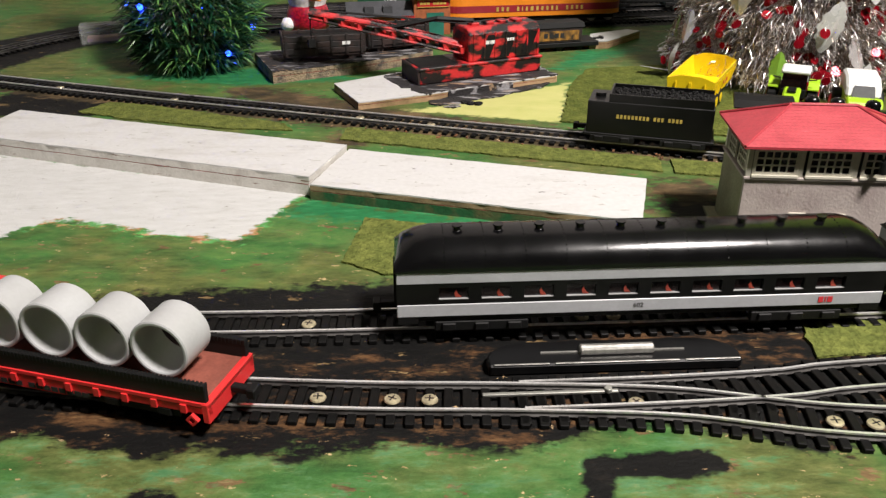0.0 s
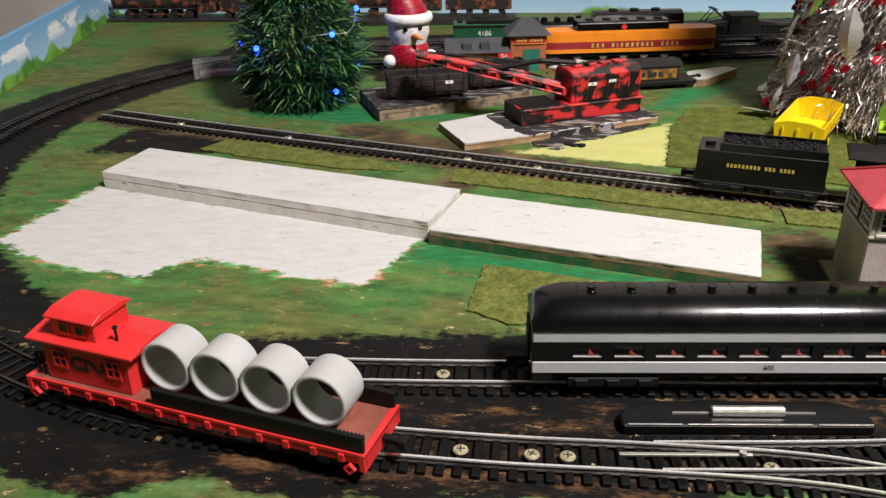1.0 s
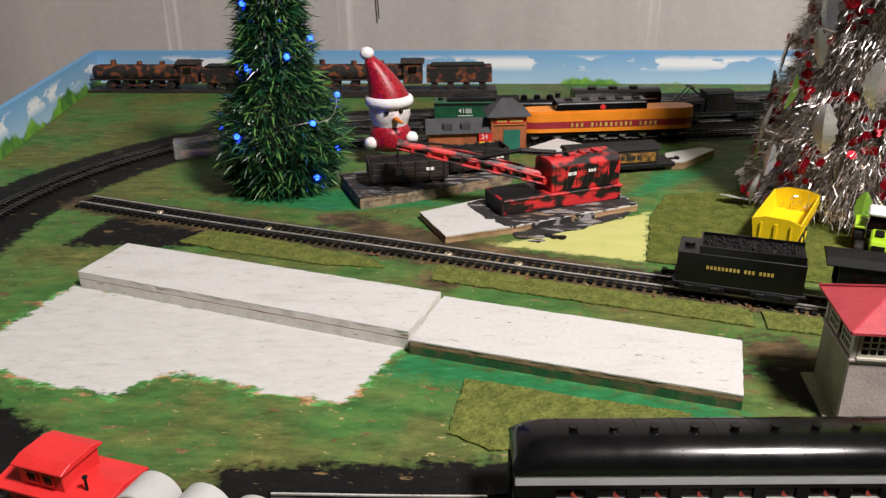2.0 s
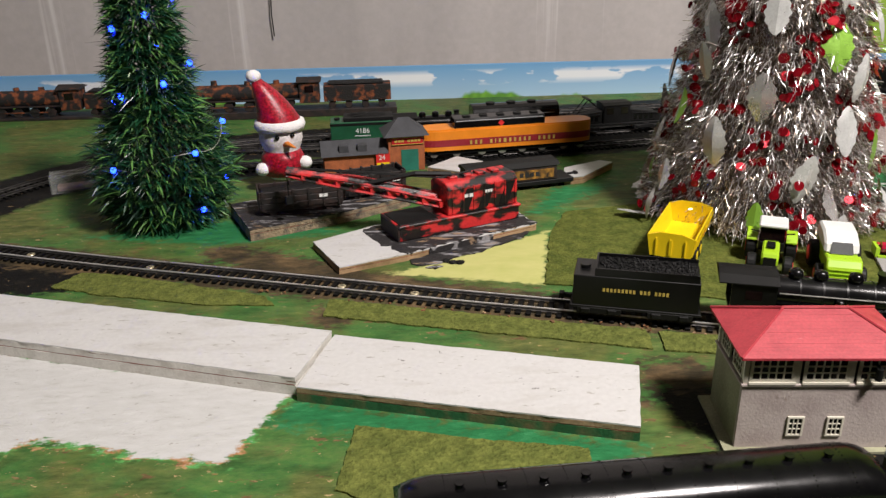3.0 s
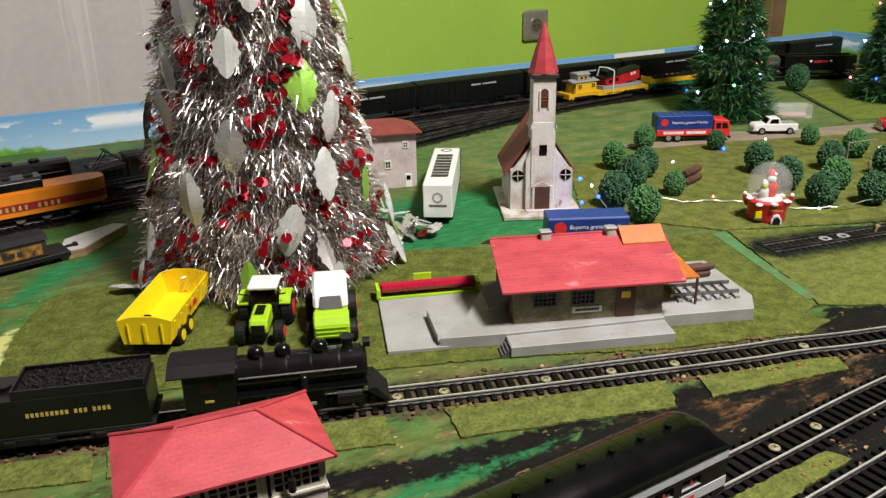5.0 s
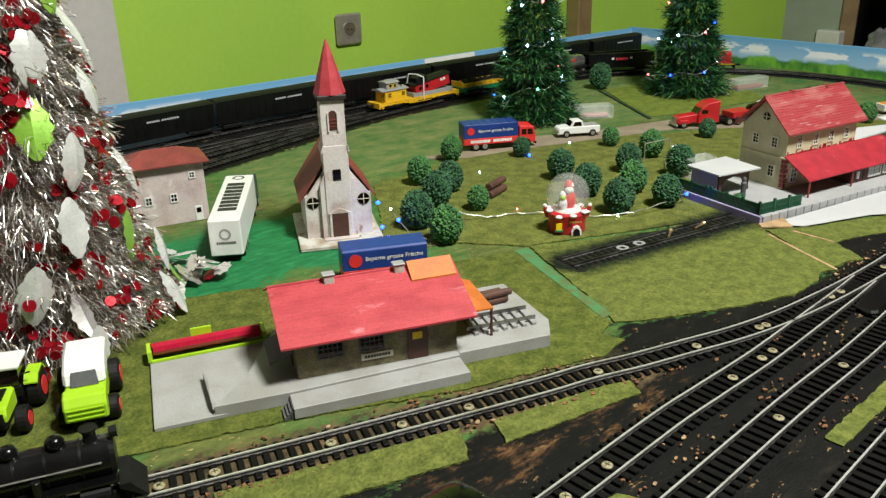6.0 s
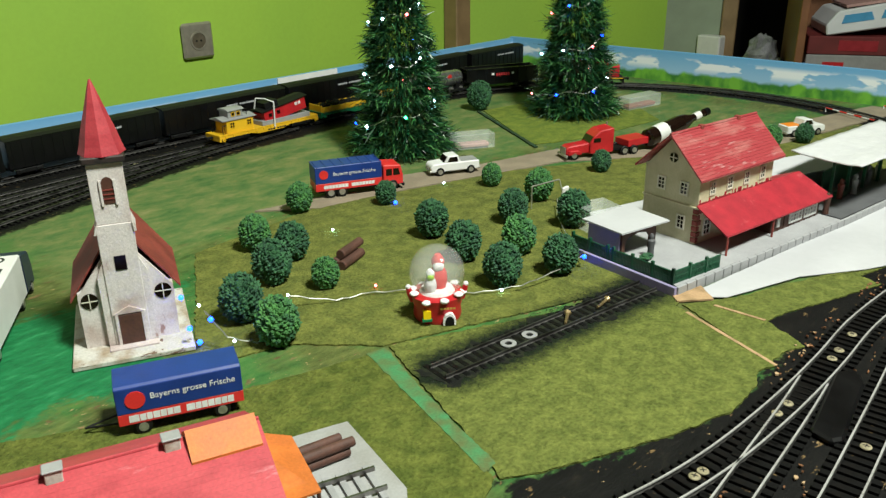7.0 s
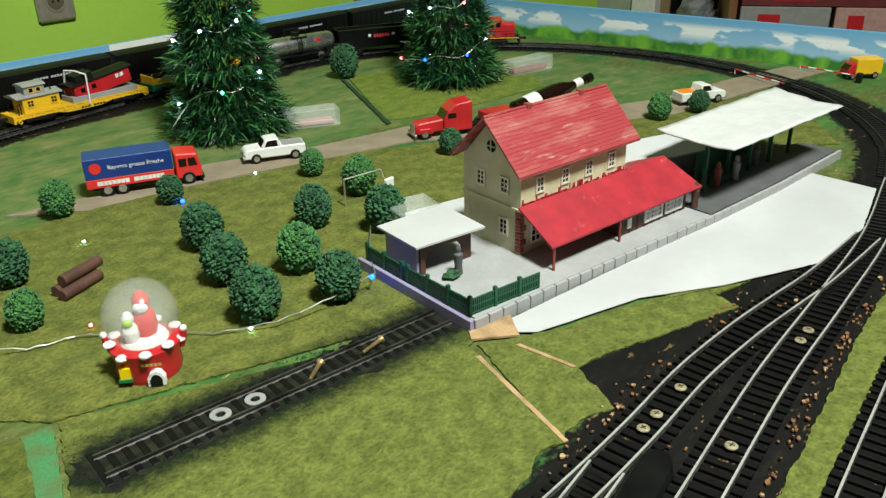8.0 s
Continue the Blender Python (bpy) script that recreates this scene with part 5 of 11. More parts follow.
def caboose_body(c, x, z, L, W, H, wall, roof, cupola_x, ink):
    """A caboose body: walls, roof with overhang, cupola, windows, stack."""
    body = part("caboose_body", Shape().box(x - L / 2, -W, z, x + L / 2, W, z + H), wall, c, bevel=0.0004)
    prof = [(-W - 0.0018, z + H - 0.0006), (-W - 0.0018, z + H + 0.0006), (0, z + H + 0.0036), (W + 0.0018, z + H + 0.0006), (W + 0.0018, z + H - 0.0006)]
    part("caboose_roof", Shape().prism(prof, "x", x - L / 2 - 0.007, x + L / 2 + 0.004), roof, c, bevel=0.0002)
    cx = x + cupola_x
    cw, ch = 0.0115, 0.0098
    top = z + H + 0.0012
    cup = part("cupola", Shape().box(cx - cw, -W + 0.0030, top, cx + cw, W - 0.0030, top + ch), wall if roof is wall else roof, c, bevel=0.0004)
    prof = [(-W + 0.0012, top + ch - 0.0004), (-W + 0.0012, top + ch + 0.0006), (-W * 0.5, top + ch + 0.0026), (W * 0.5, top + ch + 0.0026), (W - 0.0012, top + ch + 0.0006), (W - 0.0012, top + ch - 0.0004)]
    part("cupola_roof", Shape().prism(prof, "x", cx - cw - 0.0016, cx + cw + 0.0016), roof, c, bevel=0.0003)
    for sgn in (-1, 1):
        for wx in (-0.0042, 0.0042):
            part("window", Shape().box(cx + wx - 0.0024, sgn * (W - 0.0030), top + 0.0030, cx + wx + 0.0024, sgn * (W - 0.0027), top + 0.0074), M["window"], cup)
            part("window_frame", Shape().pipe((cx + wx, sgn * (W - 0.0031), top + 0.0052), (cx + wx, sgn * (W - 0.0022), top + 0.0052), 0.0040, 0.0031, 4).move(Matrix.Translation((cx + wx, 0, top + 0.0052)) @ pose(0, 0, 0, 0, 45, 0) @ Matrix.Translation((-cx - wx, 0, -top - 0.0052))), wall, cup)
        for wx in (-L * 0.30, L * 0.33):
            part("window", Shape().box(x + wx - 0.0030, sgn * W, z + H * 0.42, x + wx + 0.0030, sgn * (W + 0.0003), z + H * 0.78), M["window"], body)
            part("window_bar", Shape().box(x + wx - 0.0003, sgn * (W + 0.0002), z + H * 0.42, x + wx + 0.0003, sgn * (W + 0.0007), z + H * 0.78).box(x + wx - 0.0030, sgn * (W + 0.0002), z + H * 0.59, x + wx + 0.0030, sgn * (W + 0.0007), z + H * 0.62), wall, body)
            part("window_frame", Shape().box(x + wx - 0.0037, sgn * W, z + H * 0.36, x + wx + 0.0037, sgn * (W + 0.0008), z + H * 0.42).box(x + wx - 0.0037, sgn * W, z + H * 0.78, x + wx + 0.0037, sgn * (W + 0.0008), z + H * 0.83).box(x + wx - 0.0037, sgn * W, z + H * 0.42, x + wx - 0.0030, sgn * (W + 0.0008), z + H * 0.78).box(x + wx + 0.0030, sgn * W, z + H * 0.42, x + wx + 0.0037, sgn * (W + 0.0008), z + H * 0.78), wall, body)
    part("smoke_stack", Shape().cyl((cx + cw + 0.008, -W * 0.5, z + H + 0.001), (cx + cw + 0.008, -W * 0.5, z + H + 0.0085), 0.0006, n=8).cyl((cx + cw + 0.008, -W * 0.5, z + H + 0.0085), (cx + cw + 0.008, -W * 0.5, z + H + 0.0092), 0.0012, n=8), M["matt"], c)
    for sgn in (-1, 1):
        part("railing", Shape().tube([(x - L / 2 - 0.006, sgn * (W - 0.001), z + 0.0002), (x - L / 2 - 0.006, sgn * (W - 0.001), z + 0.011), (x - L / 2, sgn * (W - 0.001), z + 0.012)], 0.0006).tube([(x - L / 2 - 0.003, sgn * (W - 0.001), z + 0.0002), (x - L / 2 - 0.003, sgn * (W - 0.001), z + 0.0115)], 0.0005), M["matt"], c)
    if ink is not None:
        for sgn, rot in ((-1, 0), (1, 180)):
            # emblem as one bent ribbon
            s = Shape()
            e = 0.0060
            line = [(-0.35, 0.42), (-1.10, 0.42), (-1.36, 0.20), (-1.36, -0.20), (-1.10, -0.42), (-0.12, -0.42), (-0.12, 0.42), (0.22, 0.36), (0.98, -0.40), (1.30, -0.32), (1.30, 0.42)]
            edge = []
            for k, p in enumerate(line):
                a, b = Vector(line[max(k - 1, 0)]), Vector(line[min(k + 1, len(line) - 1)])
                u, w = (Vector(p) - a), (b - Vector(p))
                t = ((u.normalized() if u.length else w.normalized()) + (w.normalized() if w.length else u.normalized())).normalized()
                edge.append((Vector(p), Vector((-t.y, t.x)) * 0.15))
            outline = [q + n for q, n in edge] + [q - n for q, n in edge[::-1]]
            m = len(edge)
            for y in (0.0, 0.00025):
                s.v += [(q.x * e, y, q.y * e) for q in outline]
            for k in range(m - 1):
                s.f += [(k, k + 1, 2 * m - 2 - k, 2 * m - 1 - k), (2 * m + 2 * m - 1 - k, 2 * m + 2 * m - 2 - k, 2 * m + k + 1, 2 * m + k)]
            s.f += [(k, (k + 1) % (2 * m), 2 * m + (k + 1) % (2 * m), 2 * m + k) for k in range(2 * m)]
            ob = part("emblem", s.move(pose(x + 0.001, sgn * (W + (0.0003 if sgn < 0 else 0.0)), z + H * 0.55, 0, 0, rot)), ink, body)
    return body


def pipe_wagon(m):
    c = thing("flat_wagon", "red flat wagon carrying a red caboose and four white pipes", "railway wagon", m)
    flat_frame(c, 0.165, 0.0165, M["red"], M["deck"])
    z = 0.0112
    caboose_body(c, -0.0495, z, 0.045, 0.0135, 0.0195, M["red"], M["red"], -0.006, M["black_ink"])
    r = 0.0118
    for i in range(4):
        x = -0.0140 + i * (2 * r + 0.0004) + 0.0015
        part("pipe_section", Shape().pipe((x, -0.0085, z + r + 0.0024), (x, 0.0085, z + r + 0.0024), r, r - 0.0018, 40), M["pipe"], c, "short grey-white plastic pipe lying across the wagon", bevel=0.0005, smooth=True)
    for y in (-0.0150, 0.0150):
        s = Shape().box(-0.0155, y - 0.0011, z, 0.0815, y + 0.0011, z + 0.0078)
        rack = part("side_rack", s, M["matt"], c, "black ribbed side rack", bevel=0.0003)
        rib = Shape()
        for i in range(60):
            x = -0.0150 + i * 0.00162
            rib.box(x, y - 0.0013, z + 0.0058, x + 0.0008, y + 0.0013, z + 0.0080)
        part("rack_ribs", rib, M["matt"], rack, fix=False)
    bars([0.0028] * 8 + [-0.0018] + [0.0028] * 8, 0.0022, 0.0006, pose(0.004, -0.0167, 0.0056, 90), M["black_ink"], c)
    return c


def yellow_caboose_wagon(m):
    c = thing("flat_wagon", "yellow flat wagon carrying a yellow caboose and a red caboose shell", "railway wagon", m)
    flat_frame(c, 0.165, 0.0155, M["yellow"], M["yellow"])
    z = 0.0112
    caboose_body(c, -0.047, z, 0.042, 0.0130, 0.0175, M["yellow"], M["grey"], -0.004, None)
    part("grey_block", Shape().box(-0.012, -0.0135, z, 0.070, 0.0135, z + 0.0065), M["grey"], c, "grey plastic cradle", bevel=0.0004)
    t = pose(0.030, 0, z + 0.0068, 0, -9, 0)
    shell = part("red_shell", Shape().box(-0.036, -0.0125, 0, 0.036, 0.0125, 0.0170).move(t), M["dark_red"], c, "dark red caboose body strapped on", bevel=0.0004)
    part("shell_roof", Shape().prism([(-0.0140, 0.0168), (-0.0140, 0.0178), (0, 0.0200), (0.0140, 0.0178), (0.0140, 0.0168)], "x", -0.040, 0.040).move(t), M["matt"], shell)
    part("shell_cupola", Shape().box(-0.030, -0.010, 0.0175, -0.008, 0.010, 0.0270).move(t), M["matt"], shell, bevel=0.0005)
    for x in (-0.026, -0.012):
        part("window", Shape().box(x - 0.0026, -0.0129, 0.0075, x + 0.0026, -0.0122, 0.0125).move(t), M["window"], shell)
    bars([0.0040, 0.0006, 0.0040], 0.0042, 0.0008, t @ pose(0.022, -0.0127, 0.0115, 90), M["white_ink"], shell, "emblem")
    part("strap", Shape().tube([(0.006, -0.0165, 0.008), (0.008, -0.0150, z + 0.030), (0.0, -0.006, z + 0.0345), (-0.006, 0.006, z + 0.0345), (-0.006, 0.0155, z + 0.005)], 0.0010), M["white"], c, "white rubber band")
    bars([0.003] * 3 + [-0.002] + [0.003] * 4, 0.0022, 0.001, pose(0.01, -0.0157, 0.0058, 90), M["black_ink"], c)
    return c


def green_gondola(m):
    c = thing("gondola_wagon", "green flat wagon with yellow sides, dark load and a caboose body", "railway wagon", m)
    flat_frame(c, 0.165, 0.0150, M["green_p"], M["brown"])
    z = 0.0112
    for y in (-0.0148, 0.0148):
        side = part("side_board", Shape().box(-0.080, y - 0.0008, z, 0.022, y + 0.0008, z + 0.0075), M["yellow"], c, "yellow side board", bevel=0.0003)
        for i in range(11):
            part("rib", Shape().box(-0.078 + i * 0.0098, y - 0.0014, z, -0.0768 + i * 0.0098, y + 0.0014, z + 0.0070), M["yellow"], side)
    part("end_board", Shape().box(-0.081, -0.0148, z, -0.079, 0.0148, z + 0.0100), M["yellow"], c, bevel=0.0003)
    rnd = random.Random(4)
    load = Shape()
    for i in range(70):
        load.ball((rnd.uniform(-0.074, 0.018), rnd.uniform(-0.011, 0.011), z + rnd.uniform(0.002, 0.008)), rnd.uniform(0.003, 0.0048), n=7, m=5, wobble=0.4, seed=i)
    tagged(part("coal_load", load, M["coal"], c, "heap of black lumps", fix=False), kind="stuff")
    caboose_body(c, 0.052, z, 0.042, 0.0130, 0.0175, M["yellow"], M["green_p"], -0.002, None)
    return c


def tank_wagon(m):
    c = thing("tank_wagon", "silver tank wagon with a black dome walkway and red emblem", "railway wagon", m)
    L, r = 0.125, 0.0128
    zc = 0.0105 + r
    prof = [(-L / 2, 0.0005), (-L / 2 + 0.001, r * 0.55), (-L / 2 + 0.004, r * 0.86), (-L / 2 + 0.009, r), (L / 2 - 0.009, r), (L / 2 - 0.004, r * 0.86), (L / 2 - 0.001, r * 0.55), (L / 2, 0.0005)]
    s = Shape().turn([(q, p) for p, q in prof], n=28).move(pose(0, 0, zc, 0, 90, 0))
    part("tank", s, M["silver"], c, smooth=True)
    part("frame", Shape().box(-L / 2, -0.006, 0.0075, L / 2, 0.006, 0.0105), M["matt"], c, bevel=0.0004)
    part("dome", Shape().cyl((0, 0, zc + r - 0.001), (0, 0, zc + r + 0.0045), 0.0055, n=18), M["matt"], c, bevel=0.0005)
    part("walkway", Shape().tube([(-0.012, -0.010, zc + r - 0.002), (-0.012, -0.010, zc + r + 0.008), (0.012, -0.010, zc + r + 0.008), (0.012, -0.010, zc + r - 0.002)], 0.0006).tube([(-0.012, 0.010, zc + r - 0.002), (-0.012, 0.010, zc + r + 0.008), (0.012, 0.010, zc + r + 0.008), (0.012, 0.010, zc + r - 0.002)], 0.0006).box(-0.013, -0.011, zc + r - 0.002, 0.013, -0.008, zc + r - 0.001).box(-0.013, 0.008, zc + r - 0.002, 0.013, 0.011, zc + r - 0.001), M["matt"], c)
    for sx in (-0.003, 0.003):
        part("ladder_rail", Shape().tube([(sx, -0.0095, zc + r - 0.002), (sx, -r - 0.0008, zc + 0.003), (sx, -r - 0.0006, zc - 0.006)], 0.0005), M["matt"], c)
    for i in range(6):
        part("rung", Shape().box(-0.003, -r - 0.0012, zc - 0.006 + i * 0.0026, 0.003, -r - 0.0006, zc - 0.0054 + i * 0.0026), M["matt"], c)
    part("emblem", Shape().cyl((0.030, -r + 0.0012, zc + 0.004), (0.030, -r - 0.0002, zc + 0.0036), 0.0042, n=18), M["red"], c, "round red emblem")
    for sgn in (-1, 1):
        part("saddle", Shape().box(sgn * 0.048 - 0.004, -0.011, 0.009, sgn * 0.048 + 0.004, 0.011, 0.016), M["matt"], c)
        truck(c, sgn * 0.046, axles=(-0.010, 0.010))
        coupler(c, sgn * L / 2, sgn)
    return c


def hopper_wagon(m, label="black open hopper wagon with ribbed sides and pink lettering", ink="red_ink", body="black", L=0.130, H=0.026):
    c = thing("hopper_wagon", label, "railway wagon", m)
    z, W = 0.0085, 0.0150
    x0, x1 = -L / 2, L / 2
    for y in (-W, W):
        side = part("side_wall", Shape().prism([(x0, z + 0.007), (x0 + 0.018, z), (x1 - 0.018, z), (x1, z + 0.007), (x1, z + H), (x0, z + H)], "y", y - 0.0006, y + 0.0006), M[body], c)
        for i in range(9):
            x = x0 + 0.006 + i * (L - 0.012) / 8
            part("rib", Shape().box(x - 0.0008, y - 0.0015, z + 0.003, x + 0.0008, y + 0.0015, z + H), M[body], side)
        part("top_rail", Shape().box(x0, y - 0.0013, z + H - 0.0012, x1, y + 0.0013, z + H + 0.0006), M[body], side)
    for x, d in ((x0, 1), (x1, -1)):
        part("slope_sheet", Shape().prism([(x, z + H), (x + d * 0.001, z + H), (x + d * 0.026, z), (x + d * 0.025, z)], "y", -W, W), M[body], c)
    part("coal_load", Shape().prism([(x0 + 0.002, z + H * 0.72), (x1 - 0.002, z + H * 0.72), (x1 - 0.010, z + H * 0.86), (0, z + H * 0.92), (x0 + 0.010, z + H * 0.86)], "y", -W + 0.0006, W - 0.0006), M["coal"], c)
    part("frame", Shape().box(x0, -0.005, z - 0.001, x1, 0.005, z + 0.002), M["matt"], c)
    bars([0.003] * 6, 0.0046, 0.0012, pose(0, -W - 0.0016, z + H * 0.62, 90), M[ink], c)
    bars([0.0045, -0.030, 0.0045], 0.0036, 0.001, pose(0, -W - 0.0016, z + H * 0.66, 90), M["white_ink"], c)
    for sgn in (-1, 1):
        truck(c, sgn * (L / 2 - 0.020), axles=(-0.010, 0.010))
        coupler(c, sgn * L / 2, sgn)
    return c


def diesel(m, label, hood, cab, frame, L=0.170, stripes=False, number="", ink="white_ink", cab_at=0.26, name="diesel_locomotive", long_h=0.0260):
    """A hood-type diesel: frame, long hood, cab, short hood, fans, handrails."""
    c = thing(name, label, "locomotive", m)
    x0, x1, z, W = -L / 2, L / 2, 0.0105, 0.0140
    part("frame", Shape().box(x0, -W - 0.001, z - 0.002, x1, W + 0.001, z + 0.0012), frame, c, bevel=0.0004)
    part("sill_stripe", Shape().box(x0 + 0.002, -W - 0.0014, z - 0.0005, x1 - 0.002, W + 0.0014, z + 0.0008), M["yellow"], c)
    cx = x1 - L * cab_at
    hood_w = 0.0098
    prof = [(-hood_w, z), (-hood_w, z + long_h - 0.003), (-hood_w + 0.003, z + long_h), (hood_w - 0.003, z + long_h), (hood_w, z + long_h - 0.003), (hood_w, z)]
    lh = part("long_hood", Shape().prism(prof, "x", x0 + 0.008, cx - 0.011), hood, c)
    prof2 = [(-hood_w, z), (-hood_w, z + long_h * 0.82 - 0.003), (-hood_w + 0.003, z + long_h * 0.82), (hood_w - 0.003, z + long_h * 0.82), (hood_w, z + long_h * 0.82 - 0.003), (hood_w, z)]
    part("short_hood", Shape().prism(prof2, "x", cx + 0.011, x1 - 0.008), cab, c)
    cb = part("cab", Shape().prism([(-W, z), (-W, z + long_h - 0.001), (-W * 0.5, z + long_h + 0.0030), (W * 0.5, z + long_h + 0.0030), (W, z + long_h - 0.001), (W, z)], "x", cx - 0.011, cx + 0.011), cab, c)
    for sgn in (-1, 1):
        for wx in (-0.0052, 0.0052):
            part("window", Shape().box(cx + wx - 0.0034, sgn * (W + 0.0003), z + long_h * 0.62, cx + wx + 0.0034, sgn * (W - 0.0003), z + long_h * 0.9), M["window"], cb)
        for i in range(14):
            x = x0 + 0.012 + i * (cx - 0.026 - x0) / 13
            part("louvre", Shape().box(x - 0.0016, sgn * (hood_w + 0.0005), z + 0.005, x + 0.0016, sgn * hood_w, z + long_h * 0.72), hood, lh)
        hr = Shape().tube([(x0 + 0.004, sgn * (W + 0.0003), z + 0.010), (x1 - 0.004, sgn * (W + 0.0003), z + 0.010)], 0.00045, 5)
        for i in range(9):
            x = x0 + 0.004 + i * (L - 0.008) / 8
            hr.cyl((x, sgn * (W + 0.0003), z + 0.001), (x, sgn * (W + 0.0003), z + 0.010), 0.00045, n=5)
        part("handrail", hr, M["matt"], c)
        if stripes:
            for i in range(4):
                x = x0 + 0.020 + i * 0.0215
                part("stripe", Shape().prism([(x, z + long_h - 0.004), (x + 0.0085, z + long_h - 0.004), (x + 0.0135, z + 0.006), (x + 0.005, z + 0.006)], "y", sgn * (hood_w + 0.0004), sgn * (hood_w + 0.0009)), M["white"], lh, "slanting white stripe")
    for i in range(3):
        x = x0 + 0.024 + i * 0.022
        part("roof_fan", Shape().cyl((x, 0, z + long_h - 0.0004), (x, 0, z + long_h + 0.0012), 0.0062, n=18), M["matt"], c)
    part("exhaust", Shape().box(cx - 0.035, -0.003, z + long_h - 0.0004, cx - 0.027, 0.003, z + long_h + 0.0022), M["matt"], c)
    part("fuel_tank", Shape().box(-0.022, -0.0105, 0.0035, 0.022, 0.0105, z - 0.002), M["matt"], c, bevel=0.001)
    if number:
        lettering(number, 0.0072, pose(cx - 0.113, -hood_w - 0.0007, z + long_h * 0.55, 90), M[ink], c, "number")
    for sgn in (-1, 1):
        truck(c, sgn * (L / 2 - 0.036), axles=(-0.016, 0.0, 0.016) if L > 0.16 else (-0.011, 0.011))
        coupler(c, sgn * L / 2, sgn)
        part("pilot", Shape().box(sgn * (L / 2 - 0.002), -W, 0.002, sgn * L / 2, W, z), M["matt"], c)
    return c


# the two coaches on the siding
coach(on_track("coach_siding", 0.082), "black passenger coach with pale grey bands on a siding")
coach(on_track("coach_siding", 0.309), "black passenger coach with pale grey bands, coupled behind another")

# the goods train, standing
pipe_wagon(pose(-0.1585, 0.2680, RAIL_TOP, 0, 0, -15.5))
p, a = near_x("loop_back", 0.998)
yellow_caboose_wagon(pose(p.x, p.y, RAIL_TOP, 0, 0, a))
p, a = near_x("loop_back", 1.170)
green_gondola(pose(p.x, p.y, RAIL_TOP, 0, 0, a))


def on_right_loop(deg):
    return pose(RIGHT_C[0] + R * math.cos(radians(deg)), RIGHT_C[1] + R * math.sin(radians(deg)), RAIL_TOP, 0, 0, deg - 90)


tank_wagon(on_right_loop(82))
hopper_wagon(on_right_loop(63))
diesel(on_right_loop(42.4), "black diesel with white slanting stripes and a red cab end", M["matt"], M["dark_red"], M["matt"], L=0.150, stripes=True)


# ---- parked stock along the back ----
def green_tender(m):
    c = thing("tender", "dark green and black tender with white number parked in the yard", "railway tender", m)
    L, W, z = 0.076, 0.0148, 0.0085
    x0, x1 = -L / 2, L / 2
    tank = part("tank", Shape().box(x0, -W, z, x1, W, z + 0.0215), M["dark_green"], c, bevel=0.0008)
    for sgn in (-1, 1):
        part("side_band", Shape().box(x0 - 0.0004, sgn * W, z + 0.0175, x1 + 0.0004, sgn * (W + 0.0005), z + 0.0200), M["matt"], tank)
        part("rivet_strip", Shape().box(x0 + 0.001, sgn * W, z + 0.0010, x1 - 0.001, sgn * (W + 0.0004), z + 0.0022), M["dark_green"], tank)
    part("coal_bunker", Shape().box(x0 + 0.016, -W + 0.001, z + 0.0215, x1 - 0.001, W - 0.001, z + 0.0265), M["matt"], c, bevel=0.0006)
    part("coal_load", Shape().ball((0.006, 0, z + 0.0255), 0.0100, (2.6, 1.15, 0.42), 18, 9, 0.22, 4), M["coal"], c)
    part("water_hatch", Shape().cyl((x0 + 0.008, 0, z + 0.0215), (x0 + 0.008, 0, z + 0.0240), 0.0034, n=14), M["matt"], c)
    part("frame", Shape().box(x0 - 0.002, -W - 0.0004, z - 0.0022, x1 + 0.002, W + 0.0004, z), M["matt"], c, bevel=0.0004)
    lettering("4186", 0.0085, pose(0.000, -W - 0.0003, z + 0.0105, 90), M["white_ink"], c, "number")
    bars([0.0016] * 9, 0.0012, 0.0005, pose(0.000, -W - 0.0003, z + 0.0048, 90), M["white_ink"], c)
    for sgn in (-1, 1):
        truck(c, sgn * 0.021, axles=(-0.009, 0.009))
        coupler(c, sgn * L / 2, sgn)
    return c


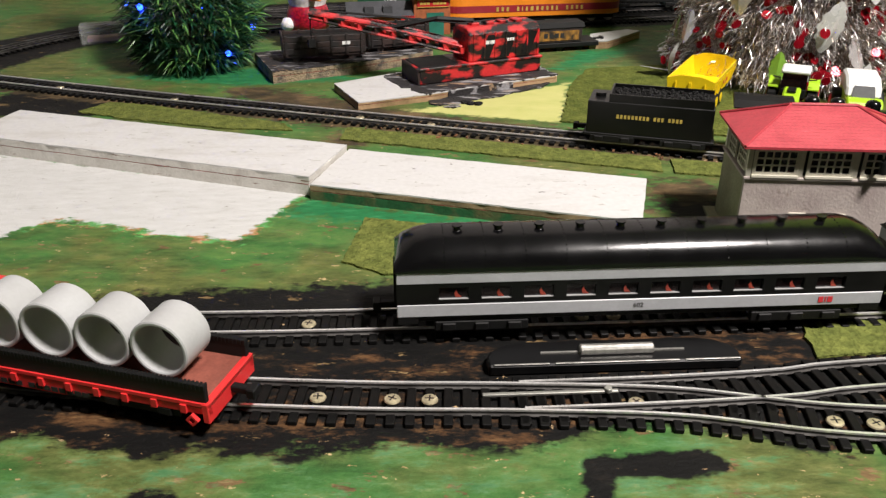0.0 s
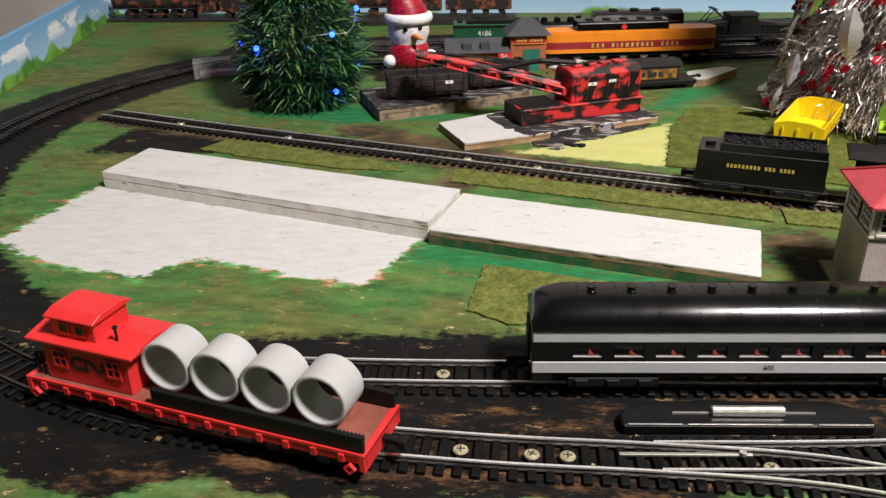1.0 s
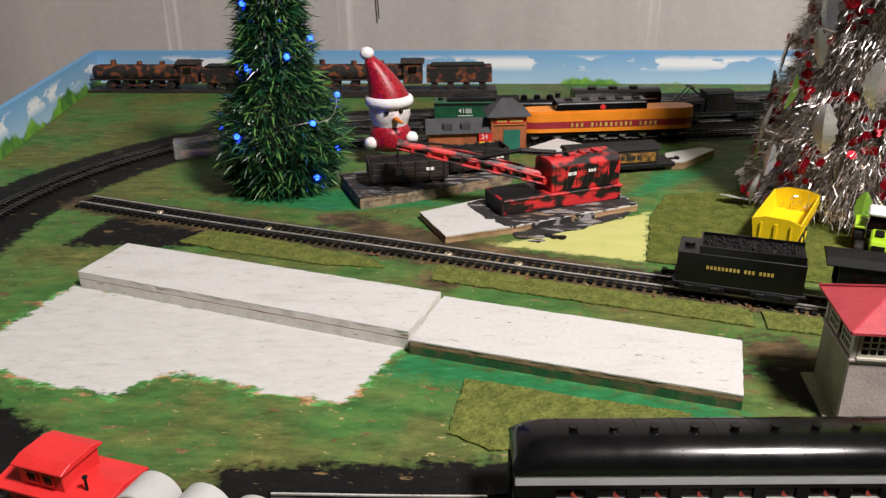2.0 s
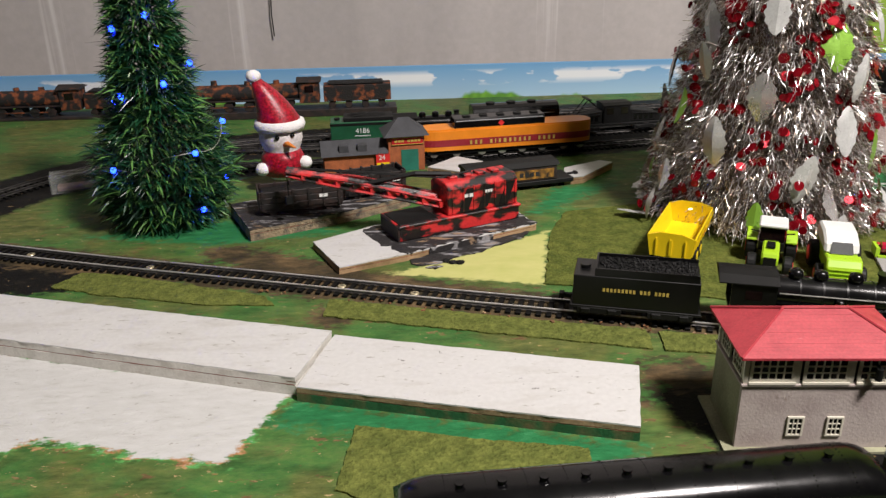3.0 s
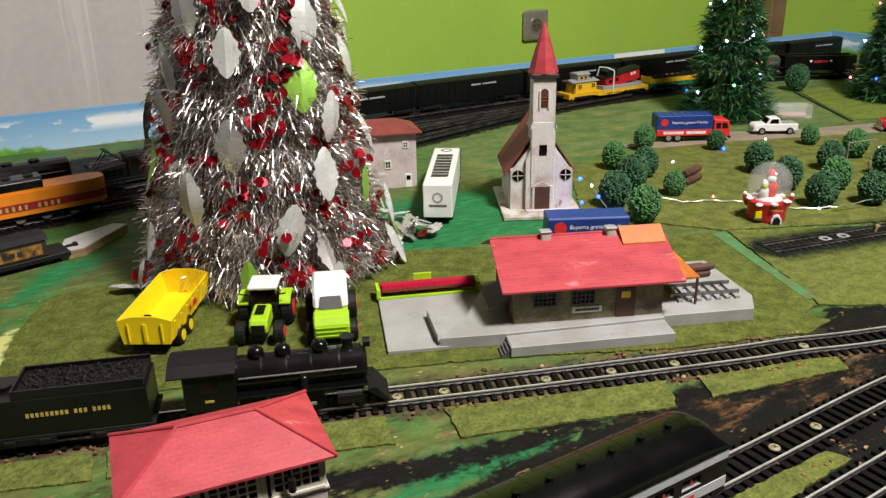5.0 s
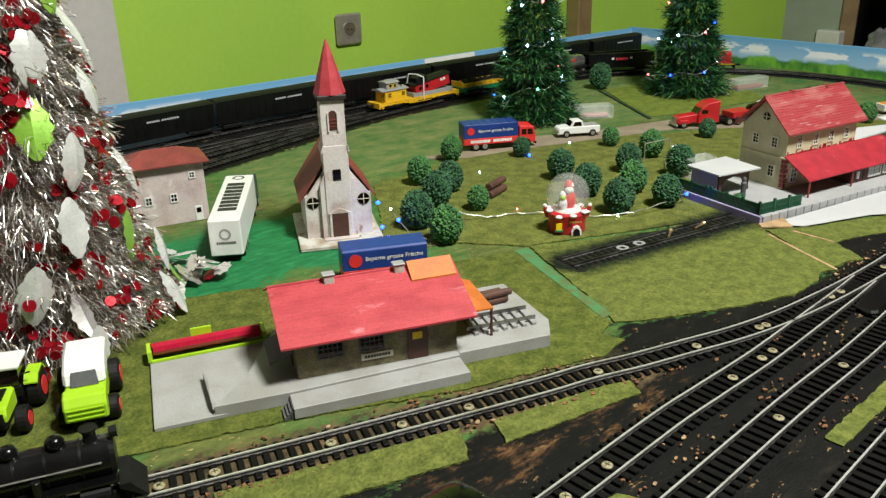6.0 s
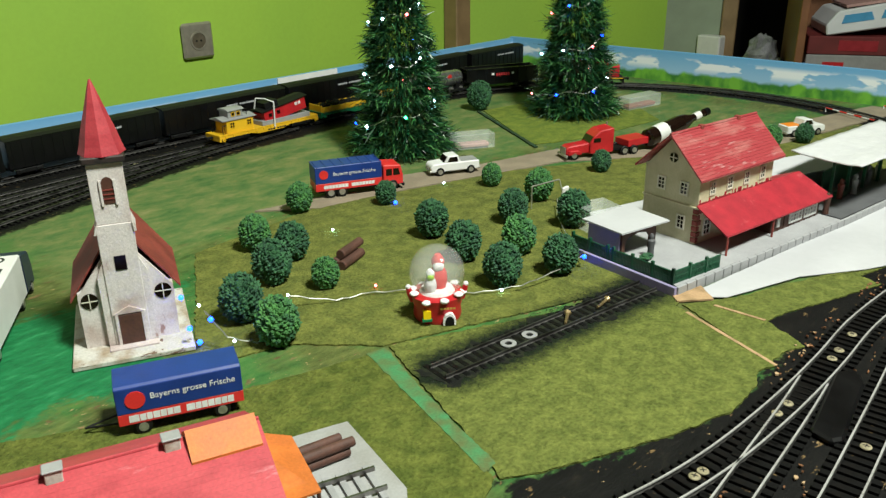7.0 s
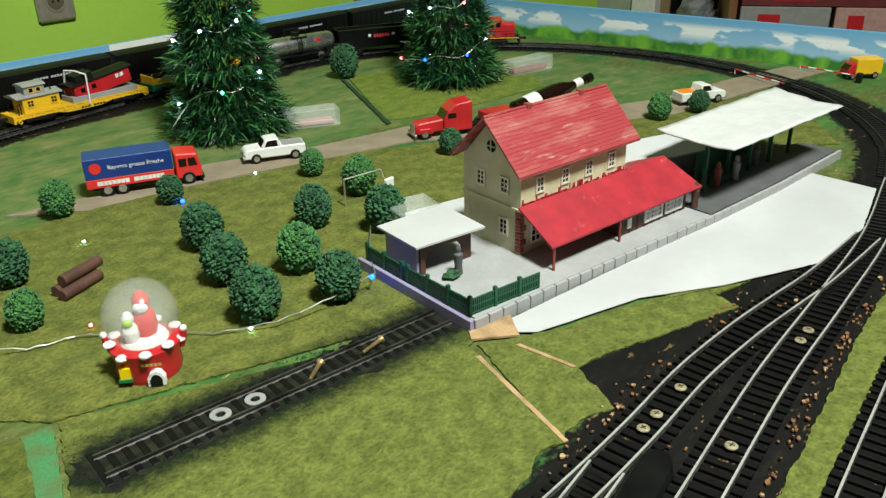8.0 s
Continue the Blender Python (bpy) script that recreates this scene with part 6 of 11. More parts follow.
def yard_engine(m):
    c = thing("steam_locomotive", "low black steam locomotive coupled to a green tender", "locomotive", m)
    part("boiler", Shape().cyl((-0.016, 0, 0.0205), (0.040, 0, 0.0205), 0.0098, n=22), M["gloss"], c, smooth=True)
    part("cab", Shape().box(-0.040, -0.0145, 0.0085, -0.016, 0.0145, 0.0310), M["matt"], c, bevel=0.0008)
    part("cab_roof", Shape().prism([(-0.0165, 0.0308), (-0.0165, 0.0316), (0, 0.0350), (0.0165, 0.0316), (0.0165, 0.0308)], "x", -0.043, -0.013), M["matt"], c)
    part("running_board", Shape().box(-0.016, -0.0148, 0.0125, 0.042, 0.0148, 0.0140), M["matt"], c, bevel=0.0003)
    part("footplate_edge", Shape().box(-0.014, -0.0151, 0.0139, 0.040, -0.0147, 0.0145), M["grey_stripe"], c)
    for x in (-0.006, 0.010, 0.026):
        part("dome", Shape().turn([(0.0040, 0), (0.0044, 0.0025), (0.0034, 0.0048), (0.0014, 0.0056)], (x, 0, 0.0298), 16), M["gloss"], c, smooth=True)
    part("chimney", Shape().turn([(0.0040, 0), (0.0030, 0.002), (0.0032, 0.0052), (0.0042, 0.0064)], (0.036, 0, 0.0295), 16), M["matt"], c, smooth=True)
    for x in (-0.026, -0.010, 0.006, 0.022):
        part("driving_wheel", Shape().cyl((x, -0.0112, 0.0078), (x, -0.0080, 0.0078), 0.0078, n=22).cyl((x, 0.0080, 0.0078), (x, 0.0112, 0.0078), 0.0078, n=22), M["matt"], c)
    part("side_rod", Shape().box(-0.028, -0.0126, 0.0062, 0.024, -0.0116, 0.0080), M["steel"], c, bevel=0.0003)
    part("cylinder", Shape().cyl((0.028, -0.0125, 0.0090), (0.040, -0.0125, 0.0090), 0.0046, n=14).cyl((0.028, 0.0125, 0.0090), (0.040, 0.0125, 0.0090), 0.0046, n=14), M["matt"], c)
    return c


def hooded_engine(m):
    c = thing("diesel_locomotive", "black full-width diesel with a thin white line under its round roof", "locomotive", m)
    L, W, z = 0.108, 0.0145, 0.0090
    x0, x1 = -L / 2, L / 2
    prof = [(-W, z), (-W, z + 0.0245), (-W * 0.86, z + 0.0290), (-W * 0.5, z + 0.0318), (0, z + 0.0328), (W * 0.5, z + 0.0318), (W * 0.86, z + 0.0290), (W, z + 0.0245), (W, z)]
    body = part("body", Shape().prism(prof, "x", x0, x1), M["gloss"], c, bevel=0.0006)
    for sgn in (-1, 1):
        part("side_line", Shape().box(x0 + 0.004, sgn * (W + 0.0004), z + 0.0205, x1 - 0.006, sgn * W, z + 0.0213), M["grey_stripe"], body, "thin white line")
        for i in range(5):
            x = x0 + 0.014 + i * 0.0195
            part("side_panel", Shape().box(x - 0.0075, sgn * (W + 0.0003), z + 0.003, x + 0.0075, sgn * W, z + 0.0185), M["gloss"], body)
    for i in range(3):
        part("roof_fan", Shape().cyl((-0.03 + i * 0.026, 0, z + 0.0324), (-0.03 + i * 0.026, 0, z + 0.0340), 0.0055, n=18), M["matt"], c)
    part("frame", Shape().box(x0 - 0.003, -W + 0.0005, z - 0.0025, x1 + 0.003, W - 0.0005, z), M["matt"], c, bevel=0.0004)
    for sgn in (-1, 1):
        truck(c, sgn * 0.032, axles=(-0.011, 0.011))
        coupler(c, sgn * L / 2, sgn)
    return c


green_tender(on_track("yard_middle", -0.066))
yard_engine(on_track("yard_middle", 0.016))
hooded_engine(on_track("yard_middle", 0.122))


def steeple_engine(m):
    c = thing("electric_locomotive", "low black electric locomotive with centre cab and folded-up pantograph", "locomotive", m)
    W, z = 0.0135, 0.0105
    part("frame", Shape().box(-0.064, -W, z - 0.0030, 0.064, W, z), M["matt"], c, bevel=0.0005)
    for sgn in (-1, 1):
        hood = part("hood", Shape().prism([(sgn * 0.060, z), (sgn * 0.060, z + 0.0060), (sgn * 0.054, z + 0.0110), (sgn * 0.018, z + 0.0165), (sgn * 0.018, z)], "y", -0.0105, 0.0105), M["matt"], c, bevel=0.0010)
        for i in range(4):
            part("louvre", Shape().box(sgn * (0.026 + i * 0.007) - 0.0022, -0.0109, z + 0.0030, sgn * (0.026 + i * 0.007) + 0.0022, -0.0104, z + 0.0085), M["gloss"], hood)
        truck(c, sgn * 0.040, axles=(-0.011, 0.011))
        coupler(c, sgn * 0.064, sgn)
        part("hand_rail", Shape().tube([(sgn * 0.061, -0.0125, z), (sgn * 0.061, -0.0125, z + 0.010), (sgn * 0.020, -0.0125, z + 0.012)], 0.0004), M["matt"], c)
    cab = part("cab", Shape().prism([(-0.0180, z), (0.0180, z), (0.0170, z + 0.0225), (-0.0170, z + 0.0225)], "y", -W, W), M["matt"], c, bevel=0.0008)
    part("cab_roof", Shape().prism([(-0.0150, z + 0.0225), (-0.0080, z + 0.0252), (0.0080, z + 0.0252), (0.0150, z + 0.0225)], "x", -0.0190, 0.0190), M["matt"], c, bevel=0.0005)
    for x in (-0.0095, 0.0095):
        part("window", Shape().box(x - 0.0045, -W - 0.0003, z + 0.0115, x + 0.0045, -W + 0.0002, z + 0.0195), M["window"], cab)
    # the pantograph stands on the long hood
    for y in (-0.0065, 0.0065):
        part("pantograph_arm", Shape().tube([(-0.052, y, z + 0.0105), (-0.036, y * 0.8, z + 0.0300), (-0.020, y, z + 0.0170)], 0.0006), M["matt"], c)
        part("pantograph_arm", Shape().tube([(-0.050, y, z + 0.0140), (-0.024, y, z + 0.0190)], 0.0005), M["matt"], c)
    part("contact_shoe", Shape().box(-0.0385, -0.0110, z + 0.0298, -0.0335, 0.0110, z + 0.0310), M["matt"], c, bevel=0.0003)
    return c


steeple_engine(on_track("yard_middle", 0.2480))


def electric_loco(m):
    """Long boxcab electric locomotive with rounded ends and a raised black roof."""
    c = thing("electric_locomotive", "orange electric locomotive with maroon stripe and black roof box", "locomotive", m)
    L, W, z = 0.205, 0.0160, 0.0085
    x1 = L / 2
    def ends(w, n=7):
        pts = [(x1 - 0.022 + 0.022 * math.sin(math.pi / 2 * i / n), w * math.cos(math.pi / 2 * i / n) ** 0.6) for i in range(n)]
        half = pts + [(x1, 0)] + [(x, -y) for x, y in pts[::-1]]
        return half + [(-x, y) for x, y in half[::-1]]
    part("lower_body", Shape().prism(ends(W), "z", z, z + 0.005), M["orange"], c)
    part("stripe", Shape().prism(ends(W + 0.0004), "z", z + 0.005, z + 0.0125), M["maroon"], c, "broad maroon stripe")
    part("upper_body", Shape().prism(ends(W), "z", z + 0.0125, z + 0.0225), M["orange"], c)
    part("deck_roof", Shape().prism(ends(W * 0.92), "z", z + 0.0225, z + 0.0242), M["orange"], c)
    prof = [(-0.0125, z + 0.0242), (-0.0125, z + 0.0310), (-0.0095, z + 0.0345), (0.0095, z + 0.0345), (0.0125, z + 0.0310), (0.0125, z + 0.0242)]
    rf = part("roof_box", Shape().prism(prof, "x", -0.062, 0.044), M["gloss"], c, "black raised roof box")
    # pale strip drawn in for the gloss along the roof box edge
    part("roof_line", Shape().box(-0.060, -0.0128, z + 0.0318, 0.042, -0.0120, z + 0.0324), M["grey_stripe"], rf)
    part("emblem", Shape().prism([(0, 0.0038), (0.0038, 0), (0, -0.0038), (-0.0038, 0)], "y", -0.0134, -0.0124).move(pose(-0.008, 0, z + 0.0278)), M["red"], rf, "red diamond emblem")
    for i in range(5):
        part("roof_vent", Shape().box(-0.05 + i * 0.02, -0.004, z + 0.0345, -0.042 + i * 0.02, 0.004, z + 0.0358), M["matt"], rf)
    bars([0.0026] * 3 + [-0.003] + [0.0026, 0.0012, 0.0024, 0.0034, 0.0026, 0.0026, 0.0026, 0.0024, 0.0024] + [-0.003] + [0.0026] * 4, 0.0046, 0.0032, pose(0.005, -W - 0.0006, z + 0.0083, 90), M["gold"], c)
    for x in (-0.086, -0.06, -0.030, -0.006, 0.018, 0.042, 0.068, 0.088):
        ws = Shape().cyl((x, -0.0120, 0.0052), (x, -0.0085, 0.0052), 0.0052, n=18).cyl((x, 0.0085, 0.0052), (x, 0.0120, 0.0052), 0.0052, n=18)
        part("wheel_set", ws, M["steel"], c)
    part("running_gear", Shape().box(-0.094, -0.0130, 0.0035, 0.094, -0.0105, 0.0075).box(-0.094, 0.0105, 0.0035, 0.094, 0.0130, 0.0075).box(-0.09, -0.006, 0.003, 0.09, 0.006, z), M["matt"], c, bevel=0.0005)
    return c


p, a = near_x("yard_inner", 0.105)
electric_loco(pose(p.x, p.y, RAIL_TOP, 0, 0, a + 1))


def rusty_engine(m, label, L, cab_right):
    """A weathered, rusted steam engine with tender, boiler, cab and running boards."""
    c = thing("steam_locomotive", label, "locomotive", m)
    z = 0.006
    bl = L * 0.55
    x0 = -L / 2
    part("boiler", Shape().cyl((x0 + 0.012, 0, z + 0.018), (x0 + bl, 0, z + 0.018), 0.0118, n=20), M["rust"], c, smooth=True)
    part("smokebox_front", Shape().cyl((x0 + 0.004, 0, z + 0.018), (x0 + 0.012, 0, z + 0.018), 0.0095, 0.0118, n=20), M["soot"], c)
    for i, h in ((0.14, 0.008), (0.30, 0.006), (0.44, 0.006)):
        part("dome", Shape().cyl((x0 + L * i, 0, z + 0.027), (x0 + L * i, 0, z + 0.028 + h), 0.0048, 0.004, n=14), M["rust"], c)
    part("running_board", Shape().box(x0, -0.0145, z + 0.008, x0 + bl, 0.0145, z + 0.0098), M["soot"], c, bevel=0.0004)
    cab = part("cab", Shape().box(x0 + bl, -0.0145, z + 0.003, x0 + bl + 0.028, 0.0145, z + 0.034), M["rust"], c, bevel=0.0008)
    part("cab_roof", Shape().prism([(-0.017, z + 0.033), (0, z + 0.0375), (0.017, z + 0.033), (0.017, z + 0.032), (-0.017, z + 0.032)], "x", x0 + bl - 0.003, x0 + bl + 0.031), M["soot"], c)
    part("window", Shape().box(x0 + bl + 0.008, -0.0150, z + 0.018, x0 + bl + 0.020, -0.0144, z + 0.027), M["window"], cab)
    part("tender", Shape().box(x0 + bl + 0.034, -0.0145, z + 0.004, x0 + L, 0.0145, z + 0.026), M["rust"], c, bevel=0.0008)
    part("tender_coal", Shape().box(x0 + bl + 0.040, -0.012, z + 0.026, x0 + L - 0.010, 0.012, z + 0.0295), M["coal"], c, bevel=0.002)
    for i in range(5):
        x = x0 + 0.030 + i * (bl - 0.045) / 4
        part("wheel", Shape().cyl((x, -0.012, 0.0068), (x, -0.009, 0.0068), 0.0068, n=18).cyl((x, 0.009, 0.0068), (x, 0.012, 0.0068), 0.0068, n=18), M["soot"], c)
    part("side_rod", Shape().box(x0 + 0.03, -0.0132, 0.006, x0 + bl - 0.015, -0.0122, 0.0078), M["rust"], c)
    for i in range(4):
        x = x0 + bl + 0.045 + i * (L - bl - 0.058) / 3
        part("wheel", Shape().cyl((x, -0.012, 0.005), (x, -0.009, 0.005), 0.005, n=14).cyl((x, 0.009, 0.005), (x, 0.012, 0.005), 0.005, n=14), M["soot"], c)
    return c


rusty_engine(pose(-0.175, 1.190, 0.010, 0, 0, 3), "rusty brown weathered steam locomotive by the backdrop", 0.285, True)
rusty_engine(pose(-0.512, 1.215, 0.004, 0, 0, 0), "dark rusty weathered locomotive in the far corner", 0.250, True)
for nm, x, y, z, a, L in (("rusty", -0.175, 1.190, 0, 3, 0.30), ("far", -0.512, 1.215, 0, 0, 0.26)):
    solid("display_plinth", Shape().box(-L / 2, -0.018, 0.0, L / 2, 0.018, 0.0098 if nm == "rusty" else 0.0038), M["soot"], "dark weathered wooden plinth under a locomotive", "plinth", pose(x, y, z, 0, 0, a), bevel=0.0006)


def box_wagon(m, L, label):
    """A long black covered wagon seen along the green wall."""
    c = thing("covered_wagon", label, "railway wagon", m, "black wagons along the backdrop")
    x0, x1, W, z, H = -L / 2, L / 2, 0.0155, 0.0085, 0.033
    side = part("body", Shape().box(x0, -W, z, x1, W, z + H), M["black"], c, bevel=0.0005)
    for i in range(int(L / 0.012)):
        x = x0 + 0.006 + i * 0.012
        part("rib", Shape().box(x - 0.0006, -W - 0.0006, z + 0.001, x + 0.0006, -W, z + H - 0.001), M["black"], side)
    part("roof", Shape().prism([(-W - 0.0006, z + H), (-W * 0.6, z + H + 0.0022), (0, z + H + 0.0030), (W * 0.6, z + H + 0.0022), (W + 0.0006, z + H)], "x", x0 - 0.001, x1 + 0.001), M["matt"], c)
    bars([0.003] * 5 + [-0.002] + [0.003] * 7, 0.0024, 0.0007, pose(0.02, -W - 0.0009, z + H * 0.72, 90), M["grey_stripe"], c)
    for sgn in (-1, 1):
        truck(c, sgn * (L / 2 - 0.022), axles=(-0.010, 0.010))
        coupler(c, sgn * L / 2, sgn)
    return c


for i, x in enumerate((0.575, 0.775, 0.975, 1.175, 1.375)):
    p, a = near_x("yard_outer", x)
    box_wagon(pose(p.x, p.y + 0.012, RAIL_TOP, 0, 0, a), 0.195, "long black covered wagon standing along the painted backdrop")
box_wagon(pose(1.555, 1.228, RAIL_TOP, 0, 0, 0), 0.150, "long black covered wagon standing in the corner of the layout")


# ---- the steam engine with lettered tender on the branch ----
def steam_engine(m):
    c = thing("steam_locomotive", "black tank-like steam locomotive with silver boiler highlights on the branch", "locomotive", m)
    z = 0.004
    part("boiler", Shape().cyl((0.002, 0, z + 0.0205), (0.074, 0, z + 0.0205), 0.0108, n=24), M["boiler"], c, smooth=True)
    part("smokebox_door", Shape().cyl((0.074, 0, z + 0.0205), (0.0765, 0, z + 0.0205), 0.0100, 0.0085, n=24), M["black"], c)
    part("chimney", Shape().turn([(0.0042, 0), (0.0032, 0.002), (0.0032, 0.0055), (0.0044, 0.0072), (0.0044, 0.0080)], (0.066, 0, z + 0.0300), 16), M["black"], c, smooth=True)
    for x in (0.014, 0.029, 0.050):
        part("dome", Shape().turn([(0.0034, 0), (0.0046, 0.0020), (0.0048, 0.0040), (0.0038, 0.0062), (0.0018, 0.0072)], (x, 0, z + 0.0300), 18), M["gloss"], c, smooth=True)
    cab = part("cab", Shape().box(-0.026, -0.0150, z + 0.007, 0.002, -0.0138, z + 0.030).box(-0.026, 0.0138, z + 0.007, 0.002, 0.0150, z + 0.030).box(0.0005, -0.0138, z + 0.007, 0.002, 0.0138, z + 0.030).box(-0.026, -0.0138, z + 0.007, 0.0, 0.0138, z + 0.009), M["black"], c)
    part("window_pane", Shape().box(-0.0172, -0.01515, z + 0.0188, -0.0068, -0.0149, z + 0.0252), M["window"], cab, "dark cab window")
    part("cab_number", Shape().box(-0.0150, -0.01525, z + 0.0125, -0.0100, -0.0149, z + 0.0140), M["gold"], cab)
    part("cab_roof", Shape().prism([(-0.0165, z + 0.0296), (-0.0165, z + 0.0304), (-0.009, z + 0.0335), (0, z + 0.0346), (0.009, z + 0.0335), (0.0165, z + 0.0304), (0.0165, z + 0.0296)], "x", -0.034, 0.003), M["matt"], c)
    part("running_board", Shape().box(0.002, -0.0155, z + 0.0125, 0.076, 0.0155, z + 0.0140), M["gloss"], c, bevel=0.0003)
    for x in (0.016, 0.030, 0.044, 0.060):
        part("boiler_band", Shape().pipe((x, 0, z + 0.0205), (x + 0.0012, 0, z + 0.0205), 0.0111, 0.0104, 26), M["black"], c, smooth=True)
    part("air_pump", Shape().cyl((0.040, -0.0130, z + 0.0140), (0.040, -0.0130, z + 0.0225), 0.0024, n=12), M["black"], c, bevel=0.0004)
    part("boiler_rail", Shape().tube([(0.004, -0.0115, z + 0.0235), (0.070, -0.0115, z + 0.0235)], 0.0005), M["steel"], c)
    for i in range(4):
        x = -0.006 + i * 0.0165
        part("driving_wheel", Shape().cyl((x, -0.0112, z + 0.0042), (x, -0.0080, z + 0.0042), 0.0078, n=24).cyl((x, 0.0080, z + 0.0042), (x, 0.0112, z + 0.0042), 0.0078, n=24), M["matt"], c)
    part("side_rod", Shape().box(-0.008, -0.0128, z + 0.002, 0.046, -0.0118, z + 0.0042), M["steel"], c, "steel side rod", bevel=0.0003)
    part("cylinder", Shape().cyl((0.058, -0.0128, z + 0.0065), (0.072, -0.0128, z + 0.0065), 0.0050, n=16).cyl((0.058, 0.0128, z + 0.0065), (0.072, 0.0128, z + 0.0065), 0.0050, n=16), M["black"], c)
    part("pilot", Shape().prism([(0.076, z + 0.007), (0.087, z - 0.001), (0.089, z - 0.001), (0.081, z + 0.009), (0.076, z + 0.009)], "y", -0.0125, 0.0125), M["matt"], c)
    part("headlamp", Shape().cyl((0.075, 0, z + 0.033), (0.079, 0, z + 0.033), 0.003, n=14), M["black"], c)
    part("pilot_wheel", Shape().cyl((0.071, -0.0100, z), (0.071, -0.0080, z), 0.0042, n=14).cyl((0.071, 0.0080, z), (0.071, 0.0100, z), 0.0042, n=14), M["matt"], c)
    return c


def tender(m):
    c = thing("tender", "black coal tender with gold lettering coupled behind a steam locomotive", "railway tender", m)
    L, W, z = 0.083, 0.0148, 0.0085
    x0, x1 = -L / 2, L / 2
    part("tank", Shape().box(x0, -W, z, x1, W, z + 0.022), M["black"], c, bevel=0.0004)
    part("coal_bunker", Shape().box(x0 + 0.014, -W + 0.0005, z + 0.022, x1 - 0.001, -W + 0.0016, z + 0.0275).box(x0 + 0.014, W - 0.0016, z + 0.022, x1 - 0.001, W - 0.0005, z + 0.0275).box(x0 + 0.014, -W + 0.0016, z + 0.022, x0 + 0.0152, W - 0.0016, z + 0.0275), M["black"], c)
    s = Shape()
    rnd = random.Random(9)
    for i in range(420):
        s.ball((rnd.uniform(x0 + 0.017, x1 - 0.003), rnd.uniform(-0.0115, 0.0115), z + 0.0250 + rnd.uniform(-0.0008, 0.0008)), rnd.uniform(0.0008, 0.0014), n=6, m=4, wobble=0.5, seed=i)
    tagged(part("coal_load", s, M["coal"], c, "heap of black coal", fix=False), kind="stuff")
    part("bunker_floor", Shape().box(x0 + 0.0152, -W + 0.0016, z + 0.0221, x1 - 0.001, W - 0.0016, z + 0.0250), M["coal"], c)
    part("water_hatch", Shape().cyl((x0 + 0.007, 0, z + 0.022), (x0 + 0.007, 0, z + 0.0245), 0.0036, n=14), M["black"], c)
    part("frame", Shape().box(x0 - 0.002, -W - 0.0006, z - 0.0022, x1 + 0.002, W + 0.0006, z), M["matt"], c, bevel=0.0004)
    bars([0.0016] * 9 + [-0.0012] + [0.0016] * 3 + [-0.0012] + [0.0016] * 4, 0.0026, 0.0009, pose(0.0, -W - 0.0002, z + 0.0125, 90), M["gold"], c)
    truck(c, x0 + 0.018, axles=(-0.009, 0.009))
    truck(c, x1 - 0.018, axles=(-0.009, 0.009))
    coupler(c, x0, -1)
    return c


p, a = near_x("branch", 0.1430)
tender(pose(p.x, p.y, RAIL_TOP, 0, 0, a))
p, a = near_x("branch", 0.2240)
steam_engine(pose(p.x, p.y, RAIL_TOP, 0, 0, a))

# ---- white platforms beside the branch ----
def plank(name, pts, z0, z1, top, side, label, seed, low=None):
    ob = thing(name, label, "platform board")
    h = (z1 - z0) * 0.55
    part("board_side", Shape().prism([(p.x, p.y) for p in ragged(pts, 0.0005, seed, 0.008)], "z", z0, z0 + h), low or side, ob)
    mid = Vector((sum(p[0] for p in pts) / len(pts), sum(p[1] for p in pts) / len(pts)))
    inner = [tuple(mid + (Vector(p) - mid) * 0.994) for p in pts]
    part("board_core", Shape().prism([(p.x, p.y) for p in ragged(inner, 0.0003, seed + 4, 0.01)], "z", z0 + h, z0 + h + 0.0006), M["deck"], ob, "brown gap between two layers")
    part("board_side", Shape().prism([(p.x, p.y) for p in ragged(pts, 0.0005, seed + 7, 0.008)], "z", z0 + h + 0.0006, z1 - 0.0009), side, ob)
    part("board_top", Shape().prism([(p.x, p.y) for p in ragged(pts, 0.0006, seed + 1, 0.006)], "z", z1 - 0.0009, z1), top, ob)
    return ob


plank("platform_board", [(-0.3325, 0.5355), (-0.3185, 0.590), (-0.0645, 0.5115), (-0.0815, 0.4550)], 0, 0.0125, M["board"], M["board_edge"], "long white painted wooden board lying as a platform", 3)
plank("platform_board", [(-0.0800, 0.4490), (-0.0625, 0.5105), (0.1235, 0.4570), (0.1075, 0.3960)], 0, 0.0100, M["board"], M["tan_edge"], "white painted board with green brushed front edge", 5, M["green_side"])


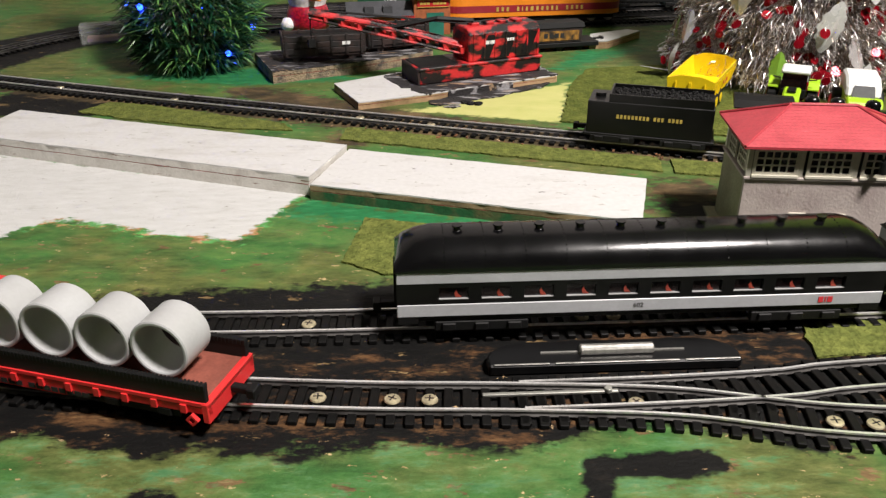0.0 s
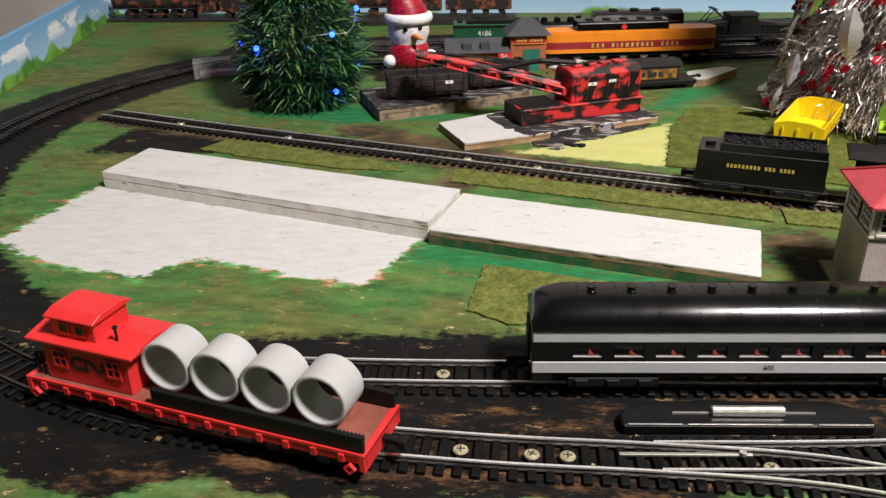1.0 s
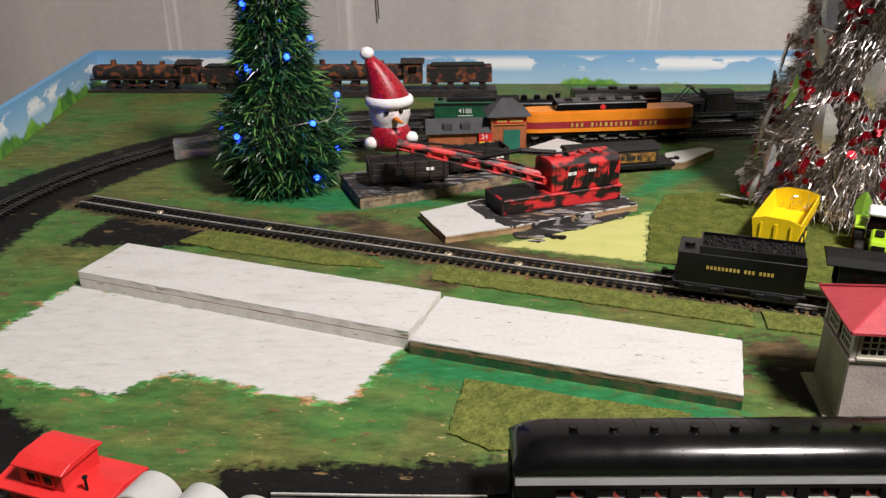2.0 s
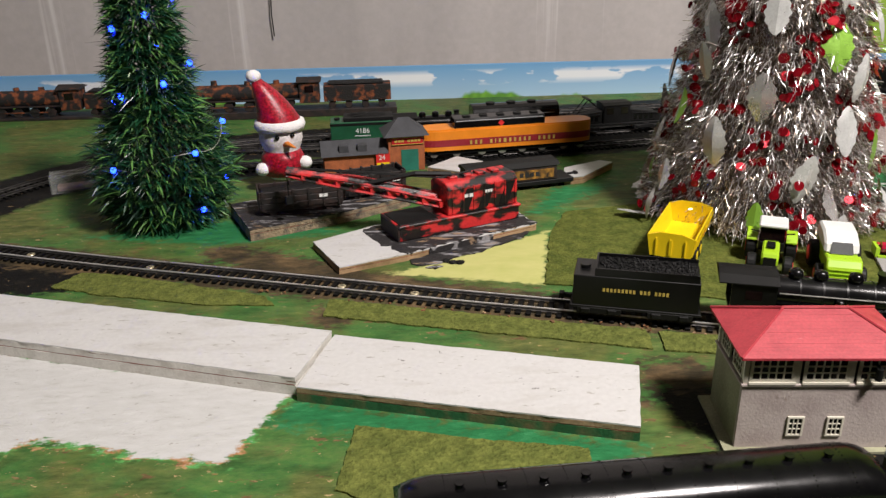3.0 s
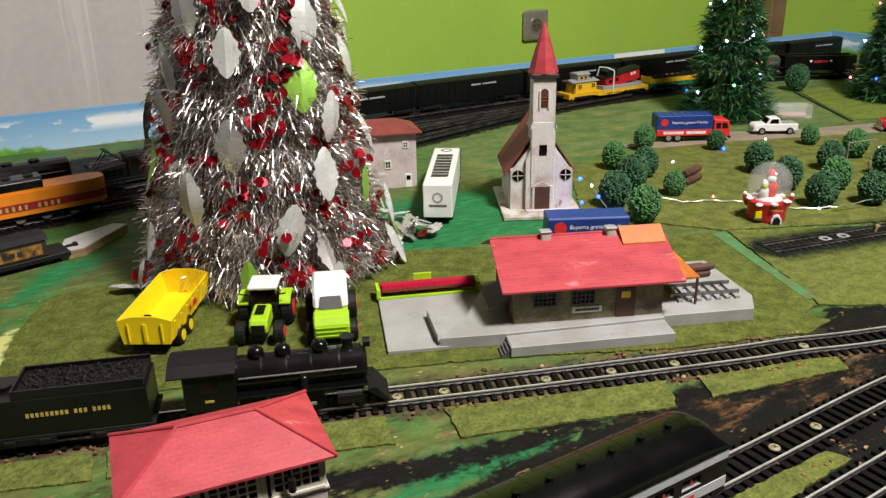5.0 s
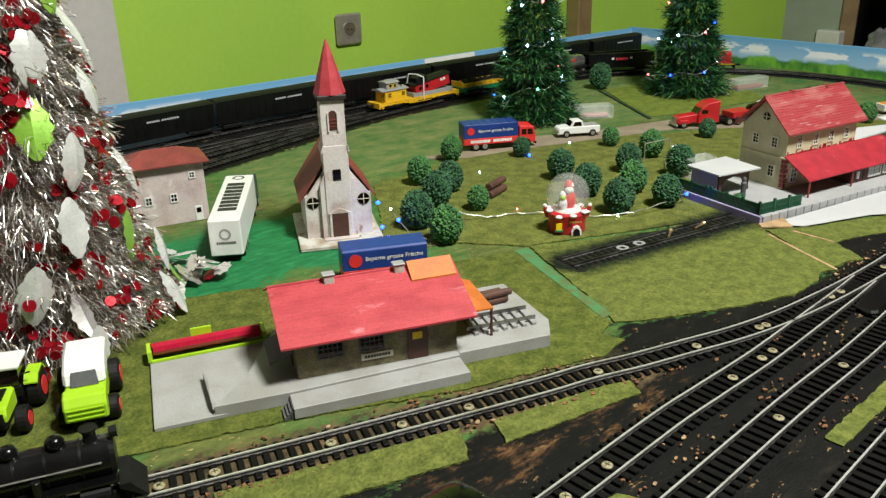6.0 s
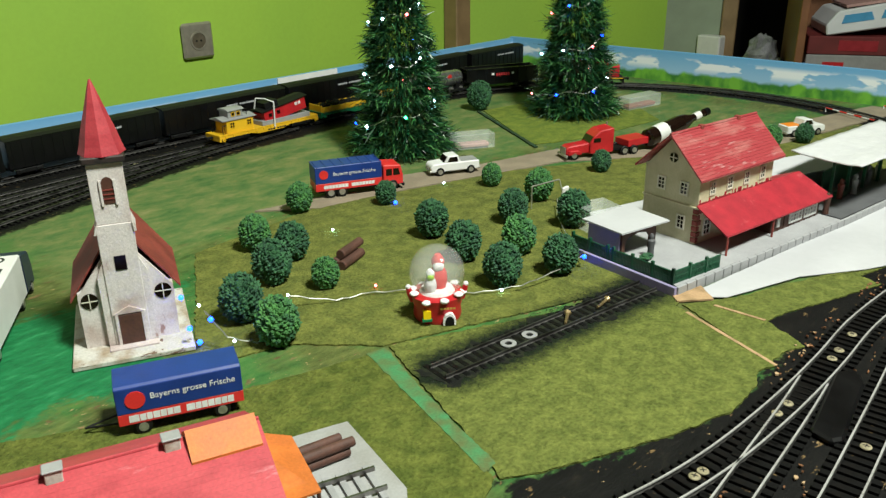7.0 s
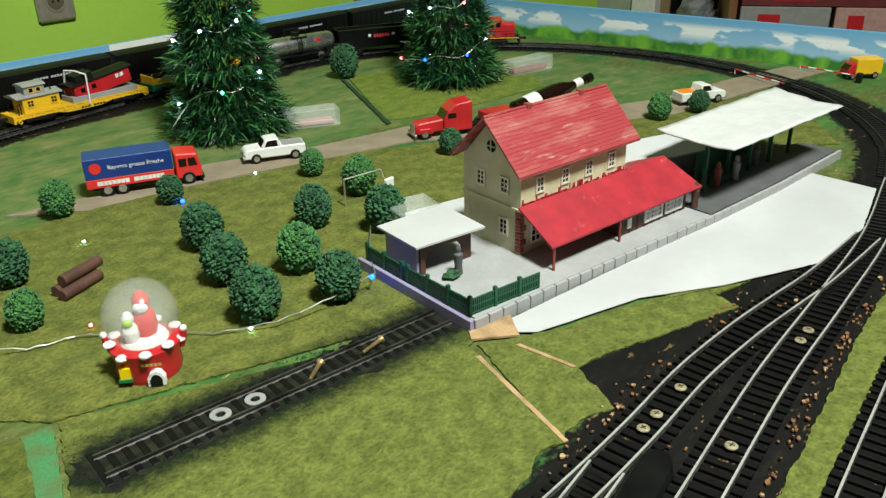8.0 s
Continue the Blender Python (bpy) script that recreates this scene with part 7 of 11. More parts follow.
def shovel():
    c = thing("steam_shovel", "burnt red and black railway steam shovel on a charred base", "excavator", pose(0.026, 0.7155, 0.0054, 0, 0, 24.6))
    L = 0.118
    part("base_truck", Shape().box(-L / 2, -0.019, 0.0015, L / 2, 0.019, 0.0150), M["burnt"], c, bevel=0.0012)
    part("deck_edge", Shape().box(-L / 2 - 0.001, -0.020, 0.0135, L / 2 + 0.001, 0.020, 0.0158), M["burnt"], c, bevel=0.0006)
    cab = part("engine_house", Shape().prism([(-0.0165, 0.0158), (-0.0165, 0.0395), (-0.011, 0.0440), (0.011, 0.0440), (0.0165, 0.0395), (0.0165, 0.0158)], "x", -0.012, 0.058), M["burnt"], c, bevel=0.0008)
    part("front_plate", Shape().box(-L / 2 - 0.0016, -0.0185, 0.0016, -L / 2 + 0.0004, 0.0185, 0.0150), M["soot"], c, "black painted front end", bevel=0.0004)
    part("deck_plate", Shape().box(-L / 2 + 0.001, -0.0175, 0.0157, -0.022, 0.0175, 0.0163), M["matt"], c, "black painted deck plate", bevel=0.0002)
    for x in (-0.001, 0.018, 0.039):
        part("stripe", Shape().prism([(x, 0.018), (x + 0.009, 0.018), (x + 0.0165, 0.0375), (x + 0.0075, 0.0375)], "y", -0.0169, -0.0163), M["matt"], cab, "slanting black paint stripe")
    for i in range(7):
        part("rib", Shape().box(-0.008 + i * 0.0105, -0.0172, 0.017, -0.0068 + i * 0.0105, -0.0163, 0.0395), M["burnt"], cab)
    for i in range(4):
        part("roof_hatch", Shape().box(-0.004 + i * 0.014, -0.005, 0.0436, 0.004 + i * 0.014, 0.005, 0.0462), M["burnt"], cab, bevel=0.0006)
    bars([0.0034, 0.0006, 0.0034], 0.0030, 0.0006, pose(0.008, -0.0174, 0.0315, 90), M["white_ink"], cab, "emblem")
    bars([0.0020] * 3, 0.0026, 0.0006, pose(0.028, -0.0174, 0.0325, 90), M["white_ink"], cab, "number")
    # lattice boom
    a, b = Vector((-0.010, 0, 0.022)), Vector((-0.128, 0.062, 0.050))
    side = Vector((0.47, 0.88, 0)).normalized()
    boom = Shape()
    for s0, s1 in ((-0.010, -0.003), (0.010, 0.003)):
        for dz in (0, 0.006):
            boom.tube([a + side * s0 + Vector((0, 0, dz)), a.lerp(b, 0.55) + side * s0 * 0.8 + Vector((0, 0, dz * 1.3)), b + side * s1 + Vector((0, 0, dz * 0.5))], 0.0013)
    n = 9
    for i in range(n):
        t0, t1 = i / n, (i + 1) / n
        k = 0.010 * (1 - 0.65 * t0)
        boom.tube([a.lerp(b, t0) + side * k, a.lerp(b, t1) - side * k], 0.0009).box(*(a.lerp(b, t0) - side * k - Vector((0.002, 0.001, 0))), *(a.lerp(b, t0) + side * k + Vector((0.002, 0.001, 0.005))))
    part("boom", boom, M["burnt"], c, "red and black lattice boom")
    part("boom_plate", Shape().tube([a + Vector((0, 0, 0.004)), b + Vector((0, 0, 0.004))], 0.0042, 4), M["burnt"], c)
    part("hoist_cable", Shape().tube([b + Vector((0, 0, 0.006)), Vector((-0.012, 0, 0.046)), Vector((0.02, 0, 0.047))], 0.0006).tube([b + Vector((0.002, 0.003, 0.006)), Vector((-0.012, 0.005, 0.046))], 0.0006), M["matt"], c)
    part("hook_block", Shape().tube([b, b + Vector((0, 0, -0.020))], 0.0006).box(b.x - 0.003, b.y - 0.002, b.z - 0.026, b.x + 0.003, b.y + 0.002, b.z - 0.019), M["matt"], c)
    part("back_stay", Shape().tube([(-0.075, 0.032, 0.040), (-0.03, 0.010, 0.050), (0.0, 0.0, 0.0475)], 0.0022), M["matt"], c)
    return c


plinth = plank("wooden_plinth", [(-0.094, 0.684), (-0.040, 0.720), (0.084, 0.752), (0.101, 0.710), (-0.015, 0.6505), (-0.068, 0.628)], 0, 0.0064, M["board"], M["wood"], "white painted wooden base, charred black under the steam shovel", 7)
part("char", mat_shape([(-0.053, 0.707), (-0.0455, 0.688), (-0.036, 0.672), (-0.0145, 0.6515), (0.100, 0.7105), (0.084, 0.750), (-0.030, 0.721)], 0.0038, 71, 0.0060, 0.0070, 0.002), M["slate"], plinth, "black and white smeared paint")
part("char", mat_shape([(0.004, 0.6605), (0.060, 0.6892), (0.0605, 0.6880), (0.004, 0.6592)], 0.0003, 72, 0.0004, 0.0062, 0.002), M["slate"], plinth, "black paint run down the edge")
shovel()
for k, poly in enumerate((
    [(-0.012, 0.6505), (0.050, 0.6835), (0.094, 0.7055), (0.088, 0.692), (0.057, 0.673), (0.046, 0.661), (0.030, 0.657), (0.013, 0.642), (-0.003, 0.637), (-0.012, 0.643)],
    [(0.000, 0.634), (0.008, 0.638), (0.014, 0.636), (0.008, 0.632)])):
    solid("paint_smear", mat_shape(poly, 0.0024, 75 + k, 0.0002, 0.0012, 0.002), M["slate"], "smeared black and grey paint on the yellow ground", "paint smear", kind="structure")
for i, (x, y) in enumerate(((0.017, 0.6455), (0.0225, 0.6420), (0.0285, 0.6415))):
    solid("rubble_stone", Shape().ball((x, y, 0.0012), 0.0026, (1.4, 1, 0.6), 9, 7, 0.5, i), M["coal"], "small black lump of bark beside the shovel", "stone", group="bark rubble")

plank("wooden_plinth", [(-0.181, 0.776), (-0.1505, 0.7055), (-0.075, 0.742), (-0.010, 0.786), (-0.028, 0.826), (-0.10, 0.815)], 0, 0.0110, M["slate"], M["cork"], "chipped wooden base with charred white-dusted top", 13)


def old_wagon(m, label, L=0.070):
    c = thing("open_wagon", label, "railway wagon", m)
    z = 0.004
    part("frame", Shape().box(-L / 2, -0.013, z, L / 2, 0.013, z + 0.003), M["soot"], c, bevel=0.0005)
    for y in (-0.0135, 0.0135):
        for i in range(3):
            part("plank", Shape().box(-L / 2, y - 0.0008, z + 0.003 + i * 0.0055, L / 2, y + 0.0008, z + 0.0081 + i * 0.0055), M["soot"], c, bevel=0.0003)
        for i in range(6):
            x = -L / 2 + 0.003 + i * (L - 0.006) / 5
            part("stake", Shape().box(x - 0.001, y - 0.0020, z + 0.002, x + 0.001, y + 0.0020, z + 0.0200), M["soot"], c)
    for x in (-L / 2, L / 2):
        part("end_wall", Shape().box(x - 0.0008, -0.0135, z + 0.003, x + 0.0008, 0.0135, z + 0.0205), M["soot"], c, bevel=0.0003)
    part("load", Shape().box(-L / 2 + 0.001, -0.0125, z + 0.003, L / 2 - 0.001, 0.0125, z + 0.0165), M["coal"], c, bevel=0.002)
    for x in (-L / 2 + 0.012, L / 2 - 0.012):
        for y in (-0.010, 0.010):
            part("wheel", Shape().cyl((x, y - 0.0012, 0.0042), (x, y + 0.0012, 0.0042), 0.0042, n=14), M["soot"], c)
    bars([0.003, 0.0005, 0.003], 0.003, 0.0005, pose(0.020, -0.0158, z + 0.012, 90), M["white_ink"], c, "emblem")
    return c


old_wagon(pose(-0.112, 0.757, 0.011, 0, 0, 13), "dark brown weathered wooden open wagon on a chipped base", 0.075)
old_wagon(pose(-0.047, 0.795, 0.011, 0, 0, 20), "dark sooty open wagon behind the steam shovel", 0.060)


def small_station():
    c = thing("station_kiosk", "orange brick kiosk with a dark grey roof and a lower wing", "building", pose(-0.030, 0.900, 0, 0, 0, 8))
    part("tower_wall", Shape().box(-0.002, 0.0, 0, 0.038, 0.036, 0.040), M["brick"], c, bevel=0.0004)
    part("tower_roof", Shape().add([(-0.007, -0.005, 0.0395), (0.043, -0.005, 0.0395), (0.043, 0.041, 0.0395), (-0.007, 0.041, 0.0395), (0.012, 0.018, 0.0560), (0.024, 0.018, 0.0560)], [(3, 2, 1, 0), (0, 1, 5, 4), (1, 2, 5), (2, 3, 4, 5), (3, 0, 4)]), M["kiosk_roof"], c, "dark grey hipped roof")
    part("wing_wall", Shape().box(-0.072, 0.002, 0, -0.002, 0.032, 0.022), M["brick"], c, bevel=0.0004)
    part("wing_roof", Shape().prism([(-0.002, 0.0215), (0.017, 0.0350), (0.036, 0.0215)], "x", -0.075, -0.002), M["kiosk_roof"], c)
    for x in (-0.055, -0.035):
        part("dormer", Shape().prism([(0.002, 0.0235), (0.002, 0.0315), (0.010, 0.0315)], "x", x, x + 0.010), M["kiosk_roof"], c)
    part("door", Shape().box(0.012, -0.0006, 0, 0.031, 0.0004, 0.024), M["teal"], c, "teal green door")
    sb = part("sign_board", Shape().box(0.002, -0.0012, 0.0305, 0.036, 0.0, 0.0375), M["dark_red"], c, "dark red sign with a gold rim")
    part("sign_rim", Shape().box(0.0015, -0.0016, 0.0300, 0.0365, -0.0004, 0.0306).box(0.0015, -0.0016, 0.0374, 0.0365, -0.0004, 0.0380), M["gold"], sb)
    bars([0.003] * 3 + [-0.002] + [0.003] * 4, 0.0026, 0.0008, pose(0.019, -0.0013, 0.034, 90), M["gold"], sb)
    nt = part("notice", Shape().box(-0.016, -0.0014, 0.006, -0.001, -0.0004, 0.022), M["red"], c, "red and yellow price notice")
    lettering("24", 0.0075, pose(-0.0095, -0.0015, 0.0170, 90), M["white_ink"], nt)
    part("notice_foot", Shape().box(-0.0155, -0.0017, 0.0065, -0.0015, -0.0012, 0.0115), M["lemon"], nt)
    return c


small_station()
for i, (pts, lab) in enumerate((([(0.010, 0.888), (0.044, 0.926), (0.072, 0.903), (0.048, 0.864)], "white crumpled card pad in the yard"), ([(0.150, 0.835), (0.156, 0.870), (0.200, 0.893), (0.212, 0.885), (0.170, 0.838)], "white topped wooden pad in the yard"))):
    plank("white_pad", pts, 0, 0.0080, M["board"], M["wood"], lab, 21 + i)


def yard_switcher():
    c = thing("diesel_switcher", "black and orange weathered short locomotive on the ground", "locomotive", pose(0.098, 0.832, 0.0006, 0, 0, 14))
    L = 0.118
    part("frame", Shape().box(-L / 2, -0.015, 0.004, L / 2, 0.015, 0.0085), M["matt"], c, bevel=0.0005)
    part("body", Shape().box(-L / 2 + 0.004, -0.0135, 0.0085, L / 2 - 0.018, 0.0135, 0.0235), M["soot"], c, bevel=0.0008)
    for y in (-0.0137, 0.0137):
        part("side_panel", Shape().box(-L / 2 + 0.010, y - 0.0004, 0.0110, L / 2 - 0.022, y + 0.0004, 0.0205), material("orange_black_chipped", (0.42, 0.20, 0.03), 0.6, var=0.4, scale=110, bump=0.4, second=(0.03, 0.02, 0.012), mix=0.52), c, "chipped orange side panel")
    part("roof", Shape().prism([(-0.0145, 0.0235), (-0.009, 0.0275), (0.009, 0.0275), (0.0145, 0.0235)], "x", -L / 2 + 0.002, L / 2 - 0.016), M["matt"], c)
    bars([0.0045] * 5 + [-0.003] + [0.004] * 4, 0.0045, 0.0018, pose(-0.008, -0.0143, 0.016, 90), M["black_ink"], c)
    for x in (-0.036, -0.014, 0.018, 0.040):
        for y in (-0.010, 0.010):
            part("wheel", Shape().cyl((x, y - 0.0015, 0.0045), (x, y + 0.0015, 0.0045), 0.0045, n=14), M["matt"], c)
    coupler(c, L / 2, 1)
    return c


yard_switcher()


# ---- signal tower ----
def hip_roof(x0, y0, x1, y1, z0, z1, inset, eave=0.0012):
    """Hipped roof: ridge along x."""
    ym = (y0 + y1) / 2
    v = [(x0, y0, z0), (x1, y0, z0), (x1, y1, z0), (x0, y1, z0), (x0, y0, z0 + eave), (x1, y0, z0 + eave), (x1, y1, z0 + eave), (x0, y1, z0 + eave), (x0 + inset, ym, z1), (x1 - inset, ym, z1)]
    return Shape().add(v, [(3, 2, 1, 0), (0, 1, 5, 4), (1, 2, 6, 5), (2, 3, 7, 6), (3, 0, 4, 7), (4, 5, 9, 8), (5, 6, 9), (6, 7, 8, 9), (7, 4, 8)])


def grid_window(parent, x0, x1, z0, z1, y, nx, nz, frame, axis="x", depth=0.0010, pane=None, bar=0.0005, out=-1):
    """A glazed window with frame and glazing bars; on a wall facing -y (axis x) or facing -x (axis y)."""
    def box(a0, a1, b0, b1, d0, d1):
        return (a0, y + out * d0, b0, a1, y + out * d1, b1) if axis == "x" else (y + out * d0, a0, b0, y + out * d1, a1, b1)
    w = part("window", Shape().box(*box(x0, x1, z0, z1, 0.0001, depth * 0.3)), pane or M["window"], parent)
    fr = Shape()
    t = bar * 2
    fr.box(*box(x0 - t, x1 + t, z0 - t, z0, 0, depth)).box(*box(x0 - t, x1 + t, z1, z1 + t, 0, depth)).box(*box(x0 - t, x0, z0, z1, 0, depth)).box(*box(x1, x1 + t, z0, z1, 0, depth))
    part("window_frame", fr, frame, w)
    br = Shape()
    for i in range(1, nx):
        a = x0 + (x1 - x0) * i / nx
        br.box(*box(a - bar / 2, a + bar / 2, z0, z1, depth * 0.2, depth * 0.8))
    for i in range(1, nz):
        b = z0 + (z1 - z0) * i / nz
        br.box(*box(x0, x1, b - bar / 2, b + bar / 2, depth * 0.2, depth * 0.75))
    part("window_grille", br, frame, w)
    return w


def tower():
    c = thing("signal_tower", "grey plaster signal tower with a red hipped roof and mullioned windows", "building", pose(0.1965, 0.4055, 0, 0, 0, -4.5))
    w, d = 0.0402, 0.0225
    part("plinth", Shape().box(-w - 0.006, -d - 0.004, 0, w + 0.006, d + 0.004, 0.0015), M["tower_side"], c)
    body = part("front_wall", Shape().box(-w, -d, 0.0015, w, -d + 0.003, 0.0385), M["tower_wall"], c)
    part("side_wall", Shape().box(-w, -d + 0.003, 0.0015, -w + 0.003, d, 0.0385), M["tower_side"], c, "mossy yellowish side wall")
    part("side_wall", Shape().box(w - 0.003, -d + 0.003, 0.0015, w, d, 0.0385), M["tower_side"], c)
    part("back_wall", Shape().box(-w + 0.003, d - 0.003, 0.0015, w - 0.003, d, 0.0385), M["tower_wall"], c)
    part("string_course", Shape().box(-w - 0.0010, -d - 0.0010, 0.0385, w + 0.0010, d + 0.0010, 0.0400), M["tower_wall"], c, bevel=0.0003)
    for x in (-w, -w / 3 - 0.0012, w / 3 - 0.0012, w - 0.0024):
        for y in (-d, d - 0.0024):
            part("window_post", Shape().box(x, y, 0.0400, x + 0.0024, y + 0.0024, 0.0545), M["cream"], c)
    for y in (-d, d - 0.002):
        part("lintel", Shape().box(-w, y, 0.0545, w, y + 0.002, 0.0565), M["cream"], c)
    for x in (-w, w - 0.002):
        part("lintel", Shape().box(x, -d + 0.002, 0.0545, x + 0.002, d - 0.002, 0.0565), M["cream"], c)
    # solid dark block in place of the shaded room behind the glazing
    part("interior", Shape().box(-w + 0.003, -d + 0.003, 0.0400, w - 0.003, d - 0.003, 0.0540), M["dark"], c, "dark block standing in for the unlit inside")
    for i in range(3):
        x0 = -w + 0.0045 + i * (2 * w - 0.0) / 3
        grid_window(c, x0, x0 + 2 * w / 3 - 0.0075, 0.0425, 0.0535, -d + 0.0008, 5, 3, M["cream"], bar=0.0008)
        part("sill", Shape().box(x0 - 0.002, -d - 0.0014, 0.0400, x0 + 2 * w / 3 - 0.0055, -d, 0.0412), M["cream"], c)
    for y0 in (-d + 0.004, 0.002):
        grid_window(c, y0, y0 + 0.013, 0.0425, 0.0535, -w + 0.0008, 4, 3, M["cream"], axis="y")
    for x in (-0.014, 0.006):
        grid_window(c, x, x + 0.0065, 0.0100, 0.0195, -d, 3, 3, M["cream"])
    part("roof", hip_roof(-w - 0.0043, -d - 0.0055, w + 0.0043, d + 0.0055, 0.0565, 0.0715, 0.028), M["roof_red"], c, "bright red painted hipped roof")
    e, ey = 0.0043, 0.0055
    zt, zb = 0.0718, 0.0580
    A, B = (-w - e + 0.028, 0, zt), (w + e - 0.028, 0, zt)
    part("ridge_cap", Shape().tube([A, B], 0.0009), M["roof_red"], c)
    for sx, P in ((-1, A), (1, B)):
        for sy in (-1, 1):
            part("ridge_cap", Shape().tube([P, (sx * (w + e), sy * (d + ey), zb)], 0.0008), M["roof_red"], c)
    def rim(t, s):
        z, y, x = 0.0577 + (0.0715 - 0.0577) * t, s * (d + ey) * (1 - t), -w - e + 0.028 * t
        return [(x, y, z), (-x, y, z)]
    for i in range(14):
        for sgn in (-1, 1):
            part("tile_course", Shape().course(rim(i / 14, sgn), rim((i + 1) / 14, sgn), 0.00010), M["roof_red"], c)
    part("wall_lamp", Shape().cyl((0.0245, -d - 0.004, 0.0445), (0.0245, -d - 0.004, 0.051), 0.0017, n=10).cyl((0.0245, -d, 0.051), (0.0245, -d - 0.005, 0.0515), 0.0006, n=6), M["matt"], c)
    return c


tower()


# ---- long red-roofed goods station ----
STN = pose(0.4830, 0.5390, 0, 0, 0, -20)


def goods_station():
    c = thing("goods_station", "stone goods station with a long red roof on a grey slab", "building", STN)
    # slab with ramp and loading bank; the ridge stands at y = 0
    part("low_slab", Shape().prism([(-0.142, -0.053), (-0.107, -0.052), (-0.075, -0.050), (-0.060, 0.034), (-0.144, 0.034)], "z", 0.0012, 0.0040), M["slab"], c, "grey plastic forecourt slab", bevel=0.0003)
    part("main_slab", Shape().prism([(-0.107, -0.0515), (-0.062, -0.0515), (0.052, -0.0455), (0.062, 0.036), (-0.060, 0.036), (-0.084, -0.020)], "z", 0.0012, 0.0100), M["slab"], c, bevel=0.0003)
    part("step_slab", Shape().prism([(-0.062, -0.0690), (0.0515, -0.0665), (0.0515, -0.0458), (-0.0618, -0.0518)], "z", 0.0012, 0.0085), M["slab"], c, "grey platform strip before the wall", bevel=0.0003)
    part("ramp_wall", Shape().add([(-0.1075, -0.0516, 0.0040), (-0.108, -0.0475, 0.0105), (-0.111, -0.0072, 0.0105), (-0.111, -0.0072, 0.0040), (-0.1050, -0.0516, 0.0040), (-0.1055, -0.0475, 0.0105), (-0.1085, -0.0072, 0.0042), (-0.1085, -0.0072, 0.0040)], [(0, 3, 2, 1), (4, 5, 6, 7), (0, 1, 5, 4), (1, 2, 6, 5), (2, 3, 7, 6), (3, 0, 4, 7)]), M["slab"], c)
    part("loading_bank", Shape().prism([(0.0520, -0.0440), (0.119, -0.0430), (0.128, -0.0215), (0.122, 0.047), (0.064, 0.047)], "z", 0.0012, 0.0105), M["slab"], c, bevel=0.0003)
    st = Shape()
    for i in range(4):
        st.box(-0.0680 + 0.0018 * i, -0.0680, 0.0012, -0.0622, -0.0560, 0.0030 + i * 0.0018)
    part("steps", st, M["grey_deck"], c)
    W, B, x0, x1 = 0.0390, 0.026, -0.054, 0.052
    ZE, ZR, E, EB = 0.0385, 0.0590, 0.0490, 0.034
    part("front_wall", Shape().box(x0, -W, 0.0100, x1, -W + 0.002, 0.0400), M["stone"], c)
    part("back_wall", Shape().box(x0, B - 0.002, 0.0100, x1, B, 0.0400), M["stone"], c)
    for x in (x0, x1 - 0.002):
        part("gable_wall", Shape().prism([(-W + 0.002, 0.0100), (B - 0.002, 0.0100), (B - 0.002, 0.0400), (0, 0.0565), (-W + 0.002, 0.0400)], "x", x, x + 0.002), M["stone"], c)
    part("gable_door", Shape().box(x0 - 0.0007, -0.020, 0.0100, x0, -0.004, 0.0320), M["brown"], c, bevel=0.0002)
    grid_window(c, -0.040, -0.025, 0.0225, 0.0315, -W, 5, 3, M["grey_deck"])
    grid_window(c, -0.013, 0.002, 0.0225, 0.0315, -W, 5, 3, M["grey_deck"])
    door = part("door", Shape().box(0.018, -W - 0.0008, 0.0100, 0.032, -W, 0.0320), M["brown"], c, "brown panelled door", bevel=0.0002)
    part("door_notice", Shape().box(0.0215, -W - 0.0012, 0.0245, 0.0280, -W - 0.0006, 0.0295), M["lemon"], door)
    sg = part("name_board", Shape().box(-0.013, -W - 0.0009, 0.0155, 0.008, -W, 0.0200), M["cream"], c, "cream station name board")
    bars([0.0015] * 9, 0.0019, 0.0004, pose(-0.0025, -W - 0.001, 0.0178, 90), M["black_ink"], sg)
    xa, xb = -0.0640, 0.0635
    roof = Shape()
    for sgn, e, ze in ((-1, E, ZE), (1, EB, 0.0430)):
        roof.add([(xa, sgn * e, ze), (xb, sgn * e, ze), (xb, 0, ZR), (xa, 0, ZR), (xa, sgn * e, ze - 0.0012), (xb, sgn * e, ze - 0.0012), (xb, 0, ZR - 0.0012), (xa, 0, ZR - 0.0012)], [(0, 1, 2, 3), (7, 6, 5, 4), (0, 4, 5, 1), (1, 5, 6, 2), (3, 7, 4, 0), (2, 6, 7, 3)])
    rf = part("roof", roof, M["roof_red"], c, "long pinkish red painted roof")
    for i in range(17):
        rows = [[(xa, -E * (1 - t), ZE + (ZR - ZE) * t), (xb, -E * (1 - t), ZE + (ZR - ZE) * t)] for t in (i / 17, (i + 1) / 17)]
        part("tile_course", Shape().course(rows[0], rows[1], 0.00011), M["roof_red"], rf)
    part("ridge_cap", Shape().cyl((xa, 0, ZR), (xb, 0, ZR), 0.0010, n=8), M["roof_red"], c)
    for x in (-0.024, 0.024):
        ch = part("chimney", Shape().box(x - 0.0035, -0.005, ZR - 0.004, x + 0.0035, 0.001, ZR + 0.0035), M["chalk"], c, "pale plaster chimney", bevel=0.0004)
        part("chimney_pot", Shape().box(x - 0.0042, -0.0056, ZR + 0.0035, x + 0.0042, 0.0016, ZR + 0.0047), M["grey"], ch, bevel=0.0004)
    cl = Shape()
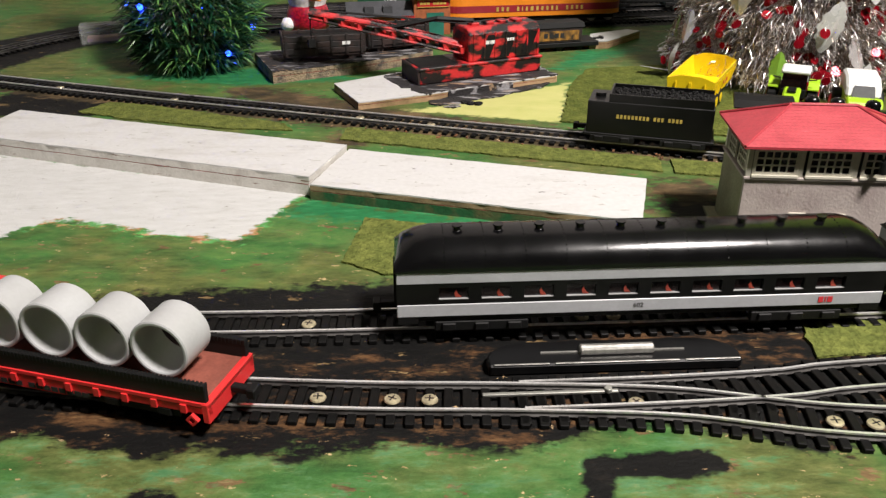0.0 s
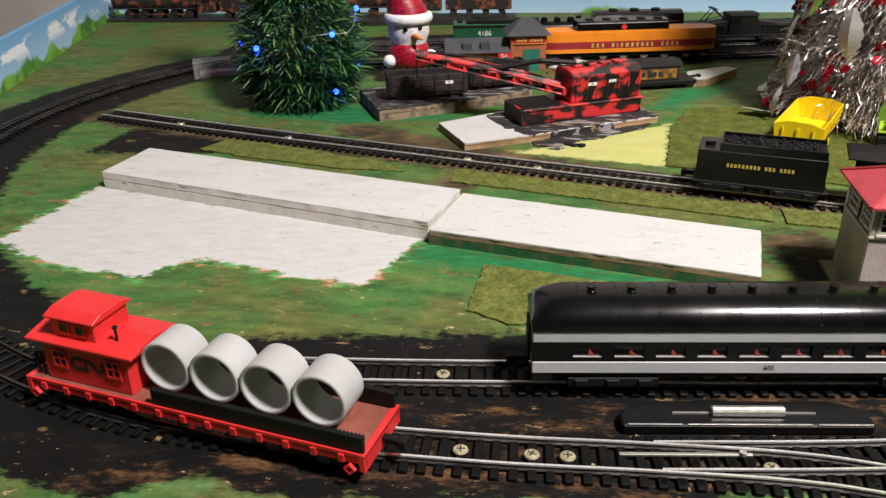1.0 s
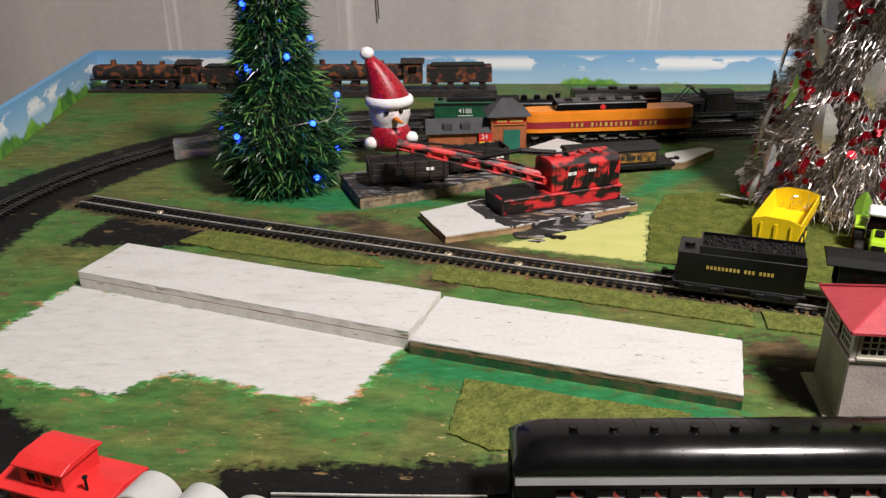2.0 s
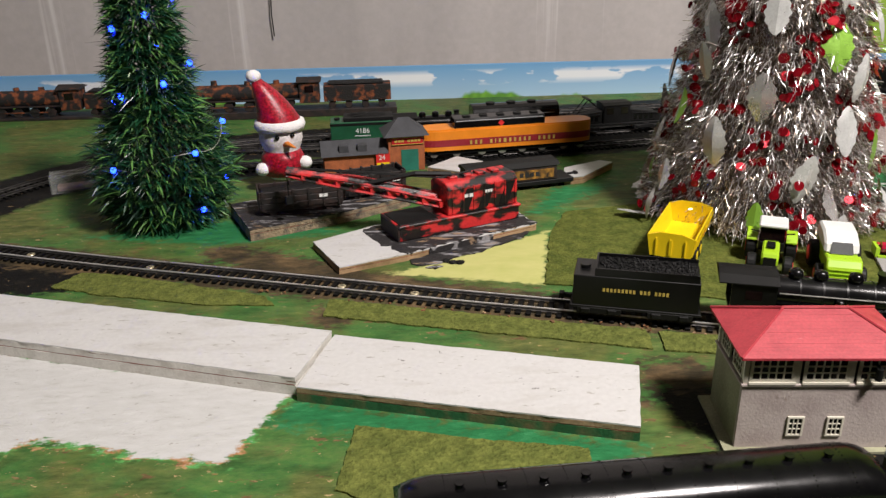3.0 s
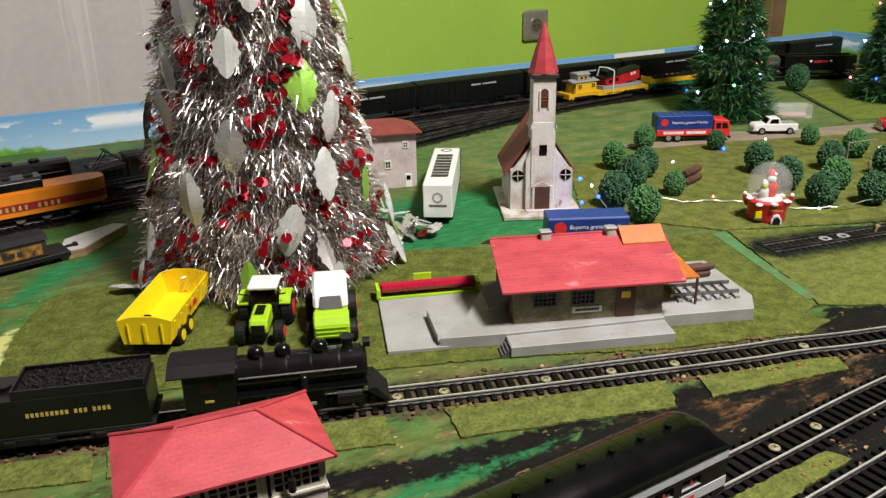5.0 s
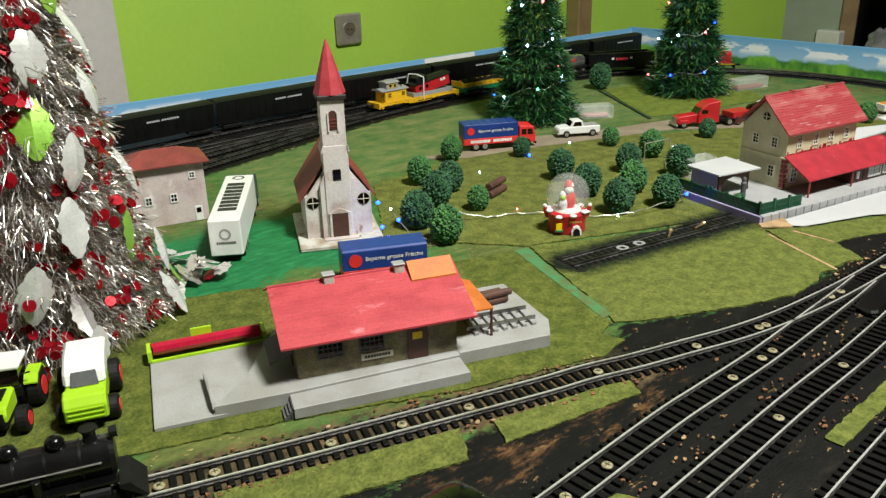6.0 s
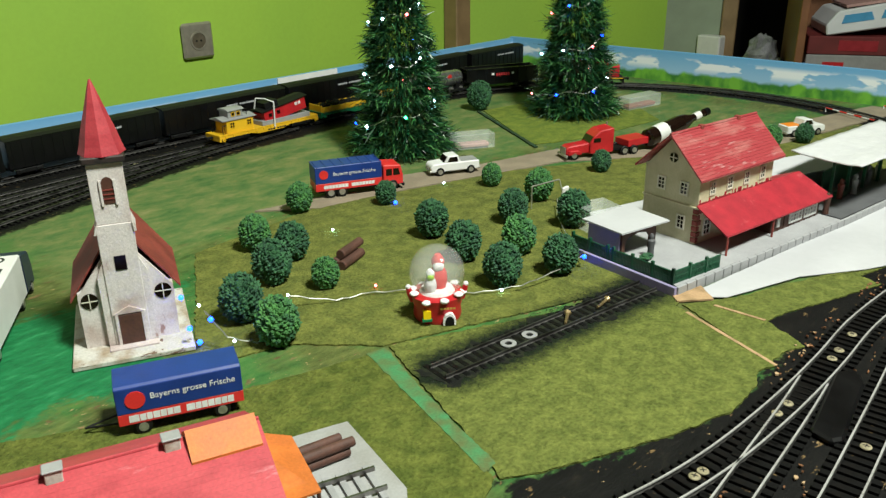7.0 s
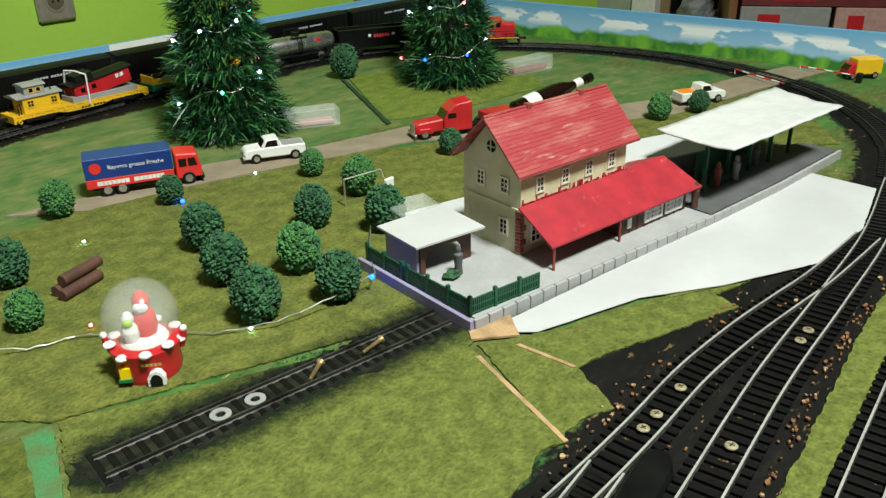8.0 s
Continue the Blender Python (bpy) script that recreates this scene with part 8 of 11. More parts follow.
    for y0, y1, za, zb in ((-0.014, -0.001, ZR - 0.0045, ZR + 0.0042), (0.012, -0.001, ZR - 0.0045, ZR + 0.0042)):
        cl.add([(0.030, y0, za), (xb - 0.002, y0, za), (xb - 0.002, y1, zb), (0.030, y1, zb), (0.030, y0, za - 0.0022), (xb - 0.002, y0, za - 0.0022), (xb - 0.002, y1, zb - 0.0022), (0.030, y1, zb - 0.0022)], [(0, 1, 2, 3), (7, 6, 5, 4), (0, 4, 5, 1), (1, 5, 6, 2), (3, 7, 4, 0), (2, 6, 7, 3)])
    part("roof_clerestory", cl, M["orange_roof"], c, "orange stained raised roof strip")
    aw = part("awning", Shape().add([(x1 + 0.002, -0.034, 0.0340), (x1 + 0.030, -0.030, 0.0320), (x1 + 0.030, 0.016, 0.0330), (x1 + 0.002, 0.020, 0.0430), (x1 + 0.002, -0.034, 0.0328), (x1 + 0.030, -0.030, 0.0308), (x1 + 0.030, 0.016, 0.0318), (x1 + 0.002, 0.020, 0.0418)], [(0, 1, 2, 3), (7, 6, 5, 4), (0, 4, 5, 1), (1, 5, 6, 2), (2, 6, 7, 3), (3, 7, 4, 0)]), M["orange_roof"], c, "orange brown wooden awning")
    part("awning_post", Shape().cyl((x1 + 0.029, -0.029, 0.0105), (x1 + 0.029, -0.029, 0.0309), 0.0010, n=8), M["brown"], aw)
    part("side_awning", Shape().add([(x0 - 0.016, -0.030, 0.0195), (x0 - 0.001, -0.030, 0.0250), (x0 - 0.001, 0.004, 0.0250), (x0 - 0.016, 0.004, 0.0195), (x0 - 0.016, -0.030, 0.0185), (x0 - 0.001, -0.030, 0.0240), (x0 - 0.001, 0.004, 0.0240), (x0 - 0.016, 0.004, 0.0185)], [(0, 1, 2, 3), (7, 6, 5, 4), (0, 4, 5, 1), (1, 5, 6, 2), (2, 6, 7, 3), (3, 7, 4, 0)]), M["grey_deck"], c)
    return c


goods_station()
BANK = STN
tp = thing("track_panel", "short grey model track panel stored on the loading bank", "track panel", BANK @ pose(0.088, -0.012, 0.0106, 0, 0, 0))
for y in (-0.0082, 0.0082):
    part("rail", Shape().box(-0.022, y - 0.0006, 0.0020, 0.030, y + 0.0006, 0.0046), M["rail_dull"], tp)
for i in range(7):
    part("tie", Shape().box(-0.018 + i * 0.0072, -0.014, 0, -0.0148 + i * 0.0072, 0.014, 0.0020), M["grey"], tp)
for i in range(4):
    solid("log", Shape().cyl((-0.018, 0, 0), (0.022 + 0.003 * (i % 2), 0.002, 0), 0.0031, 0.0028, 12), M["log"], "dark brown stick lying as a log on the loading bank", "log", BANK @ pose(0.090, 0.0130 + 0.0066 * (i % 3), 0.0135 + 0.0052 * (i // 3), 0, 0, 4), "logs on the loading bank", bevel=0.0004)
hd = thing("harvester_header", "crimson harvester header with lime frame lying on the slab", "farm machine", pose(0.3975, 0.6115, 0.0042, 0, 0, -17.5))
part("reel", Shape().cyl((-0.036, -0.004, 0.0075), (0.036, -0.004, 0.0075), 0.0042, n=8), material("crimson_plastic", (0.40, 0.008, 0.035), 0.3, var=0.1), hd, "crimson reel")
for i in range(6):
    part("reel_bracket", Shape().cyl((-0.030 + i * 0.012, -0.004, 0.0075), (-0.0292 + i * 0.012, -0.004, 0.0075), 0.0046, n=8), M["dark_red"], hd)
part("trough", Shape().box(-0.038, 0.0, 0, 0.038, 0.006, 0.0075), M["dark_red"], hd, bevel=0.0004)
part("frame_edge", Shape().box(-0.040, -0.008, 0, -0.037, 0.007, 0.0075), M["lime"], hd)
part("frame_edge", Shape().box(0.037, -0.008, 0, 0.040, 0.007, 0.0075), M["lime"], hd)
part("hitch_plate", Shape().box(-0.010, 0.006, 0.004, 0.004, 0.008, 0.0125), M["lime"], hd)
part("cutter_bar", Shape().box(-0.038, -0.0095, 0, 0.038, -0.0075, 0.0016), M["lime"], hd)

# ---- church ----
def church():
    c = thing("church", "whitewashed model church with red spire and rusty roof", "church", pose(0.5835, 0.7335, 0, 0, 0, -25))
    # front faces -y; nave runs to +y
    w, dp, ze, zr = 0.0305, 0.075, 0.044, 0.089
    part("church_base", Shape().box(-w - 0.009, -0.024, 0.0003, w + 0.008, dp + 0.004, 0.0040), M["chalk"], c, bevel=0.0006)
    part("gable_wall", Shape().prism([(-w, 0.004), (w, 0.004), (w, ze - 0.002), (w * 0.34, zr - 0.020), (-w * 0.34, zr - 0.020), (-w, ze - 0.002)], "y", 0.0, 0.003), M["church_wall"], c)
    part("back_wall", Shape().prism([(-w, 0.004), (w, 0.004), (w, ze), (0, zr), (-w, ze)], "y", dp - 0.003, dp), M["church_wall"], c)
    part("side_wall", Shape().box(-w, 0.003, 0.004, -w + 0.003, dp - 0.003, ze), M["church_wall"], c)
    part("side_wall", Shape().box(w - 0.003, 0.003, 0.004, w, dp - 0.003, ze), M["church_wall"], c)
    for sgn in (-1, 1):
        xe, zo = sgn * (w + 0.005), ze - 0.0055
        part("roof", Shape().add([(xe, 0.004, zo), (xe, dp + 0.003, zo), (0, dp + 0.003, zr + 0.001), (0, 0.004, zr + 0.001), (xe, 0.004, zo - 0.0014), (xe, dp + 0.003, zo - 0.0014), (0, dp + 0.003, zr - 0.0004), (0, 0.004, zr - 0.0004)], [(0, 1, 2, 3), (7, 6, 5, 4), (0, 4, 5, 1), (1, 5, 6, 2), (2, 6, 7, 3), (3, 7, 4, 0)]), M["roof_rust"], c, "rusty red tiled roof")
        for i in range(12):
            rows = [[(xe * (1 - t), 0.004, zo + (zr + 0.001 - zo) * t), (xe * (1 - t), dp + 0.003, zo + (zr + 0.001 - zo) * t)] for t in (i / 12, (i + 1) / 12)]
            part("tile_course", Shape().course(rows[0], rows[1]), M["roof_rust"], c)
    tw, zt = 0.0115, 0.139
    tower = part("tower_wall", Shape().box(-tw, -0.005, 0.004, tw, 0.018, 0.092).box(-tw * 0.94, -0.0045, 0.092, tw * 0.94, 0.0175, zt - 0.006), M["church_wall"], c, bevel=0.0004)
    for sx in (-1, 1):
        part("weathering", Shape().prism([(sx * tw, 0.086), (sx * (tw + 0.0016), 0.086), (sx * tw * 0.95, 0.0925)], "y", -0.006, 0.019), M["church_wall"], c)
    part("buttress", Shape().prism([(-tw - 0.0045, 0.004), (-tw, 0.004), (-tw, 0.066), (-tw - 0.0045, 0.056)], "y", -0.004, 0.004), M["church_wall"], c)
    part("buttress", Shape().prism([(tw + 0.0045, 0.004), (tw, 0.004), (tw, 0.066), (tw + 0.0045, 0.056)], "y", -0.004, 0.004), M["church_wall"], c)
    part("belfry_cornice", Shape().box(-tw - 0.0016, -0.0070, zt - 0.006, tw + 0.0016, 0.0200, zt - 0.0015), M["soot"], c, "dark cornice under the spire", bevel=0.0008)
    cx, cy = 0.0, 0.0065
    part("spire", Shape().turn([(0.0146, zt - 0.0015), (0.0128, zt + 0.004), (0.0108, zt + 0.012), (0.0018, zt + 0.0415), (0.0006, zt + 0.0450)], (cx, cy, 0), 8), M["roof_red"], c, "pointed bright red spire")
    for z0, z1, hw in ((0.1060, 0.1210, 0.0036),):
        o = part("belfry_opening", Shape().prism([(-hw, z0), (hw, z0), (hw, z1), (hw * 0.6, z1 + 0.002), (0, z1 + 0.003), (-hw * 0.6, z1 + 0.002), (-hw, z1)], "y", -0.0049, -0.0042), M["brown"], tower)
        part("belfry_arch", Shape().box(-hw - 0.0014, -0.0058, z0 - 0.001, -hw, -0.0042, z1 + 0.001).box(hw, -0.0058, z0 - 0.001, hw + 0.0014, -0.0042, z1 + 0.001), M["church_wall"], o)
        part("louvre", Shape().box(-hw, -0.0054, z0 + 0.003, hw, -0.0046, z0 + 0.0038).box(-hw, -0.0054, z0 + 0.006, hw, -0.0046, z0 + 0.0068).box(-hw, -0.0054, z0 + 0.009, hw, -0.0046, z0 + 0.0098), M["roof_rust"], o)
    part("tower_window", Shape().box(-0.0036, -0.0056, 0.060, 0.0036, -0.0048, 0.070), M["window"], tower)
    for sx in (-0.0235, 0.0235):
        rw = part("round_window", Shape().cyl((sx, -0.0006, 0.0385), (sx, 0.0004, 0.0385), 0.0056, n=20), M["window"], c)
        part("window_cross", Shape().box(sx - 0.00028, -0.0011, 0.0331, sx + 0.00028, -0.0005, 0.0439).box(sx - 0.0054, -0.0011, 0.03822, sx + 0.0054, -0.0005, 0.03878), M["cream"], rw)
    part("door", Shape().box(-0.0075, -0.0062, 0.004, 0.0075, -0.0048, 0.0275), M["brown"], c, "dark brown wooden double door", bevel=0.0003)
    part("door_case", Shape().box(-0.0095, -0.0066, 0.004, -0.0075, -0.0048, 0.0285).box(0.0075, -0.0066, 0.004, 0.0095, -0.0048, 0.0285).prism([(-0.010, 0.0285), (0.010, 0.0285), (0.0, 0.0335)], "y", -0.0066, -0.0048), M["church_wall"], c)
    part("door_step", Shape().box(-0.016, -0.012, 0.004, 0.016, -0.005, 0.0055), M["pink_wall"], c, bevel=0.0003)
    return c


church()


def pink_house():
    c = thing("small_house", "pinkish grey plaster house with a low red roof", "house", pose(0.4849, 0.9045, 0, 0, 0, -13))
    w, d, h = 0.036, 0.022, 0.061
    part("house_wall", Shape().box(-w, -d, 0, w, d, h), M["pink_wall"], c, bevel=0.0004)
    part("roof", hip_roof(-w - 0.006, -d - 0.006, w + 0.006, d + 0.006, h, h + 0.013, 0.026), M["roof_rust"], c, "red hipped roof")
    for x, z, hw, hh in ((0.024, 0.046, 0.0022, 0.005), (0.004, 0.024, 0.0026, 0.007), (-0.020, 0.024, 0.0026, 0.007)):
        grid_window(c, x - hw, x + hw, z, z + hh, -d, 2, 2, M["white"])
    part("house_door", Shape().box(0.0225, -d - 0.0007, 0.0005, 0.0300, -d, 0.0160), M["white"], c, "white panelled door", bevel=0.0003)
    part("door_pane", Shape().box(0.0240, -d - 0.0010, 0.0090, 0.0285, -d - 0.0006, 0.0140), M["window"], c)
    grid_window(c, -0.004, 0.002, 0.030, 0.038, w, 2, 2, M["white"], axis="y", out=1)
    return c


pink_house()


# ---- big station building with platform ----
def big_station():
    # local x runs along the platform, -y faces the tracks
    c = thing("station_building", "two-storey beige station with a worn red roof and red porch", "building", pose(0.9980, 0.5543, 0, 0, 0, -9.0))
    Z = 0.0078
    L, w, ze, zr = 0.110, 0.0290, 0.0700, 0.1015
    part("wall_front", Shape().box(0, -w, Z, L, -w + 0.002, ze), M["villa"], c)
    part("wall_back", Shape().box(0, w - 0.002, Z, L, w, ze), M["villa"], c)
    for x in (0.0, L - 0.002):
        part("gable_wall", Shape().prism([(-w + 0.002, Z), (w - 0.002, Z), (w - 0.002, ze), (0, zr - 0.002), (-w + 0.002, ze)], "x", x, x + 0.002), M["villa"], c)
    part("string_course", Shape().box(-0.0012, -w - 0.0008, 0.0400, L + 0.0012, w + 0.0008, 0.0416), M["villa"], c, bevel=0.0003)
    qn = Shape()
    for i in range(6):
        z = Z + 0.002 + i * 0.0052
        qn.box(-0.0010, -w - 0.0010, z, 0.003 + 0.002 * (i % 2), -w + 0.004, z + 0.0040)
    part("quoins", qn, M["roof_rust"], c, "flaking red corner stones")
    roof = Shape()
    e, zo = w + 0.0062, ze - 0.0020
    for sgn in (-1, 1):
        roof.add([(-0.008, sgn * e, zo), (L + 0.008, sgn * e, zo), (L + 0.008, 0, zr), (-0.008, 0, zr), (-0.008, sgn * e, zo - 0.0016), (L + 0.008, sgn * e, zo - 0.0016), (L + 0.008, 0, zr - 0.0016), (-0.008, 0, zr - 0.0016)], [(0, 1, 2, 3), (7, 6, 5, 4), (0, 4, 5, 1), (1, 5, 6, 2), (2, 6, 7, 3), (3, 7, 4, 0)])
    rf = part("roof", roof, M["roof_worn"], c, "worn red tiled gable roof with pale patches")
    for i in range(16):
        for sgn in (-1, 1):
            rows = [[(-0.008, sgn * e * (1 - t), zo + (zr - zo) * t), (L + 0.008, sgn * e * (1 - t), zo + (zr - zo) * t)] for t in (i / 16, (i + 1) / 16)]
            part("tile_course", Shape().course(rows[0], rows[1], 0.00034), M["roof_worn"], rf)
    part("ridge_cap", Shape().cyl((-0.008, 0, zr), (L + 0.008, 0, zr), 0.0013, n=8), M["roof_worn"], c)
    for x in (0.034, 0.088):
        part("chimney_stub", Shape().box(x - 0.0022, -0.0022, zr - 0.002, x + 0.0022, 0.0022, zr + 0.0022), M["roof_rust"], c, bevel=0.0004)
    for y in (-0.0135, 0.0105):
        grid_window(c, y - 0.0030, y + 0.0030, 0.0505, 0.0600, 0.0, 2, 3, M["cream"], axis="y", bar=0.0007)
    grid_window(c, -0.0160, -0.0100, 0.0195, 0.0300, 0.0, 2, 3, M["cream"], axis="y", bar=0.0007)
    rw = part("round_window", Shape().cyl((-0.0006, 0, 0.0800), (0.0004, 0, 0.0800), 0.0042, n=18), M["window"], c)
    part("window_cross", Shape().box(-0.0012, -0.0004, 0.076, -0.0004, 0.0004, 0.084).box(-0.0012, -0.004, 0.0796, -0.0004, 0.004, 0.0804), M["cream"], rw)
    for x in (0.018, 0.043, 0.068, 0.093):
        grid_window(c, x - 0.0028, x + 0.0028, 0.0510, 0.0605, -w, 2, 3, M["cream"], bar=0.0007)
    for x in (0.015, 0.05, 0.08):
        grid_window(c, x - 0.004, x + 0.004, 0.0150, 0.0280, -w, 2, 3, M["white"], bar=0.0007)
    # red paint brushed over the foot of the upper wall
    smear, rnd = Shape(), random.Random(9)
    for i in range(150):
        x = rnd.uniform(0.0, L)
        h = rnd.uniform(0.0002, 0.0018) + (0.003 if rnd.random() < 0.05 else 0)
        smear.box(x, -w - 0.00025, 0.0436, x + rnd.uniform(0.0008, 0.003), -w + 0.0005, 0.0440 + h)
    part("paint_smear", smear, M["porch"], c, "brushed red paint along the wall foot", fix=False)
    # porch roof along the platform
    y0, y1 = -w, -w - 0.034
    part("porch_roof", Shape().add([(-0.004, y1, 0.0265), (0.163, y1, 0.0265), (0.158, y0, 0.0440), (-0.002, y0, 0.0440), (-0.004, y1, 0.0251), (0.163, y1, 0.0251), (0.158, y0, 0.0426), (-0.002, y0, 0.0426)], [(0, 1, 2, 3), (7, 6, 5, 4), (0, 4, 5, 1), (1, 5, 6, 2), (2, 6, 7, 3), (3, 7, 4, 0)]), M["porch"], c, "bright crimson porch roof")
    part("porch_roof_back", Shape().add([(L + 0.004, y0, 0.0440), (0.158, y0, 0.0440), (0.160, 0.004, 0.0300), (L + 0.004, 0.004, 0.0300), (L + 0.004, y0, 0.0426), (0.158, y0, 0.0426), (0.160, 0.004, 0.0286), (L + 0.004, 0.004, 0.0286)], [(0, 1, 2, 3), (7, 6, 5, 4), (0, 4, 5, 1), (1, 5, 6, 2), (2, 6, 7, 3), (3, 7, 4, 0)]), M["porch"], c)
    for x in (0.000, 0.068):
        part("porch_post", Shape().cyl((x, y1 + 0.002, Z), (x, y1 + 0.002, 0.0262), 0.0010, n=8), M["roof_rust"], c)
    hut = part("waiting_room", Shape().box(0.074, y1 + 0.007, Z, 0.154, 0.000, 0.0270), M["brown"], c, "dark brown wooden waiting room", bevel=0.0003)
    for i in range(9):
        part("cladding_board", Shape().box(0.076 + i * 0.009, y1 + 0.0064, Z, 0.0765 + i * 0.009, y1 + 0.0072, 0.0268), M["brown"], hut)
    for x in (0.104, 0.129):
        grid_window(c, x, x + 0.018, 0.0125, 0.0225, y1 + 0.007, 4, 3, M["white"], bar=0.0009, pane=M["grey_stripe"])
    part("notice", Shape().box(0.082, y1 + 0.0060, 0.012, 0.0865, y1 + 0.007, 0.020), M["white"], c)
    return c


big_station()
ST = pose(0.9980, 0.5543, 0, 0, 0, -9.0)


def platform():
    c = thing("station_platform", "long grey model platform with pale edging", "platform", ST)
    part("platform_base", Shape().prism([(-0.084, -0.076), (0.157, -0.080), (0.250, -0.078), (0.375, -0.070), (0.375, -0.036), (0.170, 0.030), (-0.086, 0.042)], "z", 0.0, 0.0066), M["pave_grey"], c, bevel=0.0004)
    part("paving", Shape().prism([(-0.081, -0.073), (0.157, -0.077), (0.157, 0.028), (-0.083, 0.039)], "z", 0.0066, 0.0078), M["pave_grey"], c)
    part("long_deck", Shape().prism([(0.158, -0.0765), (0.250, -0.075), (0.373, -0.067), (0.373, -0.038), (0.300, 0.004), (0.158, 0.020)], "z", 0.0066, 0.0086), M["grey_deck"], c, "dark grey platform surface")
    for i in range(40):
        x = -0.084 + i * 0.0115
        yy = -0.076 - 0.0166 * (x + 0.084) if x < 0.157 else -0.080 + 0.0215 * (x - 0.157) if x < 0.25 else -0.078 + 0.064 * (x - 0.25)
        part("edge_block", Shape().box(x, yy - 0.0010, 0.0, x + 0.0107, yy + 0.0016, 0.0088), M["pave_grey"], c, bevel=0.0003)
    part("end_edge", Shape().box(-0.0875, -0.0760, 0.0, -0.0845, 0.042, 0.0088), M["violet"], c, "violet tinted end wall", bevel=0.0003)
    return c


platform()


def annex():
    c = thing("side_shed", "violet sided open shed with a flat white roof", "shed", ST @ pose(-0.0725, 0.004, 0.0078))
    part("shed_wall", Shape().box(0.0, 0.022, 0, 0.046, 0.024, 0.0235).box(0.0, -0.010, 0, 0.002, 0.022, 0.0235), M["violet"], c, "violet grey wall")
    part("arch_front", Shape().prism([(0.002, 0.0), (0.006, 0.0), (0.006, 0.011), (0.010, 0.0155), (0.022, 0.0175), (0.034, 0.0155), (0.038, 0.011), (0.038, 0.0), (0.046, 0.0), (0.046, 0.0235), (0.002, 0.0235)], "y", -0.012, -0.010), M["brown"], c, "brown arched timber front")
    part("shed_roof", Shape().prism([(-0.006, -0.018), (0.050, -0.022), (0.054, 0.028), (-0.004, 0.028)], "z", 0.0236, 0.0250), M["paper"], c, "flat white card roof")
    return c


annex()


def fence():
    c = thing("garden_fence", "dark green picket fence round the station yard", "fence", ST @ pose(0, 0, 0.0078))
    pts = [(-0.0825, 0.036), (-0.0830, -0.010), (-0.0815, -0.0690), (-0.025, -0.0715)]
    for a, b in zip(pts, pts[1:]):
        a, b = Vector(a), Vector(b)
        n = max(2, int((b - a).length / 0.0015))
        for i in range(n + 1):
            p = a.lerp(b, i / n)
            big = i % 13 == 0
            r = 0.0011 if big else 0.00045
            part("post" if big else "picket", Shape().box(p.x - r, p.y - r, 0, p.x + r, p.y + r, 0.0135 if big else 0.0112), M["dark_green"], c, fix=False)
        for z in (0.0015, 0.0060, 0.0108):
            part("rail", Shape().tube([(a.x, a.y, z), (b.x, b.y, z)], 0.0006, 4), M["dark_green"], c)
    return c


fence()


def small_figure(m, colour, label):
    """A plain standing figurine a couple of centimetres tall, one simple turned shape."""
    s = Shape().turn([(0.0030, 0), (0.0026, 0.006), (0.0030, 0.011), (0.0033, 0.0145), (0.0018, 0.0160), (0.0020, 0.0175), (0.0021, 0.0190), (0.0010, 0.0205)], n=12)
    return solid("platform_figurine", s, colour, label, "figurine", m, "platform figurines", smooth=True)


for x, y, k in ((0.160, -0.060, "brown"), (0.212, -0.046, "roof_rust"), (0.238, -0.047, "grey"), (0.280, -0.040, "grey_deck"), (0.305, -0.038, "chalk"), (-0.050, -0.022, "grey_deck")):
    small_figure(ST @ pose(x, y, 0.0088 if x > 0.158 else 0.0079), M[k], "tiny plain painted figurine standing on the platform")
solid("garden_shrub", Shape().ball((-0.058, -0.024, 0.0105), 0.0045, (1.4, 1.0, 0.6), 10, 8, 0.5, 5), M["hedge"], "tiny green shrub in the station yard", "shrub", ST)


